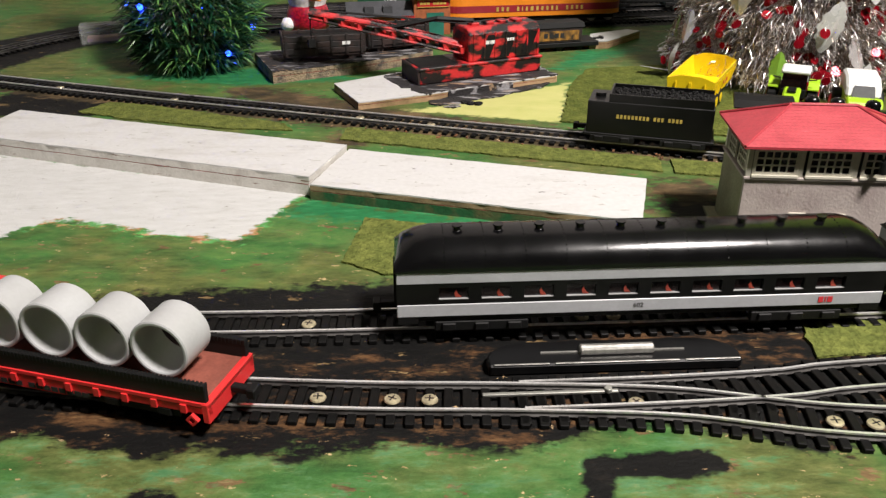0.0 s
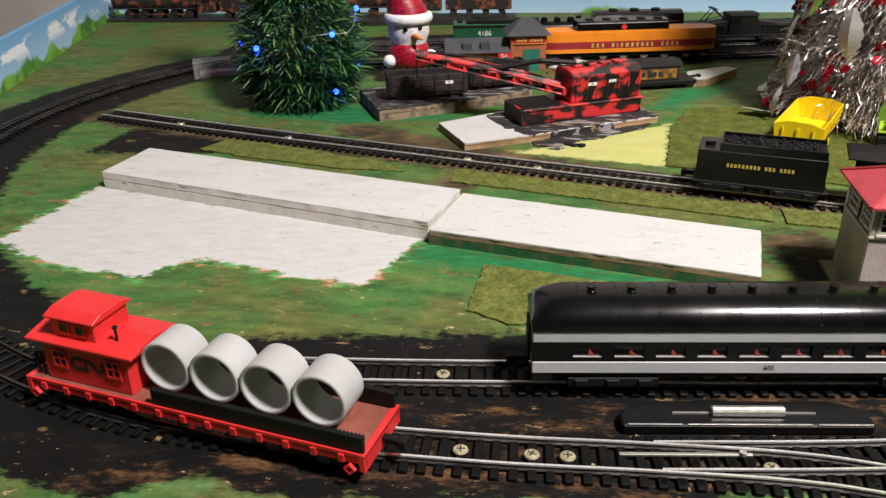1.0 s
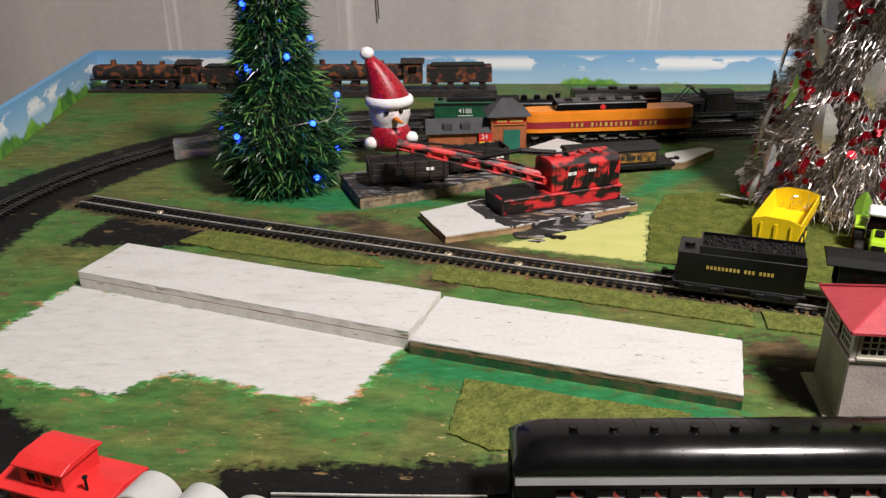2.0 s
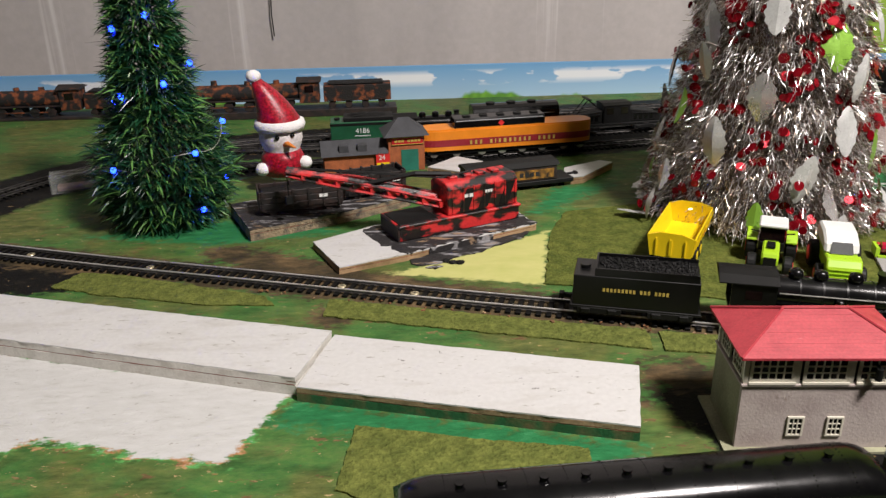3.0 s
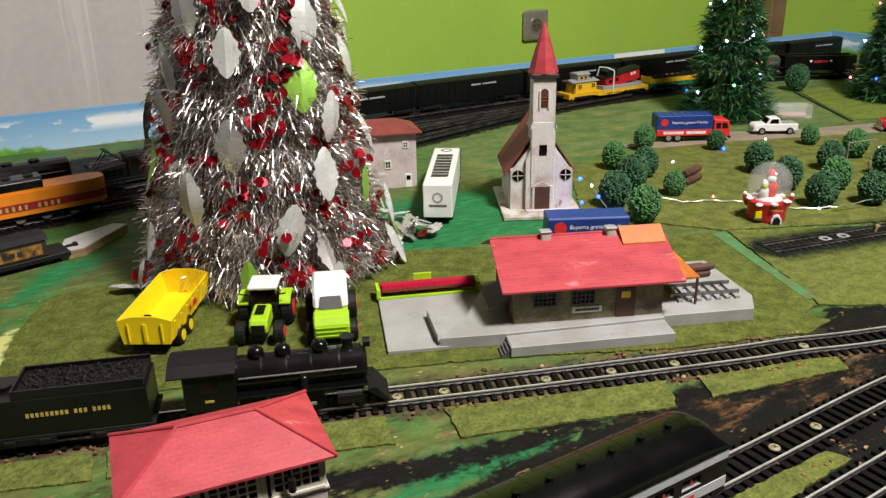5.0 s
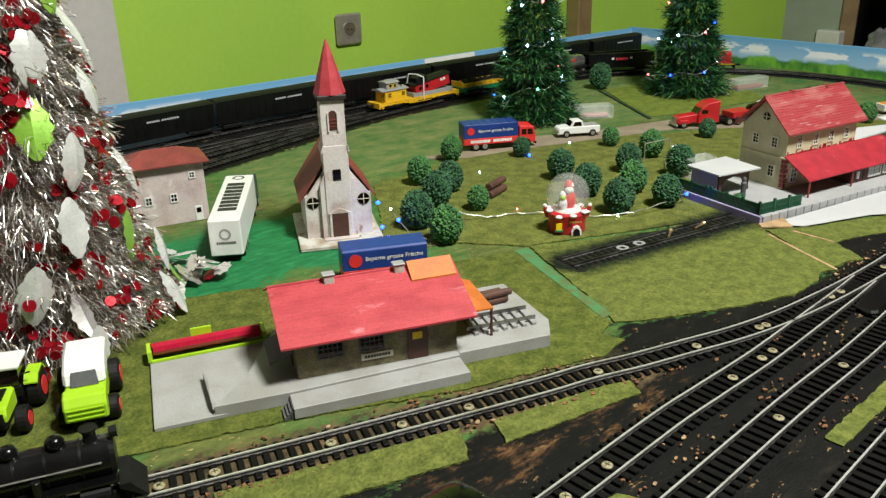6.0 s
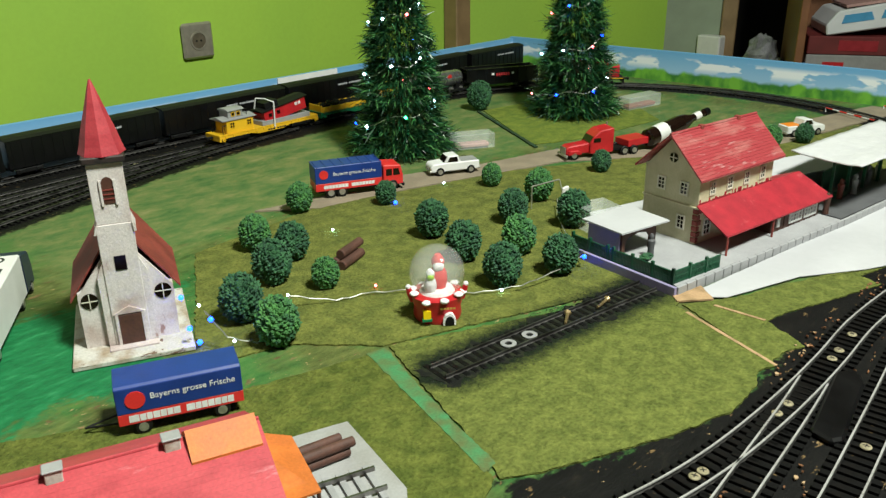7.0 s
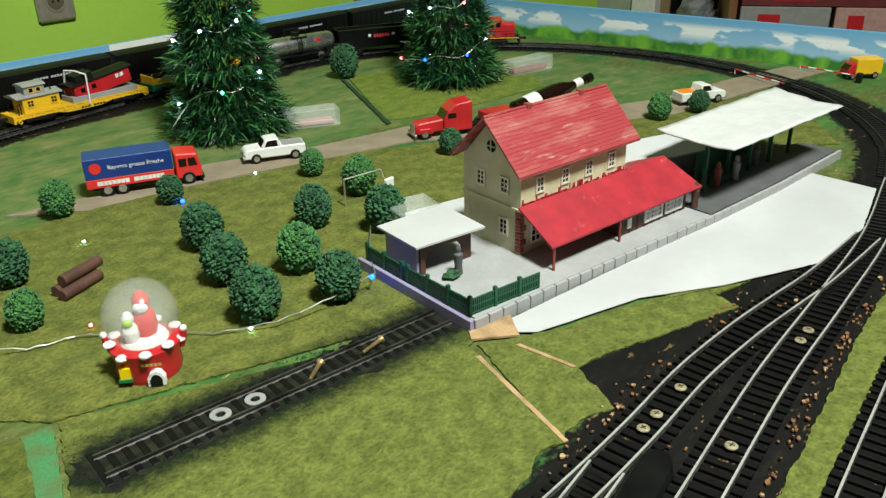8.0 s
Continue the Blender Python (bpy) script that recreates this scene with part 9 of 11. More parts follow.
def canopy():
    c = thing("platform_canopy", "white tissue covered platform canopy on dark posts", "canopy", pose(0, 0, 0))
    pts = [(1.168, 0.518, 0.0555), (1.156, 0.448, 0.0555), (1.330, 0.424, 0.0550), (1.356, 0.494, 0.0560)]
    v, f = [], []
    n, k = 30, 14
    for j in range(k + 1):
        for i in range(n + 1):
            a = Vector(pts[1]).lerp(Vector(pts[2]), i / n)
            b = Vector(pts[0]).lerp(Vector(pts[3]), i / n)
            p = a.lerp(b, j / k)
            p.z += 0.0012 * noise.noise(Vector((p.x * 90, p.y * 90, 0))) + 0.004 * abs(j / k - 0.45)
            v.append(p)
    f = [(j * (n + 1) + i, j * (n + 1) + i + 1, (j + 1) * (n + 1) + i + 1, (j + 1) * (n + 1) + i) for j in range(k) for i in range(n)]
    s = Shape().add(v, f)
    m = len(s.v)
    s.v += [(x, y, z - 0.0012) for x, y, z in s.v]
    s.f += [tuple(q + m for q in reversed(ff)) for ff in s.f]
    edge = list(range(n + 1)) + [(j + 1) * (n + 1) + n for j in range(k)] + [k * (n + 1) + i for i in range(n - 1, -1, -1)] + [j * (n + 1) for j in range(k - 1, 0, -1)]
    s.f += [(b, a, a + m, b + m) for a, b in zip(edge, edge[1:] + edge[:1])]
    part("canopy_sheet", s, M["tissue"], c, smooth="all")
    for i in range(5):
        t = 0.12 + i * 0.19
        p = (Vector(pts[0]).lerp(Vector(pts[3]), t) + Vector(pts[1]).lerp(Vector(pts[2]), t)) / 2
        part("post", Shape().box(p.x - 0.0014, p.y - 0.0014, 0.0086, p.x + 0.0014, p.y + 0.0014, 0.055), M["dark_green"], c)
        part("bracket", Shape().box(p.x - 0.001, p.y - 0.022, 0.0500, p.x + 0.001, p.y + 0.022, 0.0528), M["dark_green"], c)
    part("bench", Shape().box(1.20, 0.474, 0.0086, 1.23, 0.482, 0.015), M["dark_green"], c, bevel=0.0006)
    part("back_wall", Shape().box(1.195, 0.492, 0.0086, 1.315, 0.4935, 0.034), M["dark_green"], c)
    return c


canopy()
wr = thing("covered_walkway", "low white roofed shed beside the platform", "shed", pose(1.195, 0.535, 0, 0, 0, -22))
part("shed_roof", Shape().add([(-0.06, -0.020, 0.028), (0.065, -0.020, 0.028), (0.065, 0.018, 0.034), (-0.06, 0.018, 0.034), (-0.06, -0.020, 0.0265), (0.065, -0.020, 0.0265), (0.065, 0.018, 0.0325), (-0.06, 0.018, 0.0325)], [(0, 1, 2, 3), (7, 6, 5, 4), (0, 4, 5, 1), (1, 5, 6, 2), (2, 6, 7, 3), (3, 7, 4, 0)]), M["paper"], wr)
part("shed_wall", Shape().box(-0.055, -0.016, 0.0026, 0.06, 0.016, 0.0264), M["pave_grey"], wr)

# ---- road vehicles ----
def wheels(c, xs, ys, r, w, tyre=None, rim="steel"):
    for x in xs:
        for y in ys:
            wh = part("wheel", Shape().cyl((x, y - w / 2, r), (x, y + w / 2, r), r, n=18), tyre or M["matt"], c, bevel=r * 0.12)
            o = math.copysign(1, y)
            part("rim", Shape().cyl((x, y + o * w / 2, r), (x, y + o * (w / 2 + 0.0004), r), r * 0.58, n=16), M[rim], wh)


def box_lorry(m):
    c = thing("box_lorry", "red lorry with a navy blue tarpaulin body", "lorry", m)
    part("chassis", Shape().box(-0.046, -0.008, 0.005, 0.046, 0.008, 0.0085), M["matt"], c)
    part("cargo_lower", Shape().box(-0.050, -0.0140, 0.0085, 0.022, 0.0140, 0.0165), M["red"], c, "red lower cargo panel", bevel=0.0003)
    body = part("tarpaulin", Shape().box(-0.050, -0.0142, 0.0165, 0.022, 0.0142, 0.0345), M["blue"], c, "navy blue tarpaulin", bevel=0.0006)
    for i in range(8):
        part("tarp_fold", Shape().box(-0.048 + i * 0.0097, -0.0144, 0.0345, -0.0472 + i * 0.0097, 0.0144, 0.0350), M["blue"], body)
    part("emblem", Shape().cyl((-0.041, -0.0140, 0.0262), (-0.041, -0.0146, 0.0262), 0.0048, n=20), M["red"], body, "round red emblem")
    lettering("Bayerns grosse Frische", 0.0050, pose(-0.008, -0.0144, 0.0258, 90), M["white_ink"], body)
    bars([0.0050, 0.0030, 0.0028, 0.0034, 0.003, 0.003, 0.0034, -0.003, 0.0044, 0.003, 0.003, 0.0032, 0.003, 0.003, 0.003], 0.0036, 0.0004, pose(-0.014, -0.0141, 0.0125, 90), M["white_ink"], c)
    cab = part("cab", Shape().prism([(0.024, 0.0060), (0.046, 0.0060), (0.046, 0.0160), (0.0435, 0.0270), (0.026, 0.0285), (0.024, 0.0280)], "y", -0.0130, 0.0130), M["red"], c, "red cab", bevel=0.0008)
    for y in (-0.0132, 0.0132):
        part("window", Shape().prism([(0.0270, 0.0170), (0.0335, 0.0170), (0.0335, 0.0240), (0.0270, 0.0240)], "y", y - 0.0002, y + 0.0002).prism([(0.0350, 0.0170), (0.0425, 0.0170), (0.0410, 0.0240), (0.0350, 0.0240)], "y", y - 0.0002, y + 0.0002), M["window"], cab)
    part("windscreen", Shape().add([(0.0463, -0.0112, 0.0165), (0.0463, 0.0112, 0.0165), (0.0443, 0.0108, 0.0252), (0.0443, -0.0108, 0.0252)], [(0, 1, 2, 3)]), M["window"], cab, fix=False)
    part("bumper", Shape().box(0.0450, -0.0130, 0.0035, 0.0475, 0.0130, 0.0070), M["matt"], c, bevel=0.0005)
    wheels(c, (-0.034, -0.022, 0.034), (-0.0115, 0.0115), 0.0058, 0.0042)
    return c


box_lorry(pose(0.9140, 0.8750, 0.0018, 0, 0, -25.5))


def trailer(m):
    c = thing("lorry_trailer", "navy blue and red covered lorry trailer with a drawbar", "trailer", m)
    part("cargo_lower", Shape().box(-0.038, -0.0140, 0.0085, 0.038, 0.0140, 0.0165), M["red"], c, "red lower cargo panel", bevel=0.0003)
    body = part("tarpaulin", Shape().prism([(-0.0142, 0.0165), (-0.0142, 0.0340), (-0.0120, 0.0356), (0.0120, 0.0356), (0.0142, 0.0340), (0.0142, 0.0165)], "x", -0.038, 0.038), M["blue"], c, "navy blue tarpaulin", bevel=0.0004)
    part("emblem", Shape().cyl((-0.0265, -0.0140, 0.0255), (-0.0265, -0.0147, 0.0255), 0.0060, n=22), M["red"], body, "round red emblem")
    lettering("Bayerns grosse Frische", 0.0056, pose(0.008, -0.0144, 0.0262, 90), M["white_ink"], body)
    bars([0.0060, 0.0036, 0.0034, 0.0040, 0.0036, 0.0034, 0.004, -0.003, 0.0052, 0.0034, 0.0034, 0.0038, 0.0038, 0.0034, 0.0038], 0.0048, 0.0004, pose(0.0, -0.0141, 0.0125, 90), M["white_ink"], c)
    part("chassis", Shape().box(-0.036, -0.008, 0.005, 0.036, 0.008, 0.0085), M["matt"], c)
    part("drawbar", Shape().tube([(-0.036, -0.006, 0.0065), (-0.058, 0, 0.0045)], 0.0007).tube([(-0.036, 0.006, 0.0065), (-0.058, 0, 0.0045)], 0.0007), M["matt"], c)
    wheels(c, (-0.024, 0.024), (-0.0115, 0.0115), 0.0052, 0.0042)
    return c


trailer(pose(0.5610, 0.6310, 0.0012, 0, 0, -24.5) @ Matrix.Scale(0.92, 4))


def pickup(m, label, colour, load=None):
    c = thing("pickup_truck", label, "pickup truck", m)
    b = part("body", Shape().prism([(-0.029, 0.0045), (0.029, 0.0045), (0.0295, 0.0105), (0.027, 0.0135), (0.012, 0.0145), (-0.029, 0.0145)], "y", -0.0105, 0.0105), colour, c, bevel=0.0010)
    cab = part("cab", Shape().prism([(-0.006, 0.0140), (0.013, 0.0140), (0.0085, 0.0215), (-0.004, 0.0220)], "y", -0.0096, 0.0096), M["white"], c, bevel=0.0010)
    for y in (-0.0098, 0.0098):
        part("window", Shape().prism([(-0.003, 0.0150), (0.0095, 0.0150), (0.0068, 0.0205), (-0.002, 0.0208)], "y", y - 0.0002, y + 0.0002), M["window"], cab)
    part("windscreen", Shape().add([(0.0133, -0.0080, 0.0147), (0.0133, 0.0080, 0.0147), (0.0094, 0.0076, 0.0210), (0.0094, -0.0076, 0.0210)], [(0, 1, 2, 3)]), M["window"], cab, fix=False)
    part("load_bed", Shape().box(-0.0275, -0.0090, 0.0141, -0.0075, 0.0090, 0.0149), M["grey"] if load is None else load, c)
    part("bumper", Shape().box(0.0285, -0.0100, 0.0040, 0.0305, 0.0100, 0.0065).box(-0.0305, -0.0100, 0.0040, -0.0285, 0.0100, 0.0065), M["steel"], c, bevel=0.0004)
    part("headlamp", Shape().cyl((0.0290, -0.0075, 0.0095), (0.0300, -0.0075, 0.0095), 0.0016, n=10), M["steel"], c)
    part("headlamp", Shape().cyl((0.0290, 0.0075, 0.0095), (0.0300, 0.0075, 0.0095), 0.0016, n=10), M["steel"], c)
    if load is None:
        part("spare_ring", Shape().pipe((-0.017, -0.0108, 0.0118), (-0.017, -0.0102, 0.0118), 0.0042, 0.0036, 18), M["matt"], c)
        bars([0.0012] * 5, 0.0010, 0.0003, pose(0.004, -0.0108, 0.0095, 90), M["red_ink"], c)
    wheels(c, (-0.0185, 0.0185), (-0.0095, 0.0095), 0.0048, 0.0036)
    return c


pickup(pose(1.0310, 0.8455, 0.0018, 0, 0, 152), "white pickup truck parked on the brown road", M["white"])
pickup(pose(1.4610, 0.6140, 0.0018, 0, 0, -30), "white and orange pickup truck on the brown road", M["white"], M["orange"])


def tractor_lorry(m):
    c = thing("semi_lorry", "red long-nose semi lorry with low-loader", "lorry", m)
    nose = part("bonnet", Shape().prism([(0.018, 0.0060), (0.049, 0.0060), (0.049, 0.0135), (0.046, 0.0158), (0.018, 0.0185)], "y", -0.0085, 0.0085), M["dark_red"], c, bevel=0.0012)
    part("grille", Shape().box(0.0488, -0.0068, 0.0058, 0.0500, 0.0068, 0.0145), M["steel"], nose)
    part("fender", Shape().prism([(0.030, 0.006), (0.048, 0.006), (0.046, 0.0115), (0.034, 0.0115)], "y", -0.0130, -0.0085).prism([(0.030, 0.006), (0.048, 0.006), (0.046, 0.0115), (0.034, 0.0115)], "y", 0.0085, 0.0130), M["dark_red"], c, bevel=0.0008)
    cab = part("cab", Shape().prism([(-0.012, 0.0055), (0.019, 0.0055), (0.019, 0.0185), (0.014, 0.0265), (0.006, 0.0330), (-0.012, 0.0355)], "y", -0.0122, 0.0122), M["dark_red"], c, bevel=0.0010)
    for y in (-0.0124, 0.0124):
        part("window", Shape().box(0.006, y - 0.0002, 0.0195, 0.0150, y + 0.0002, 0.0245), M["window"], cab)
    part("windscreen", Shape().add([(0.0193, -0.010, 0.0195), (0.0193, 0.010, 0.0195), (0.0148, 0.010, 0.0262), (0.0148, -0.010, 0.0262)], [(0, 1, 2, 3)]), M["window"], cab, fix=False)
    part("chassis", Shape().box(-0.050, -0.006, 0.0055, 0.020, 0.006, 0.0085), M["matt"], c)
    part("bumper", Shape().box(0.0485, -0.0125, 0.0030, 0.0510, 0.0125, 0.0062), M["steel"], c, bevel=0.0005)
    part("exhaust_stack", Shape().cyl((-0.0135, -0.0105, 0.008), (-0.0135, -0.0105, 0.038), 0.0010, n=8), M["steel"], c)
    part("fuel_tank", Shape().cyl((-0.008, -0.0105, 0.0060), (0.012, -0.0105, 0.0060), 0.0032, n=14), M["steel"], c)
    wheels(c, (0.040, -0.028, -0.041), (-0.0105, 0.0105), 0.0056, 0.0042)
    return c


def low_loader(m):
    c = thing("low_loader", "red gooseneck low-loader trailer behind the semi lorry", "trailer", m)
    part("gooseneck", Shape().prism([(0.0, 0.0090), (0.0, 0.0175), (-0.036, 0.0175), (-0.048, 0.0085), (-0.110, 0.0085), (-0.110, 0.0050), (-0.050, 0.0050), (-0.038, 0.0120), (-0.034, 0.0090)], "y", -0.0120, 0.0120), M["dark_red"], c, bevel=0.0006)
    wheels(c, (-0.080, -0.092, -0.104), (-0.0105, 0.0105), 0.0046, 0.0040)
    return c


H = -29.0
tractor_lorry(pose(1.2030, 0.7590, 0.0018, 0, 0, 180 + H))
LL = pose(1.2300, 0.7450, 0.0018, 0, 0, 180 - 14)
low_loader(LL)
bt = thing("bottle", "small dark glass bottle with white label lying on the trailer", "bottle", pose(1.2600, 0.7280, 0.0160, 0, 81, -11) @ Matrix.Diagonal((1.0, 1.0, 1.12, 1)))
part("bottle_body", Shape().turn([(0.0085, 0), (0.0112, 0.002), (0.0112, 0.052), (0.0095, 0.064), (0.0050, 0.076), (0.0044, 0.098)], n=22), material("dark_brown_glass", (0.012, 0.006, 0.004), 0.12, var=0.2), bt, smooth=True)
part("bottle_label", Shape().pipe((0, 0, 0.013), (0, 0, 0.029), 0.01145, 0.01122, 22), M["white"], bt, "white paper label")
part("neck_label", Shape().pipe((0, 0, 0.080), (0, 0, 0.090), 0.0052, 0.0047, 18), M["white"], bt)
part("bottle_cap", Shape().cyl((0, 0, 0.098), (0, 0, 0.105), 0.0052, n=16), M["black"], bt)


def yellow_van(m):
    c = thing("delivery_van", "orange yellow delivery van behind the level crossing", "van", m)
    part("cargo_box", Shape().box(-0.028, -0.0115, 0.0065, 0.012, 0.0115, 0.0290), M["yellow"], c, bevel=0.0010)
    part("cab", Shape().prism([(0.012, 0.0060), (0.024, 0.0060), (0.024, 0.0140), (0.018, 0.0225), (0.012, 0.0230)], "y", -0.0110, 0.0110), M["dark_red"], c, "dark red cab", bevel=0.0008)
    part("windscreen", Shape().add([(0.0243, -0.009, 0.0145), (0.0243, 0.009, 0.0145), (0.0186, 0.009, 0.0215), (0.0186, -0.009, 0.0215)], [(0, 1, 2, 3)]), M["window"], c, fix=False)
    part("side_mark", Shape().box(-0.022, -0.0119, 0.0135, 0.004, -0.0114, 0.0215), M["red"], c, "red painted side mark")
    wheels(c, (-0.018, 0.016), (-0.0100, 0.0100), 0.0050, 0.0040)
    return c


yellow_van(pose(1.6930, 0.5080, 0.0006, 0, 0, 138) @ Matrix.Scale(0.86, 4))


def barrier(p, q):
    c = thing("crossing_barrier", "red and white level crossing barrier", "barrier")
    p, q = Vector(p), Vector(q)
    n = 7
    for i in range(n):
        part("red_band" if i % 2 == 0 else "white_band", Shape().cyl(p.lerp(q, i / n), p.lerp(q, (i + 1) / n), 0.0010, n=8), M["red"] if i % 2 == 0 else M["white"], c)
    part("barrier_post", Shape().box(q.x - 0.004, q.y - 0.003, 0, q.x + 0.004, q.y + 0.003, q.z + 0.004), M["matt"], c, bevel=0.0006)
    part("rest_post", Shape().cyl((p.x, p.y, 0), (p.x, p.y, p.z), 0.0010, n=8), M["white"], c)
    return c


barrier((1.625, 0.6400, 0.006), (1.574, 0.5540, 0.008))
barrier((1.692, 0.580, 0.006), (1.667, 0.500, 0.008))


def coach_bus(m):
    c = thing("articulated_lorry", "white box semi-trailer lorry with a dark blue cab", "lorry", m)
    # local +x is the front (cab)
    body = part("box_body", Shape().box(-0.078, -0.0140, 0.0070, 0.060, 0.0140, 0.0400), M["white"], c, "white box trailer", bevel=0.0008)
    part("cab", Shape().prism([(0.063, 0.0050), (0.090, 0.0050), (0.090, 0.0200), (0.086, 0.0330), (0.066, 0.0380), (0.063, 0.0380)], "y", -0.0135, 0.0135), M["navy"], c, "dark blue cab", bevel=0.0012)
    part("windscreen", Shape().add([(0.0903, -0.011, 0.0205), (0.0903, 0.011, 0.0205), (0.0866, 0.011, 0.0320), (0.0866, -0.011, 0.0320)], [(0, 1, 2, 3)]), M["window"], c, fix=False)
    part("chassis", Shape().box(-0.075, -0.009, 0.0045, 0.080, 0.009, 0.0070), M["matt"], c)
    bars([0.0092, 0.0088, 0.0092, 0.0078, 0.0086, 0.0092, 0.0074, 0.0088], 0.0168, 0.0022, pose(-0.010, 0, 0.0401, 0, 0, 180), M["black_ink"], body, "roof_lettering")
    part("roof_emblem", Shape().pipe((0.050, 0, 0.0400), (0.050, 0, 0.0402), 0.0060, 0.0042, 22), M["black_ink"], body)
    part("rear_emblem", Shape().pipe((-0.0779, 0, 0.0270), (-0.0783, 0, 0.0270), 0.0052, 0.0034, 22), M["grey"], body)
    s = Shape()
    for i in range(9):
        s.box(-0.0783, -0.0085 + i * 0.0019, 0.0180, -0.0779, -0.0072 + i * 0.0019, 0.0202)
    part("rear_lettering", s, M["black_ink"], body)
    wheels(c, (-0.060, -0.048, -0.036, 0.045, 0.078), (-0.0115, 0.0115), 0.0052, 0.0042)
    return c


coach_bus(pose(0.5185, 0.8180, 0.0003, 0, 0, 58.5))


# ---- farm machines ----
def dump_trailer(m):
    c = thing("tipping_trailer", "bright yellow farm tipping trailer with black wheels", "trailer", m)
    L, W, z, H, t = 0.040, 0.0155, 0.0095, 0.0170, 0.0011
    o = 0.0030
    def wall(p):
        return part("side_wall", p, M["lemon"], c)
    part("bed", Shape().box(-L, -W, z, L, W, z + t), M["lemon"], c)
    for s in (-1, 1):
        side = wall(Shape().prism([(s * W, z), (s * (W + o), z + H), (s * (W + o - t), z + H), (s * (W - t), z + t)], "x", -L, L))
        for i in range(7):
            x = -L + 0.004 + i * (2 * L - 0.008) / 6
            part("rib", Shape().prism([(s * W, z + 0.001), (s * (W + o), z + H - 0.002), (s * (W + o + 0.0011), z + H - 0.002), (s * (W + 0.0011), z + 0.001)], "x", x - 0.0008, x + 0.0008), M["lemon"], side)
    part("tailboard", Shape().prism([(-W - 0.0003, z), (W + 0.0003, z), (W + o, z + H), (W * 0.55, z + H + 0.0030), (-W * 0.55, z + H + 0.0030), (-W - o, z + H)], "x", -L - 0.0012, -L), M["lemon"], c)
    part("headboard", Shape().prism([(-W, z), (W, z), (W + o, z + H), (W * 0.55, z + H + 0.003), (-W * 0.55, z + H + 0.003), (-W - o, z + H)], "x", L, L + 0.0012), M["lemon"], c)
    part("tail_frame", Shape().box(-L - 0.0022, -W * 0.75, z + 0.002, -L - 0.0012, -W * 0.70, z + H - 0.002).box(-L - 0.0022, W * 0.70, z + 0.002, -L - 0.0012, W * 0.75, z + H - 0.002).box(-L - 0.0022, -0.001, z + 0.002, -L - 0.0012, 0.001, z + H - 0.002), M["lemon"], c)
    bars([0.003] * 4, 0.0030, 0.0008, pose(0.004, -W - 0.0022, z + 0.009, 78, 0, 0), M["dark_red"], c)
    part("chassis", Shape().box(-L * 0.9, -0.006, 0.0065, L + 0.012, 0.006, z), M["matt"], c)
    wheels(c, (-0.022, -0.006), (-0.0145, 0.0145), 0.0068, 0.0065, rim="lemon")
    return c


dump_trailer(pose(0.2105, 0.6500, 0.0012, 0, 0, 61))


def farm_tractor(m):
    c = thing("farm_tractor", "lime green farm tractor with a white cab roof", "tractor", m)
    part("bonnet", Shape().prism([(0.004, 0.0095), (0.0280, 0.0095), (0.0290, 0.0150), (0.0260, 0.0195), (0.004, 0.0215)], "y", -0.0062, 0.0062), M["lime"], c, bevel=0.0012)
    part("bonnet_grille", Shape().box(0.0285, -0.0045, 0.0100, 0.0296, 0.0045, 0.0165).box(0.008, -0.0030, 0.0212, 0.020, 0.0030, 0.0222), M["matt"], c)
    cab = part("cab_frame", Shape().box(-0.0165, -0.0095, 0.0120, 0.0030, 0.0095, 0.0200), M["matt"], c, bevel=0.0010)
    part("cab_glass", Shape().prism([(-0.0160, 0.0200), (0.0030, 0.0200), (0.0010, 0.0310), (-0.0150, 0.0310)], "y", -0.0090, 0.0090), M["window"], c)
    part("cab_roof", Shape().box(-0.0180, -0.0105, 0.0310, 0.0040, 0.0105, 0.0340), M["white"], c, "white cab roof", bevel=0.0010)
    part("chassis", Shape().box(-0.018, -0.005, 0.006, 0.028, 0.005, 0.012), M["matt"], c)
    for y in (-0.0145, 0.0145):
        wh = part("rear_wheel", Shape().cyl((-0.010, y - 0.0042, 0.0115), (-0.010, y + 0.0042, 0.0115), 0.0115, n=22), M["matt"], c, bevel=0.0012)
        part("rim", Shape().cyl((-0.010, y + math.copysign(0.0042, y), 0.0115), (-0.010, y + math.copysign(0.0046, y), 0.0115), 0.0062, n=18), M["red"], wh)
        part("rear_fender", Shape().prism([(-0.021, 0.0185), (-0.016, 0.0240), (-0.004, 0.0240), (0.001, 0.0200), (0.001, 0.0190), (-0.005, 0.0230), (-0.015, 0.0230), (-0.020, 0.0178)], "y", y - 0.004, y + 0.004), M["lime"], c)
        wh = part("front_wheel", Shape().cyl((0.022, y * 0.9 - 0.0034, 0.0082), (0.022, y * 0.9 + 0.0034, 0.0082), 0.0082, n=20), M["matt"], c, bevel=0.0010)
        part("rim", Shape().cyl((0.022, y * 0.9 + math.copysign(0.0034, y), 0.0082), (0.022, y * 0.9 + math.copysign(0.0038, y), 0.0082), 0.0044, n=16), M["red"], wh)
    part("mirror_arm", Shape().tube([(0.002, -0.010, 0.027), (0.002, -0.016, 0.028)], 0.0005).tube([(0.002, 0.010, 0.027), (0.002, 0.016, 0.028)], 0.0005), M["matt"], c)
    return c


farm_tractor(pose(0.2716, 0.6168, 0.0012, 0, 0, -115))


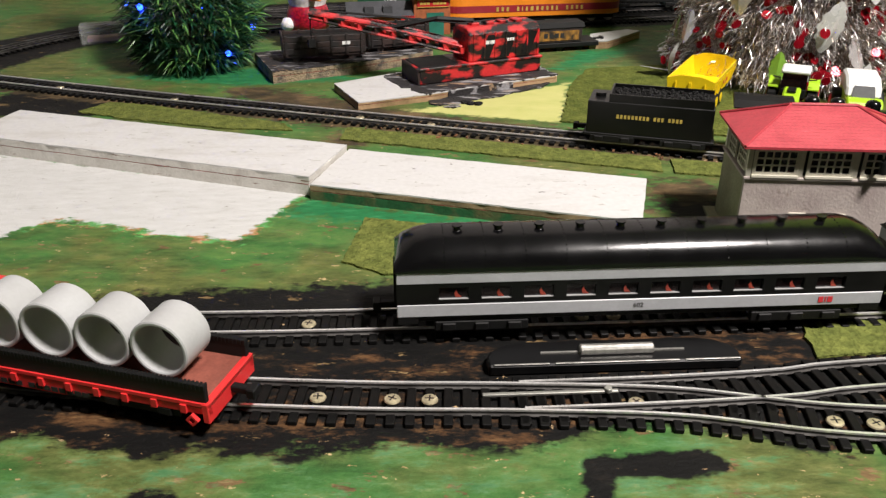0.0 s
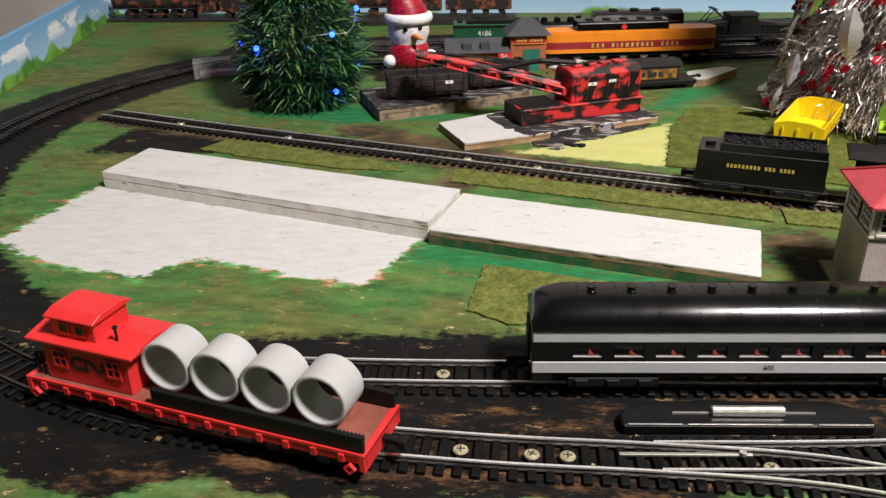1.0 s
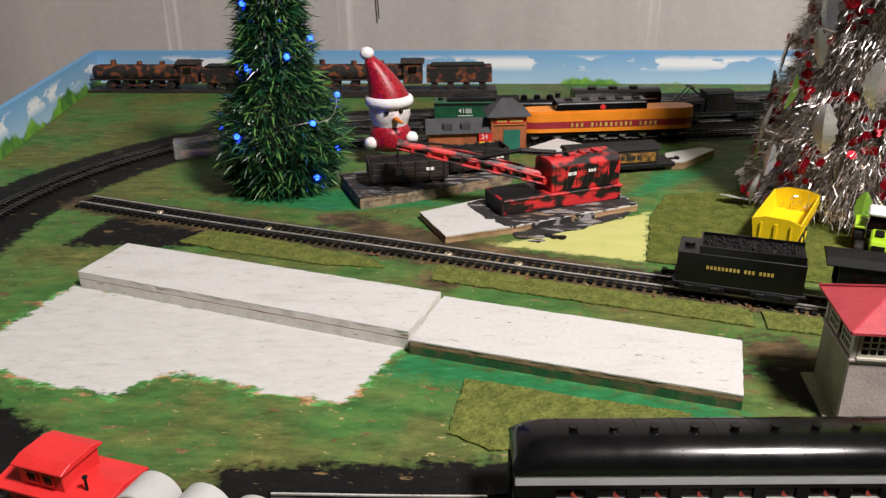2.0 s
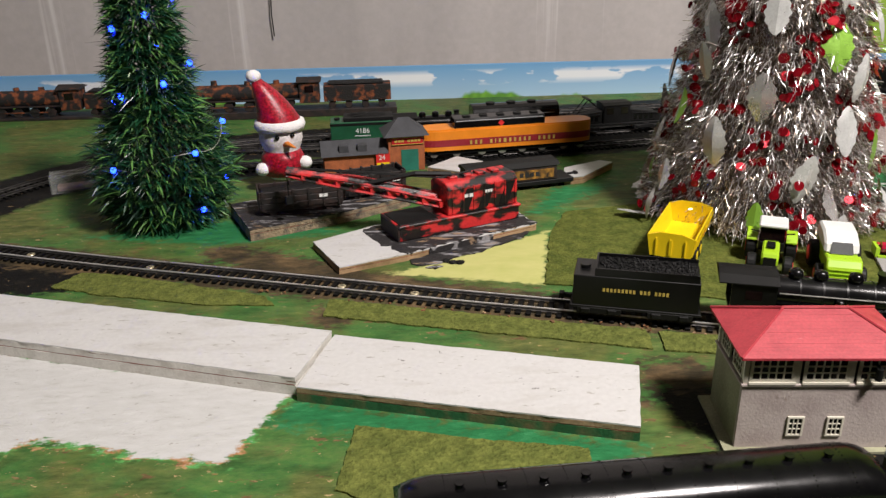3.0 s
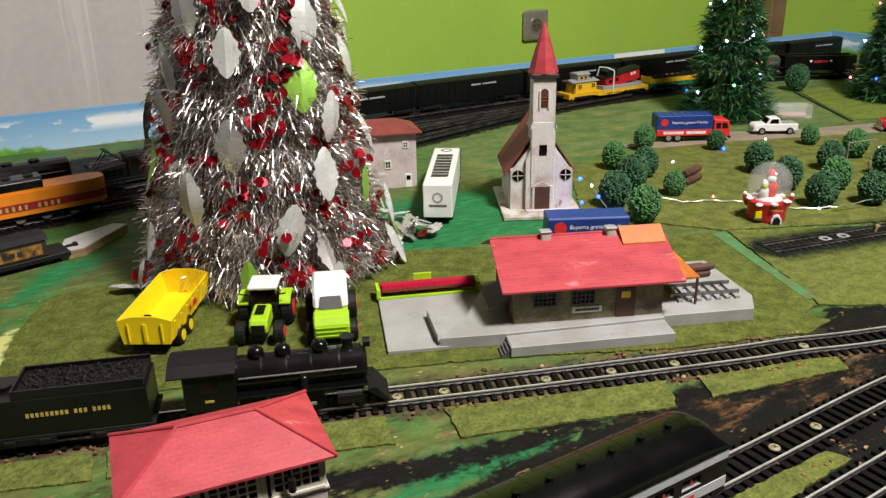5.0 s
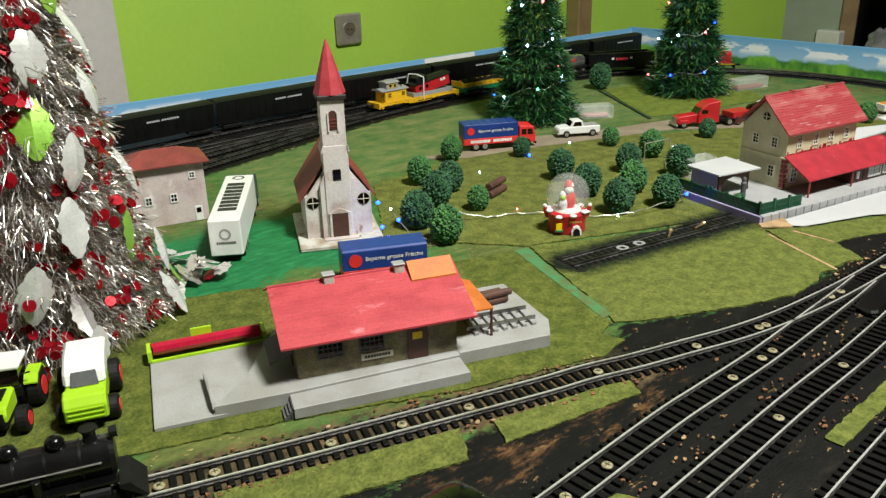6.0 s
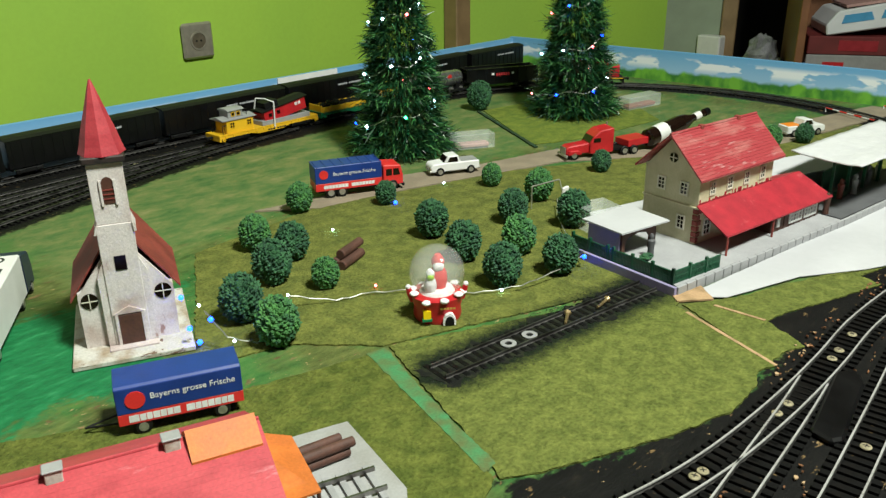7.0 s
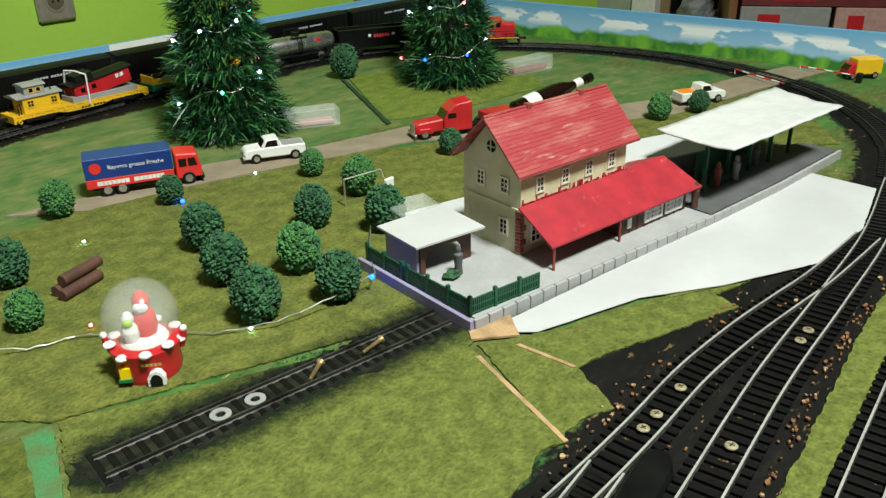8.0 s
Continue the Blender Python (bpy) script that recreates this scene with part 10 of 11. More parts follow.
def harvester(m):
    c = thing("combine_harvester", "lime green and white combine harvester with black wheels", "harvester", m)
    part("body", Shape().box(-0.0290, -0.0115, 0.0100, 0.0180, 0.0115, 0.0220), M["lime"], c, "lime green body", bevel=0.0010)
    part("front_panel", Shape().prism([(0.018, 0.0085), (0.030, 0.0085), (0.0305, 0.0180), (0.026, 0.0235), (0.018, 0.0245)], "y", -0.0120, 0.0120), M["lime"], c, bevel=0.0010)
    for i in range(3):
        part("panel_line", Shape().box(0.0302, -0.010, 0.0105 + i * 0.003, 0.0309, 0.010, 0.0112 + i * 0.003), M["lime"], c)
    part("grain_tank", Shape().prism([(-0.031, 0.0220), (0.012, 0.0220), (0.008, 0.0300), (-0.006, 0.0345), (-0.028, 0.0345), (-0.032, 0.0290)], "y", -0.0120, 0.0120), M["white"], c, "white hood", bevel=0.0016)
    part("engine_grille", Shape().add([(0.0128, -0.008, 0.0225), (0.0128, 0.008, 0.0225), (0.0086, 0.007, 0.0303), (0.0086, -0.007, 0.0303)], [(0, 1, 2, 3)]), M["grey_deck"], c, fix=False)
    for y in (-0.0135, 0.0135):
        wh = part("front_wheel", Shape().cyl((0.016, y - 0.0040, 0.0075), (0.016, y + 0.0040, 0.0075), 0.0075, n=20), M["matt"], c, bevel=0.0010)
        part("rim", Shape().cyl((0.016, y + math.copysign(0.0040, y), 0.0075), (0.016, y + math.copysign(0.0044, y), 0.0075), 0.0040, n=16), M["red"], wh)
        wh = part("rear_wheel", Shape().cyl((-0.018, y - 0.0045, 0.0105), (-0.018, y + 0.0045, 0.0105), 0.0105, n=22), M["matt"], c, bevel=0.0010)
        part("rim", Shape().cyl((-0.018, y + math.copysign(0.0045, y), 0.0105), (-0.018, y + math.copysign(0.0049, y), 0.0105), 0.0058, n=16), M["red"], wh)
    return c


harvester(pose(0.3120, 0.5910, 0.0012, 0, 0, -109))


# ---- snow globe ----
def snow_globe():
    c = thing("snow_globe", "small snow globe with a red cottage base and white snow rim", "snow globe", pose(0.7570, 0.6080, 0.0012, 0, 0, -40) @ Matrix.Scale(1.08, 4))
    part("globe_base", Shape().turn([(0.0158, 0), (0.0166, 0.003), (0.0160, 0.008), (0.0176, 0.015), (0.0180, 0.0175), (0.0140, 0.0185)], n=30), M["dark_red"], c, "glossy red cottage shaped base", smooth=True)
    for i in range(9):
        a = 2 * math.pi * i / 9
        part("snow_drip", Shape().ball((0.0172 * math.cos(a), 0.0172 * math.sin(a), 0.0166 + 0.0016 * (i % 3)), 0.0030, (1.1, 1.1, 0.55), 10, 8, 0.15, i), M["fluff"], c, smooth="all")
    for s in (-1, 1):
        part("scroll_horn", Shape().tube([(s * 0.0170, 0, 0.012), (s * 0.0188, 0, 0.017), (s * 0.0194, 0, 0.0215)], 0.0019, 8), M["dark_red"], c)
        part("horn_snow", Shape().ball((s * 0.0196, 0, 0.0222), 0.0019, n=10, m=8), M["fluff"], c, smooth="all")
    inner = Shape().ball((0, 0, 0.0325), 0.0184, n=36, m=24)
    shell = Shape().ball((0, 0, 0.0325), 0.0190, n=36, m=24).add(inner.v, [f[::-1] for f in inner.f])
    globe = part("glass_globe", shell, M["clear"], c, "clear glass dome", smooth="all", fix=False)
    globe.visible_shadow = False
    part("snow_floor", Shape().cyl((0, 0, 0.0178), (0, 0, 0.0205), 0.0125, 0.011, n=24), M["fluff"], c)
    part("door_arch", Shape().prism([(0.002, 0.0008), (0.0105, 0.0008), (0.0105, 0.005), (0.0088, 0.0080), (0.0062, 0.0092), (0.0036, 0.0080), (0.002, 0.005)], "y", -0.0182, -0.0140), M["fluff"], c, "white arched doorway")
    part("door_hole", Shape().prism([(0.0034, 0.0008), (0.0092, 0.0008), (0.0092, 0.0045), (0.0080, 0.0066), (0.0062, 0.0074), (0.0046, 0.0066), (0.0034, 0.0045)], "y", -0.0186, -0.0170), M["matt"], c)
    part("window_pane", Shape().box(-0.0110, -0.0164, 0.0050, -0.0060, -0.0120, 0.0110), M["lemon"], c)
    part("window_box", Shape().box(-0.0118, -0.0172, 0.0036, -0.0052, -0.0130, 0.0052), M["green_p"], c)
    bars([0.0016] * 5, 0.0014, 0.0005, pose(0.0052, -0.0178, 0.0130, 90), M["gold"], c)
    return c


snow_globe()
G = pose(0.7570, 0.6080, 0.0012, 0, 0, -40) @ Matrix.Scale(1.08, 4)
for x, y, s, k1, lab in ((0.001, 0.002, 1.25, "red", "small plain red and white figurine inside the snow globe"), (-0.005, -0.005, 0.85, "lime", "small plain white and green figurine inside the snow globe")):
    f = Shape().turn([(0.0042 * s, 0), (0.0052 * s, 0.004 * s), (0.0046 * s, 0.009 * s), (0.0028 * s, 0.0122 * s), (0.0036 * s, 0.0140 * s), (0.0034 * s, 0.0165 * s), (0.0016 * s, 0.0190 * s)], n=14)
    solid("globe_figurine", f, M[k1] if s > 1.0 else M["fluff"], lab, "figurine", G @ pose(x, y, 0.0204), smooth=True)
    solid("figurine_beard", Shape().ball((x, y - 0.0026 * s, 0.0204 + 0.0128 * s), 0.0028 * s, (1.1, 0.7, 1.0), 10, 8), M["fluff"] if s > 1.0 else M["lime"], "white fluffy collar on a globe figurine", "figurine", G, smooth="all")


# ---- glittery snow doll (one plain mesh per look) ----
SD = pose(-0.140, 0.858, 0.0118, 0, 0, 8) @ Matrix.Diagonal((1.16, 1.16, 1.02, 1))


def snow_doll():
    """One mesh with several surfaces: body, scarf, hat, bobbles, nose and beads."""
    def lean(sh):
        """Bends the hat over to one side."""
        sh.v = [(x - 0.0165 * max(0.0, (z - 0.056) / 0.044) ** 1.5, y, z) for x, y, z in sh.v]
        return sh

    pieces = [
        (Shape().turn([(0.012, 0), (0.017, 0.006), (0.0165, 0.020), (0.0145, 0.026), (0.0172, 0.033), (0.0190, 0.040), (0.0186, 0.049), (0.0165, 0.056)], n=26), "skin_plain"),
        (lean(Shape().turn([(0.0195, 0.053), (0.0186, 0.060), (0.0158, 0.070), (0.0122, 0.082), (0.0080, 0.093), (0.0040, 0.100)], n=26)), "glitter"),
        (Shape().turn([(0.0182, 0.0490), (0.0212, 0.0500), (0.0224, 0.0540), (0.0212, 0.0585), (0.0182, 0.0600)], n=26), "fluff"),
        (Shape().ball((-0.0185, 0, 0.1025), 0.0064, n=14, m=10, wobble=0.12, seed=2), "fluff"),
        (Shape().turn([(0.0172, 0.004), (0.0195, 0.012), (0.0188, 0.022), (0.0160, 0.029)], n=26), "glitter"),
        (Shape().ball((-0.018, -0.010, 0.012), 0.0064, n=14, m=10, wobble=0.12, seed=3), "fluff"),
        (Shape().ball((0.019, -0.008, 0.016), 0.0064, n=14, m=10, wobble=0.12, seed=4), "fluff"),
        (Shape().cyl((0.004, -0.0165, 0.0385), (0.012, -0.0270, 0.0370), 0.0034, 0.0006, n=12), "carrot"),
        (Shape().ball((-0.003, -0.0185, 0.0455), 0.0022, n=12, m=8), "gloss"),
        (Shape().ball((0.0098, -0.0160, 0.0465), 0.0022, n=12, m=8), "gloss"),
    ]
    whole, slots = Shape(), []
    names = []
    for sh, key in pieces:
        if key not in names:
            names.append(key)
        whole.add(sh.v, sh.f)
        slots += [names.index(key)] * len(sh.f)
    me = bpy.data.meshes.new("snow_doll")
    me.from_pydata(whole.v, [], whole.f)
    for key in names:
        me.materials.append(M[key])
    me.polygons.foreach_set("material_index", slots)
    me.polygons.foreach_set("use_smooth", [True] * len(me.polygons))
    me.update()
    ob = new("snow_doll", me)
    ob.matrix_world = SD
    return tagged(ob, "glittery white snow doll with red scarf and pointed red hat", "doll")


snow_doll()


# ---- foliage ----
def bush_mesh(seed, mt):
    """A rounded foam tree: lumps of foliage over a core."""
    rnd = random.Random(seed)
    s = Shape().ball((0, 0, 0.0185), 0.0138, (1, 1, 1.22), 12, 9, 0.12, seed)
    n = 420
    for i in range(n):
        z = 1 - 2 * (i + 0.5) / n
        a = i * 2.399963 + rnd.uniform(-0.15, 0.15)
        q = math.sqrt(1 - z * z)
        k = rnd.uniform(0.90, 1.06)
        c = Vector((q * math.cos(a) * 0.0150 * k, q * math.sin(a) * 0.0150 * k, 0.0185 + z * 0.0180 * k))
        d = Vector((q * math.cos(a), q * math.sin(a), z)).normalized()
        u = d.cross(Vector((0.3, 0.2, 1))).normalized() * rnd.uniform(0.0016, 0.0028)
        w = d.cross(u.normalized()) * rnd.uniform(0.0014, 0.0024)
        b = d * rnd.uniform(0.0010, 0.0026)
        v = [c - u, c + w, c + u, c - w, c + b, c - d * 0.0012]
        s.add(v, [(0, 1, 4), (1, 2, 4), (2, 3, 4), (3, 0, 4), (1, 0, 5), (2, 1, 5), (3, 2, 5), (0, 3, 5)])
    return mesh_from("crown", s, mt)


BUSH = [(bush_mesh(1, M["hedge"]), "dark"), (bush_mesh(2, M["hedge_light"]), "light")]
TRUNK = mesh_from("trunk", Shape().cyl((0, 0, 0), (0, 0, 0.010), 0.0016, 0.0012, 8), M["stem"])
BUSHES = ((0.8310, 0.8700, 1, 0.95), (0.7420, 0.8180, 1, 1.0), (0.7510, 0.7760, 0, 1.05), (0.7100, 0.7470, 0, 1.15), (0.6550, 0.7080, 0, 1.15), (0.6520, 0.6600, 1, 1.10), (0.7330, 0.7080, 1, 0.80), (0.9040, 0.8220, 0, 0.78), (0.8700, 0.7230, 0, 1.10), (0.8480, 0.6640, 0, 1.10), (0.8300, 0.6060, 0, 1.12), (0.9480, 0.6900, 0, 1.05), (0.8910, 0.6380, 1, 1.08), (0.8800, 0.5860, 0, 1.05), (0.9780, 0.6410, 0, 1.12), (1.0180, 0.7120, 1, 1.05), (1.0230, 0.7800, 1, 0.78), (1.1460, 0.7200, 0, 0.80), (1.3040, 1.0420, 0, 1.35), (1.4220, 0.5950, 0, 0.80), (1.3720, 0.6170, 1, 0.90))
for i, (x, y, k, s) in enumerate(BUSHES):
    b = thing("model_tree", ("light green" if k else "dark green") + " round foam model tree standing on the grass mat", "tree", pose(x, y, 0.0008, 0, 0, i * 47) @ Matrix.Scale(s * 0.87, 4), "round model trees")
    for nm, me in (("trunk", TRUNK), ("crown", BUSH[k][0])):
        o = new(nm, me)
        o.parent = b


def tinsel_tree(m, height, radius, label, seed, blades, mats, lights, tip=0.12, droop=0.5, flare=None):
    """A small artificial fir: wire stem and tiers of fine needle blades, with a lit wire."""
    c = thing("christmas_tree", label, "christmas tree", m)
    rnd = random.Random(seed)
    part("trunk", Shape().cyl((0, 0, 0), (0, 0, height), 0.004, 0.0015, 10), M["stem"], c)
    def radius_at(t):
        tier = (t * 5.2) % 1.0
        if flare:
            # a wide skirt under a slimmer upper part
            return radius * float(np.interp(t, (0.0, 0.13, 0.23, 0.35, 0.55, 0.75, 1.0), flare)) * (0.86 + 0.20 * (1 - tier))
        return radius * ((1 - t) ** 1.05 * (1 - tip) + tip) * (0.74 + 0.34 * (1 - tier) ** 1.3)
    branches = Shape()
    for i in range(70):
        t = (i + rnd.random()) / 70 * 0.96
        a = rnd.uniform(0, 2 * math.pi)
        r = radius_at(t) * 0.85
        z = height * t
        branches.cyl((0, 0, z + 0.006), (r * math.cos(a), r * math.sin(a), z + 0.002), 0.0009, 0.0004, 5)
    tagged(part("twig_work", branches, M["stem"], c, fix=False), kind="stuff")
    groups = [Shape() for _ in mats]
    for i in range(blades):
        t = rnd.random() ** 1.25 * 0.985
        a = rnd.uniform(0, 2 * math.pi)
        # the wound garland lies in ridges with darker gaps between them
        ridge = 0.5 + 0.5 * math.sin((t * 17.0 + a / (2 * math.pi)) * 2 * math.pi)
        if rnd.random() > 0.26 + 0.74 * ridge:
            continue
        r = radius_at(t)
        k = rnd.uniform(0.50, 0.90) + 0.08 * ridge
        base = Vector((math.cos(a) * r * k, math.sin(a) * r * k, height * t + 0.006 + rnd.uniform(-0.004, 0.004)))
        d = Vector((math.cos(a + rnd.uniform(-0.8, 0.8)), math.sin(a + rnd.uniform(-0.8, 0.8)), rnd.uniform(-droop - 0.1, 0.75))).normalized()
        ln = rnd.uniform(0.011, 0.023) * (0.65 + 0.35 * (1 - t)) * (1.4 if rnd.random() < 0.12 else 1.0)
        u = d.cross(Vector((rnd.uniform(-1, 1), rnd.uniform(-1, 1), 1))).normalized() * rnd.uniform(0.00045, 0.00095)
        tipv = base + d * ln + Vector((0, 0, -0.002))
        mid = base + d * ln * 0.55
        if min(base.z, mid.z) < 0.0015:
            continue
        tipv.z = max(tipv.z, 0.001)
        # inner needles mostly dark, outer ones paler: lit tips put into the colour
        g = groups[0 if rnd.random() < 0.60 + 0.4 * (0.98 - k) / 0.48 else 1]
        g.add([base - u * 0.7, base + u * 0.7, mid + u, mid - u, tipv], [(0, 1, 2, 3), (3, 2, 4)])
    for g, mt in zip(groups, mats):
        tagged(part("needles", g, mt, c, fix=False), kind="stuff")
    wire = []
    turns = 5
    for i in range(160):
        t = i / 159
        a = t * turns * 2 * math.pi + seed
        r = radius_at(t * 0.95) * 1.0
        wire.append((r * math.cos(a), r * math.sin(a), height * t * 0.95 + 0.012 + 0.004 * math.sin(i)))
    part("light_wire", Shape().tube(wire, 0.00045, 4), M["wire"], c, fix=False)
    for i in range(lights):
        q = wire[int((i + 0.5) / lights * 150)]
        k = rnd.random()
        if label.startswith("green tinsel"):
            mt = M["bulb_blue"]
        else:
            mt = M["bulb_cool"] if k < 0.45 else M["bulb_blue"] if k < 0.7 else M["bulb_green"] if k < 0.85 else M["bulb_red"]
        part("bulb", Shape().ball((q[0] * 1.06, q[1] * 1.06, q[2]), 0.0026 if label.startswith("green tinsel") else 0.0017, n=10, m=8), mt, c, "small lit bulb", smooth="all")
    return c


tinsel_tree(pose(-0.2370, 0.7760, 0.0), 0.300, 0.069, "green tinsel christmas tree with small blue lights", 5, 32000, (M["needle"], M["needle_lit"]), 24, 0.07, flare=(0.62, 1.0, 0.80, 0.50, 0.42, 0.25, 0.05))
tinsel_tree(pose(1.0650, 0.9650, 0.0), 0.31, 0.066, "dark green christmas tree with coloured lights behind the road", 6, 30000, (M["needle_dark"], M["needle_mid_lit"]), 30, 0.07)
tinsel_tree(pose(1.3760, 0.9180, 0.0), 0.31, 0.064, "dark green christmas tree with coloured lights in the field", 7, 30000, (M["needle_dark"], M["needle_mid_lit"]), 28, 0.07)


def silver_tree(m):
    """A tall shaggy silver tinsel tree with red discs and foil leaves."""
    c = thing("tinsel_tree", "shaggy silver tinsel tree with red discs and foil leaves", "christmas tree", m)
    rnd = random.Random(21)
    H, R = 0.52, 0.097
    part("trunk", Shape().cyl((0, 0, 0), (0, 0, H), 0.006, 0.003, 12), M["grey"], c)
    # solid core in the darker foil, coloured like the shade between strands
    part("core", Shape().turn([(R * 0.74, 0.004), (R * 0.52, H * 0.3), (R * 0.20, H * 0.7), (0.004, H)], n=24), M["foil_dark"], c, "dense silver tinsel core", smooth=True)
    bright, dull, discs = Shape(), Shape(), Shape()
    def beside(v, gap):
        """Whether a place lies where the yellow trailer stands."""
        return v.z < 0.050 and math.hypot(v.x + 0.1005, v.y + 0.0900) < gap
    def rad(t):
        return R * (1 - 0.96 * t) * (1.0 + 0.06 * math.sin(t * 75))
    for i in range(92000):
        t = rnd.random() ** 1.25 * 0.97
        a = rnd.uniform(0, 2 * math.pi)
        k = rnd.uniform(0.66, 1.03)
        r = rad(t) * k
        p = Vector((r * math.cos(a), r * math.sin(a), H * t + 0.008))
        d = Vector((math.cos(a + rnd.uniform(-1.0, 1.0)) * 0.8, math.sin(a + rnd.uniform(-1.0, 1.0)) * 0.8, rnd.uniform(-1.5, 0.25))).normalized()
        ln = rnd.uniform(0.006, 0.016)
        side = d.cross(Vector((math.cos(a), math.sin(a), 0)) + Vector([rnd.uniform(-0.9, 0.9) for _ in range(3)]))
        u = side.normalized() * rnd.uniform(0.00015, 0.00036)
        q = p + d * ln * 0.5 + Vector((0, 0, 0.0010))
        e = p + d * ln
        w = u.copy()
        w.rotate(Matrix.Rotation(rnd.uniform(-0.9, 0.9), 3, d))
        if e.z < 0.0015 or beside(e, 0.036):
            continue
        # deeper strands mostly take the darker foil: shade painted in by depth
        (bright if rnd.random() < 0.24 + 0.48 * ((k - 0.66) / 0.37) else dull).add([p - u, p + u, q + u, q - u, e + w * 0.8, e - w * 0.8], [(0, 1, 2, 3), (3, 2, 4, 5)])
    def disc(s, p, nrm, r, n=9, lobes=0.0, ex=1.0):
        x = nrm.cross(Vector((0.1, 0.2, 1))).normalized()
        y = nrm.cross(x)
        v = []
        for i in range(n):
            b = 2 * math.pi * i / n
            k = r * (1 + lobes * (1 if i % 2 else -1))
            v.append(p + x * math.cos(b) * k + y * math.sin(b) * k * ex)
        m = len(v)
        v += [w - nrm * 0.0003 for w in v]
        s.add(v, [tuple(range(m)), tuple(range(m, 2 * m))[::-1]] + [(i, m + i, m + (i + 1) % m, (i + 1) % m) for i in range(m)])
    for g in range(210):
        # bunches of discs along the winding garland
        t = (g + rnd.random()) / 210 * 0.92
        a0 = g * 1.07 + rnd.uniform(-0.3, 0.3)
        for i in range(rnd.randint(4, 11)):
            a = a0 + rnd.uniform(-0.16, 0.16)
            tt = min(0.95, max(0.0, t + rnd.uniform(-0.022, 0.022)))
            r = rad(tt) * rnd.uniform(0.97, 1.10) + 0.002
            p = Vector((r * math.cos(a), r * math.sin(a), max(0.006, H * tt)))
            nrm = (Vector((math.cos(a), math.sin(a), 0.3)) + Vector([rnd.uniform(-0.6, 0.6) for _ in range(3)])).normalized()
            disc(discs, p, nrm, rnd.uniform(0.0030, 0.0044), 10)
    def leaf(p, nrm, long, wide, curl):
        """A holly-like foil leaf hanging from its stalk, scalloped and gently curled."""
        x = nrm.cross(Vector((0.1, 0.2, 1))).normalized()
        y = x.cross(nrm)
        rows, v, f = 11, [], []
        for j in range(rows):
            q = j / (rows - 1)
            w = wide * (math.sin(math.pi * (0.03 + 0.94 * q)) ** 0.85) * (1.0 + (0.10 if j % 2 else -0.10))
            for o in (-1, 0, 1):
                bend = curl * (q - 0.5) ** 2 * 4 + 0.25 * w * abs(o)
                v.append(p + x * (o * w) - y * (long * (q - 0.5)) - nrm * bend)
        n = len(v)
        v += [w - nrm * 0.0003 for w in v]
        for j in range(rows - 1):
            for o in (0, 1):
                k = 3 * j + o
                f += [(k, k + 1, k + 4, k + 3), (n + k + 3, n + k + 4, n + k + 1, n + k)]
        return Shape().add(v, f)
    for i in range(92):
        t = ((i + 0.4) / 92) ** 1.15 * 0.9
        a = i * 2.4 + rnd.uniform(-0.3, 0.3)
        r = rad(t) * 1.04 + rnd.uniform(0.006, 0.011)
        long = rnd.uniform(0.027, 0.043)
        p = Vector((r * math.cos(a), r * math.sin(a), max(0.020, H * t)))
        nrm = (Vector((math.cos(a), math.sin(a), 0.22)) + Vector([rnd.uniform(-0.35, 0.35) for _ in range(3)])).normalized()
        k = (i * 7) % 9
        if beside(p, 0.052):
            continue
        part("foil_leaf", leaf(p, nrm, long, long * rnd.uniform(0.22, 0.30), rnd.uniform(-0.002, 0.004)), M["foil_green"] if k in (0, 4) else M["foil"] if k == 7 else M["foil_matt"], c, "jagged foil leaf", fix=False)
    for i in range(26):
        # fallen foil beside the tree
        p = Vector((rnd.uniform(0.085, 0.150), rnd.uniform(-0.030, 0.060), 0.003 + 0.0004 * i))
        sh = Shape()
        disc(sh, p, Vector((rnd.uniform(-0.5, 0.5), rnd.uniform(-0.5, 0.5), 1)).normalized(), rnd.uniform(0.0045, 0.0075), 16, 0.10, rnd.uniform(1.2, 2.4))
        part("foil_leaf", sh, M[("foil", "foil_red", "foil_matt", "foil", "foil_red", "foil_matt", "foil")[i % 7]], c, "fallen foil piece on the ground", fix=False)
    for i in range(16):
        a = i * 0.39 + 0.1
        if math.sin(a) < -0.5:
            continue
        r = R * rnd.uniform(1.0, 1.25)
        p = Vector((r * math.cos(a), r * math.sin(a), 0.004 + rnd.uniform(0, 0.003)))
        if beside(p, 0.045):
            continue
        sh = Shape()
        disc(sh, p, Vector((rnd.uniform(-0.2, 0.2), rnd.uniform(-0.2, 0.2), 1)).normalized(), rnd.uniform(0.006, 0.009), 16, 0.12, 1.9)
        part("foil_leaf", sh, M["foil_matt"], c, "jagged foil leaf on the ground", fix=False)
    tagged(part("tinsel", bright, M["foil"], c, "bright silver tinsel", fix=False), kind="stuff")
    tagged(part("tinsel", dull, M["foil_dark"], c, "silver tinsel coloured darker for its dim reflections", fix=False), kind="stuff")
    tagged(part("red_foil", discs, M["foil_red"], c, "shiny red foil discs", fix=False), kind="stuff")
    return c


silver_tree(pose(0.3110, 0.7400, 0.0012))


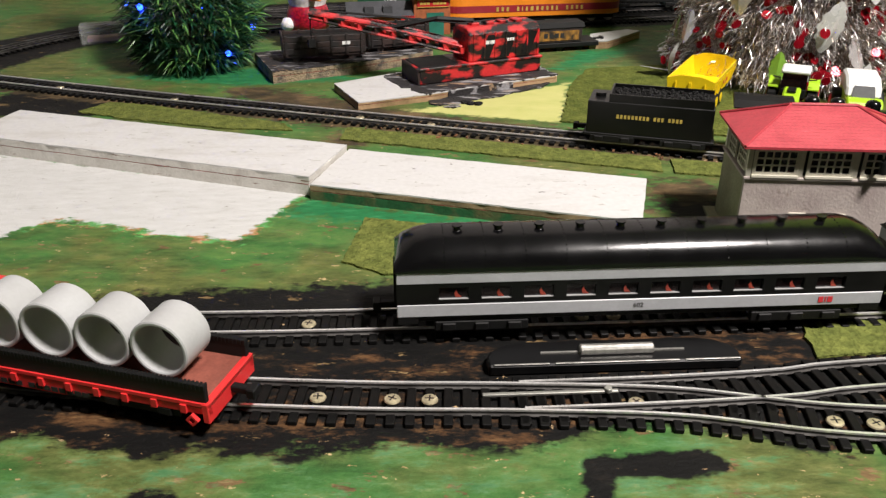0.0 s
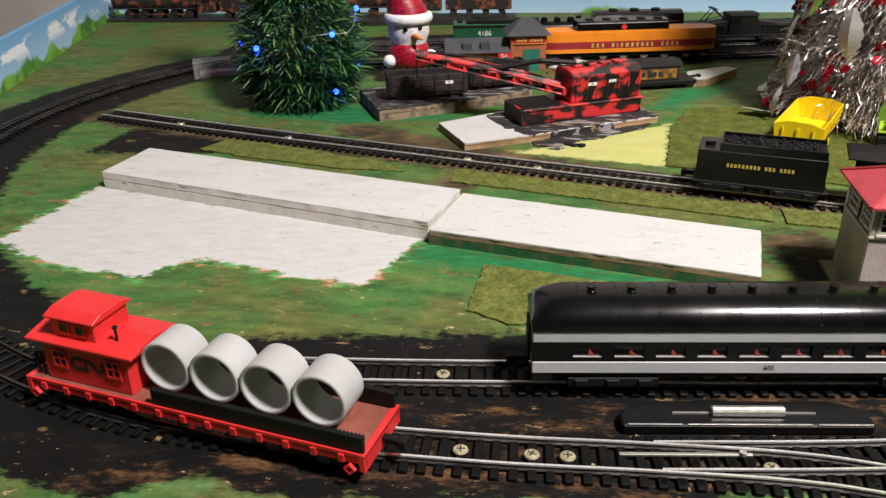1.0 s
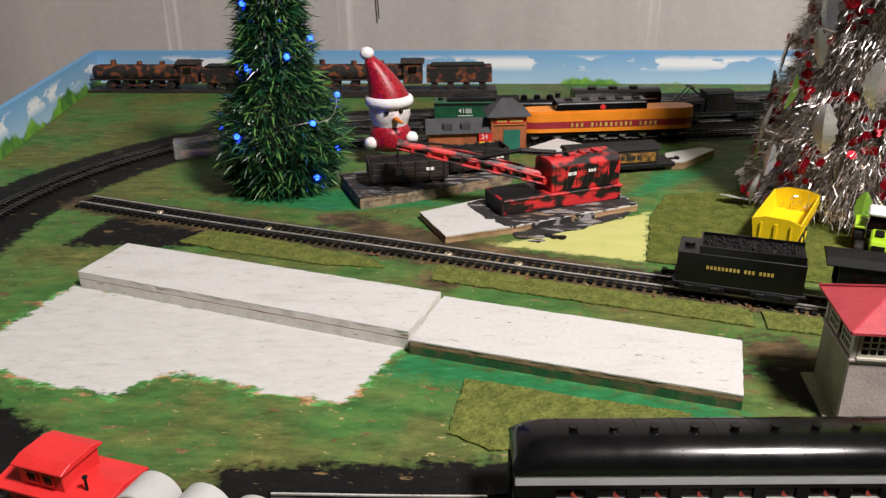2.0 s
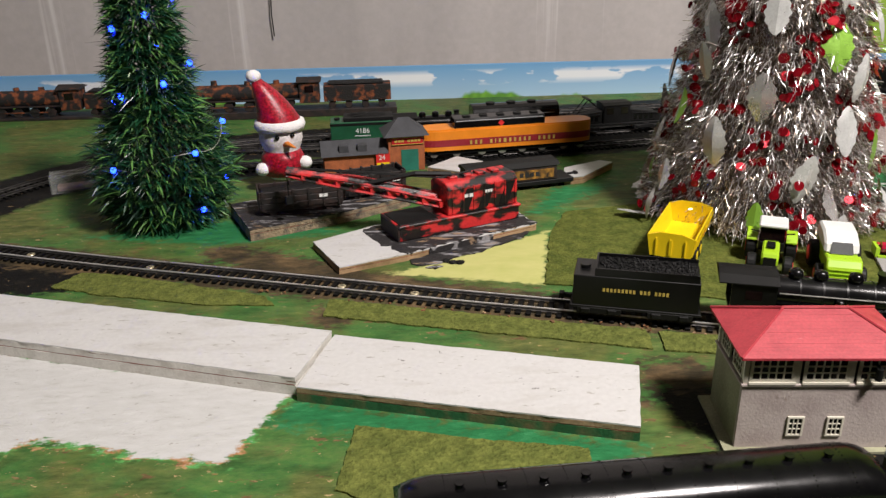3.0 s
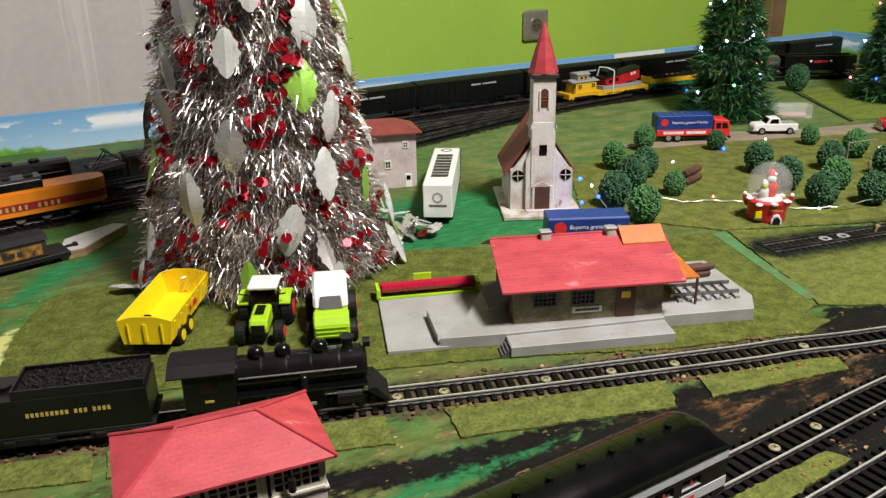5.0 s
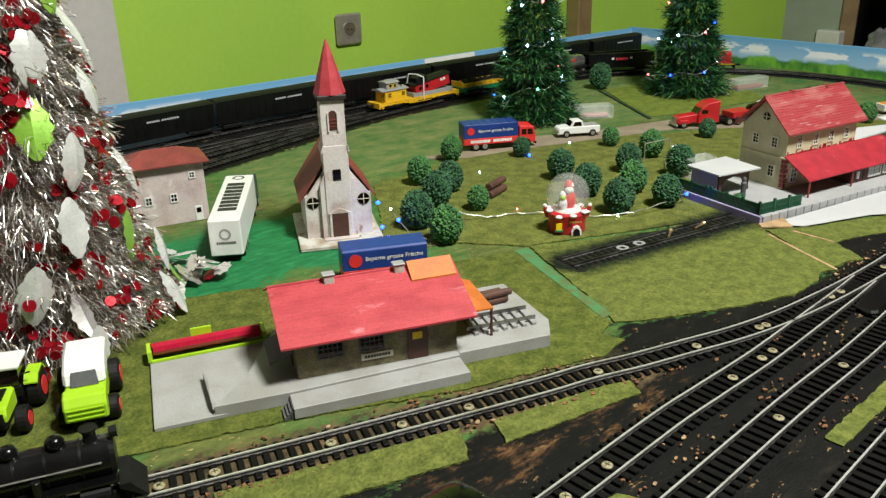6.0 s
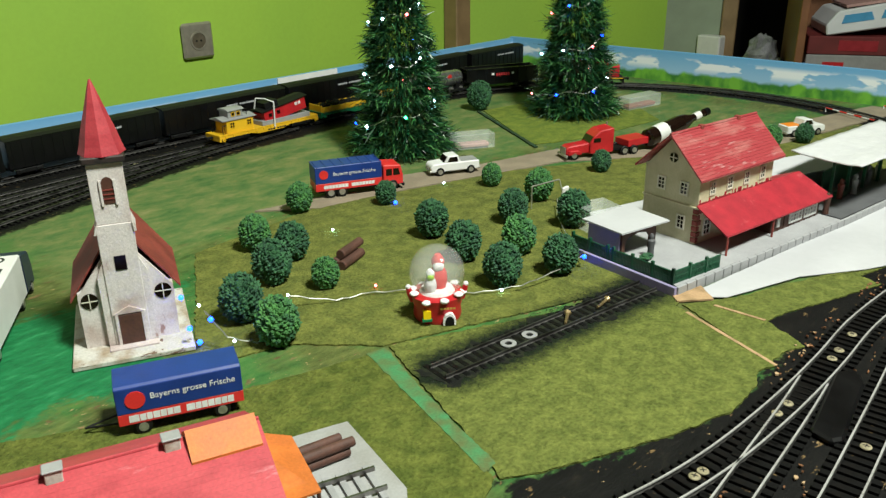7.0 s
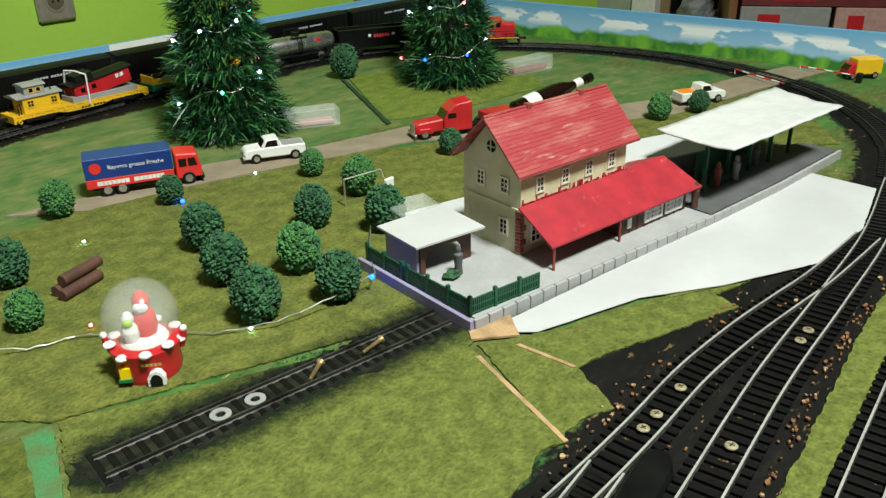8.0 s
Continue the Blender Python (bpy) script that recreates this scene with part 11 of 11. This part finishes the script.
# ---- fairy lights on the grass ----
def fairy_lights():
    c = thing("fairy_light_string", "thin clear wire of small coloured lights lying in the grass", "string lights")
    pts = [(0.615, 0.690, 0.030), (0.622, 0.676, 0.012), (0.640, 0.668, 0.003), (0.678, 0.690, 0.003), (0.690, 0.697, 0.012), (0.720, 0.680, 0.003), (0.745, 0.672, 0.003), (0.770, 0.650, 0.004), (0.800, 0.610, 0.003), (0.830, 0.587, 0.006), (0.868, 0.578, 0.010), (0.905, 0.578, 0.012), (0.930, 0.610, 0.006), (0.985, 0.665, 0.004), (1.02, 0.69, 0.010)]
    curve = [Vector(p) for p in pts]
    fine = []
    for a, b in zip(curve, curve[1:]):
        for i in range(5):
            q = a.lerp(b, i / 5)
            fine.append(q + Vector((0, 0, 0.0006 * math.sin(i * 2.0))))
    part("wire", Shape().tube(fine, 0.0005, 5), M["wire"], c, fix=False)
    for (x, y, z), k in (((0.617, 0.686, 0.024), "bulb_blue"), ((0.624, 0.671, 0.010), "bulb_cool"), ((0.679, 0.692, 0.004), "bulb_cool"), ((0.690, 0.700, 0.012), "bulb_cool"), ((0.757, 0.676, 0.004), "bulb_red"), ((0.817, 0.596, 0.004), "bulb_cool"), ((0.900, 0.576, 0.012), "bulb_blue"), ((0.8155, 0.8000, 0.0035), "bulb_cool"), ((0.9080, 0.8120, 0.004), "bulb_blue"), ((0.989, 0.820, 0.004), "bulb_cool"), ((0.605, 0.700, 0.040), "bulb_blue"), ((0.611, 0.694, 0.006), "bulb_blue"), ((0.613, 0.692, 0.034), "bulb_cool"), ((0.6075, 0.699, 0.016), "bulb_blue")):
        part("bulb", Shape().ball((x, y, z), 0.0019 if k == "bulb_blue" else 0.0011, n=10, m=8), M[k], c, "small lit bulb", smooth="all")
    return c


fairy_lights()

# ---- loose things on the grass ----
for i in range(3):
    solid("log", Shape().cyl((-0.017, 0, 0), (0.017, 0, 0), 0.0042, 0.0040, 12), M["log"], "short dark brown log lying on the grass", "log", pose(0.7770, 0.7339, 0, 0, 0, 19.6) @ pose(0.003 * i, -0.0043 + 0.0086 * (i % 2) if i < 2 else 0, 0.0052 + 0.0072 * (i // 2)), "logs on the grass", bevel=0.0004)
for x, y, a, w, lab in ((1.128, 0.905, -30, 0.030, "clear plastic box with a card inside, on the grass"), (1.475, 0.865, -10, 0.036, "clear plastic box with a red toy inside, on the field"), (-0.352, 0.872, 20, 0.032, "clear plastic box with a pale card, beside the tree")):
    c = thing("plastic_box", lab, "box", pose(x, y, 0.0012, 0, 0, a))
    bx = part("box_shell", Shape().box(-w, -0.012, 0, w, 0.012, 0.019), M["acrylic"], c, bevel=0.0010)
    bx.visible_shadow = False
    part("box_card", Shape().box(-w + 0.006, -0.007, 0.0012, w - 0.006, 0.007, 0.0060), M["tube"] if x < 1.2 else M["deck"], c, bevel=0.001)
c = thing("clear_box", "clear plastic cover standing beside the station", "box", pose(0.985, 0.615, 0.0026, 0, 0, -20))
bx = part("cover_shell", Shape().box(-0.018, -0.022, 0, 0.018, 0.022, 0.022), M["acrylic"], c, bevel=0.0008)
bx.visible_shadow = False
sl = thing("lamp_post", "small clear plastic lamp with white tag beside a round tree", "lamp post", pose(1.020, 0.690, 0.0008))
part("lamp_arm", Shape().tube([(-0.03, 0.010, 0), (-0.03, 0.010, 0.024), (0.002, 0.0, 0.026), (0.006, -0.002, 0.012)], 0.0008), M["wire"], sl)
part("lamp_tag", Shape().box(0.002, -0.006, 0.0, 0.012, -0.003, 0.018), M["white"], sl, bevel=0.0008)
PM = thing("point_motor", "black plastic point motor housing with silver slide", "point motor", pose(0.0700, 0.2775, 0.0002, 0, 0, 3))
part("motor_housing", Shape().prism([(-0.052, -0.006), (0.052, -0.006), (0.0525, 0.0005), (0.0505, 0.0050), (0.0450, 0.0090), (0.0370, 0.0112), (-0.0370, 0.0112), (-0.0450, 0.0090), (-0.0505, 0.0050), (-0.0525, 0.0005)], "z", 0, 0.0050), M["black"], PM, bevel=0.0008)
# thin steel strips stand in for the glint along the front edge
for xa, xb in ((-0.050, -0.0275), (-0.0250, 0.0260), (0.0285, 0.051)):
    part("housing_ridge", Shape().box(xa, -0.0060, 0.0049, xb, -0.0052, 0.0054), M["steel"], PM, "bright strip drawn in as the front edge highlight", bevel=0.0001)
part("silver_slide", Shape().cyl((-0.014, 0.002, 0.0062), (0.017, 0.002, 0.0062), 0.0024, n=14), M["steel"], PM, bevel=0.0006)
for xa, xb in ((-0.030, -0.014), (0.017, 0.030)):
    part("slide_rod", Shape().box(xa, 0.0013, 0.0049, xb, 0.0024, 0.0056), M["steel"], PM)


solid("contact_strip", Shape().box(-0.0265, -0.0008, 0, 0.0265, 0.0008, 0.0012).cyl((0.0225, 0, 0.0004), (0.0225, 0, 0.0024), 0.0016, n=10), M["wire"], "pale nickel contact strip inside the turnout", "strip", pose(0.0414, 0.2542, 0.0024, 0, 0, 2.9), bevel=0.0002)


# ---- tracks: rails, ties, screws ----
TIE = mesh_from("tie", Shape().box(-0.0018, -0.0145, 0.0, 0.0018, 0.0145, 0.0021), M["tie"], 0.0003)
def lay_track(name, label, dull=False, screws=(), material_rail=None):
    pts = LINES[name]
    c = thing("railway_track", label, "railway track", kind="")
    for sgn in (-1, 1):
        v, f = [], []
        for i, p in enumerate(pts):
            d = (pts[min(i + 1, len(pts) - 1)] - pts[max(i - 1, 0)]).normalized()
            nrm = Vector((-d.y, d.x, 0))
            for o, z in ((-0.0010, 0.0019), (0.0010, 0.0019), (0.0004, 0.0026), (0.0004, 0.0036), (0.00055, 0.0038), (0.00055, 0.0046), (-0.00055, 0.0046), (-0.00055, 0.0038), (-0.0004, 0.0036), (-0.0004, 0.0026)):
                q = p + nrm * (sgn * 0.00825 + o)
                v.append((q.x, q.y, z))
        k = 10
        for i in range(len(pts) - 1):
            f += [(i * k + j, i * k + (j + 1) % k, (i + 1) * k + (j + 1) % k, (i + 1) * k + j) for j in range(k)]
        f += [tuple(range(k))[::-1], tuple(range((len(pts) - 1) * k, len(pts) * k))]
        rail = part("rail", Shape().add(v, f), material_rail or (M["rail_dull"] if dull else M["rail"]), c, fix=False)
        rail.data.materials.append(M["rail_web"])
        rail.data.polygons.foreach_set("material_index", [0 if j in (4, 5, 6) else 1 for i in range(len(pts) - 1) for j in range(k)] + [1, 1])
    for i, p in enumerate(pts[:-1]):
        if i >= 300:
            break
        d = pts[i + 1] - pts[i]
        o = new("tie", TIE)
        o.parent = c
        o.matrix_local = pose(p.x, p.y, 0.0001, 0, 0, math.degrees(math.atan2(d.y, d.x)))
    for x in screws:
        p, a = near_x(name, x)
        head = part("screw", Shape().turn([(0.0030, 0), (0.0033, 0.0005), (0.0030, 0.0010), (0.0018, 0.0013)], (p.x, p.y, 0.0018), 16), M["brass"], c, "round screw head with a cross slot", smooth=True)
        cut = Shape().box(-0.0018, -0.0003, 0.00125, 0.0018, 0.0003, 0.0014).box(-0.0003, -0.0018, 0.00125, 0.0003, 0.0018, 0.0014)
        part("cross_slot", cut.move(pose(p.x, p.y, 0.0018, 0, 0, 37 * (x * 50 % 5))), M["soot"], head)
    return c


lay_track("loop_left", "curved black tie track of the outer loop", True)
lay_track("loop_back", "black tie track along the back of the layout", True, screws=(0.8, 0.95))
lay_track("loop_right", "curved black tie track at the far end of the layout", True, screws=(1.56, 1.42, 1.38))
lay_track("front_left", "shiny nickel rail track with a turnout at the front", screws=(-0.05, -0.018, -0.005, 0.072, 0.148, 0.161))
lay_track("front_right", "nickel rail track along the front edge", screws=(0.70, 0.85))
lay_track("middle", "nickel rail track leaving the front turnout", screws=(0.614, 0.707, 0.798, 0.895, 1.015, 1.030))
lay_track("coach_siding", "nickel rail siding under the passenger coaches", screws=(-0.127, -0.06, 0.032, 0.065, 0.078, 0.470, 0.505, 0.636, 0.675, 0.688))
lay_track("branch", "long nickel rail branch track across the layout", screws=(-0.33, -0.22, -0.065, -0.01, 0.318, 0.345, 0.402, 0.447, 0.490, 0.579, 0.657, 0.707, 0.720, 0.800, 0.809, 0.882, 0.894, 0.929))
lay_track("yard_inner", "dull rail yard track under the electric locomotive", True, material_rail=M["rail_dark"])
lay_track("yard_middle", "dull rail yard track", True, material_rail=M["rail_dark"])
lay_track("yard_outer", "dull rail track along the backdrop", True, material_rail=M["rail_dark"])
lay_track("short_track", "short unused track panel with dark gravel", material_rail=M["rail_dark"])
gs = Shape()
rnd = random.Random(77)
for i in range(5200):
    t = rnd.uniform(-0.04, 1.02)
    p = Vector((0.6955, 0.549, 0)).lerp(Vector((0.905, 0.5165, 0)), t)
    o = rnd.gauss(0, 0.0125)
    q = p + Vector((0.154, 0.988, 0)) * o
    gs.ball((q.x, q.y, 0.0014), rnd.uniform(0.0002, 0.0006), (1, 1, 0.6), 5, 3, 0.4, i)
solid("track_gravel", gs, M["coal"], "fine black gravel scattered round the short track", "gravel", kind="stuff", fix=False)
solid("gravel_bed", mat_shape([(0.688, 0.564), (0.80, 0.547), (0.91, 0.530), (0.905, 0.502), (0.80, 0.519), (0.692, 0.534)], 0.009, 51, 0.0010, 0.00175), material("sooty_gravel_bed", (0.008, 0.009, 0.007), 0.9, var=0.5, scale=120, bump=1.0, second=(0.022, 0.026, 0.012), mix=0.42, spec=0.2), "dark sooty bed under the short track", "track bed", kind="structure")
for x in (0.756, 0.7755):
    y = 0.549 - (x - 0.6955) * 0.155
    solid("washer", Shape().pipe((x, y, 0.0022), (x, y, 0.0030), 0.0056, 0.0026, 22), M["grey"], "flat steel washer lying between the rails", "washer", group="steel washers")
for x, a in ((0.812, 30), (0.850, 8)):
    y = 0.549 - (x - 0.6955) * 0.155
    s = Shape().cyl((-0.009, 0, 0), (0.006, 0, 0), 0.0010, 0.0014, 8).cyl((0.006, 0, 0), (0.008, 0, 0), 0.0014, 0.0028, 10)
    solid("wood_screw", s, M["dull_brass"], "brass wood screw lying between the rails", "screw", pose(x, y, 0.0040, 0, 0, a), "loose screws")

solid("point_motor", Shape().prism([(-0.044, -0.004), (-0.038, -0.0095), (0.030, -0.0095), (0.042, -0.005), (0.044, 0.003), (0.034, 0.0085), (-0.038, 0.0085)], "z", 0, 0.0048), M["black"], "flat black plastic point motor cover beside a turnout", "point motor", pose(0.829, 0.3470, 0.0003, 0, 0, 9), bevel=0.0016)


def crumbs(seed, count, colour, label):
    """Flat torn crumbs of cork bed and bark lying along the tracks."""
    rnd = random.Random(seed)
    runs = (("middle", 0.62, 1.16, -0.0205, 0.0022, 5), ("middle", 0.62, 1.10, 0.020, 0.0035, 1), ("branch", 0.26, 0.72, -0.0185, 0.0022, 3), ("branch", 0.26, 0.62, 0.0185, 0.0020, 2), ("branch", 0.80, 1.05, 0.0195, 0.0030, 2), ("coach_siding", 0.46, 0.76, -0.022, 0.0050, 2), ("branch", -0.15, 0.20, -0.018, 0.0020, 1))
    bag = [r for r in runs for _ in range(r[5])]
    out = Shape()
    for i in range(count):
        name, xa, xb, side, spread, _ = rnd.choice(bag)
        x = rnd.uniform(xa, xb)
        if noise.noise(Vector((x * 34, side * 900, seed))) < -0.08:
            continue
        p, a = near_x(name, x)
        o = side + rnd.gauss(0, spread)
        c = Vector((p.x - math.sin(radians(a)) * o + rnd.uniform(-0.0035, 0.0035), p.y + math.cos(radians(a)) * o, 0.0012))
        r, th, tilt = rnd.uniform(0.0005, 0.0015) * rnd.uniform(0.6, 1.2), rnd.uniform(0, 6.3), rnd.uniform(-0.0006, 0.0006)
        ring = []
        for k in range(6):
            b, q = th + k * 1.047, r * rnd.uniform(0.55, 1.15)
            ring.append(c + Vector((math.cos(b) * q * 1.3, math.sin(b) * q, tilt * math.cos(b))))
        top = [v + Vector((0, 0, rnd.uniform(0.0005, 0.0012))) for v in ring]
        out.add(ring + top, [tuple(range(6))[::-1], tuple(range(6, 12))] + [(k, (k + 1) % 6, 6 + (k + 1) % 6, 6 + k) for k in range(6)])
    return solid("cork_crumbs", out, colour, label, "crumbs", kind="stuff", fix=False)


crumbs(5, 520, material("orange_brown_cork", (0.27, 0.12, 0.05), 0.9, var=0.4, scale=200, bump=0.6, second=(0.15, 0.07, 0.03)), "torn orange brown cork crumbs along the tracks")
crumbs(6, 170, material("pale_bare_chip", (0.44, 0.30, 0.17), 0.9, var=0.35, scale=200, bump=0.6, second=(0.30, 0.19, 0.10)), "pale wood chips along the tracks")
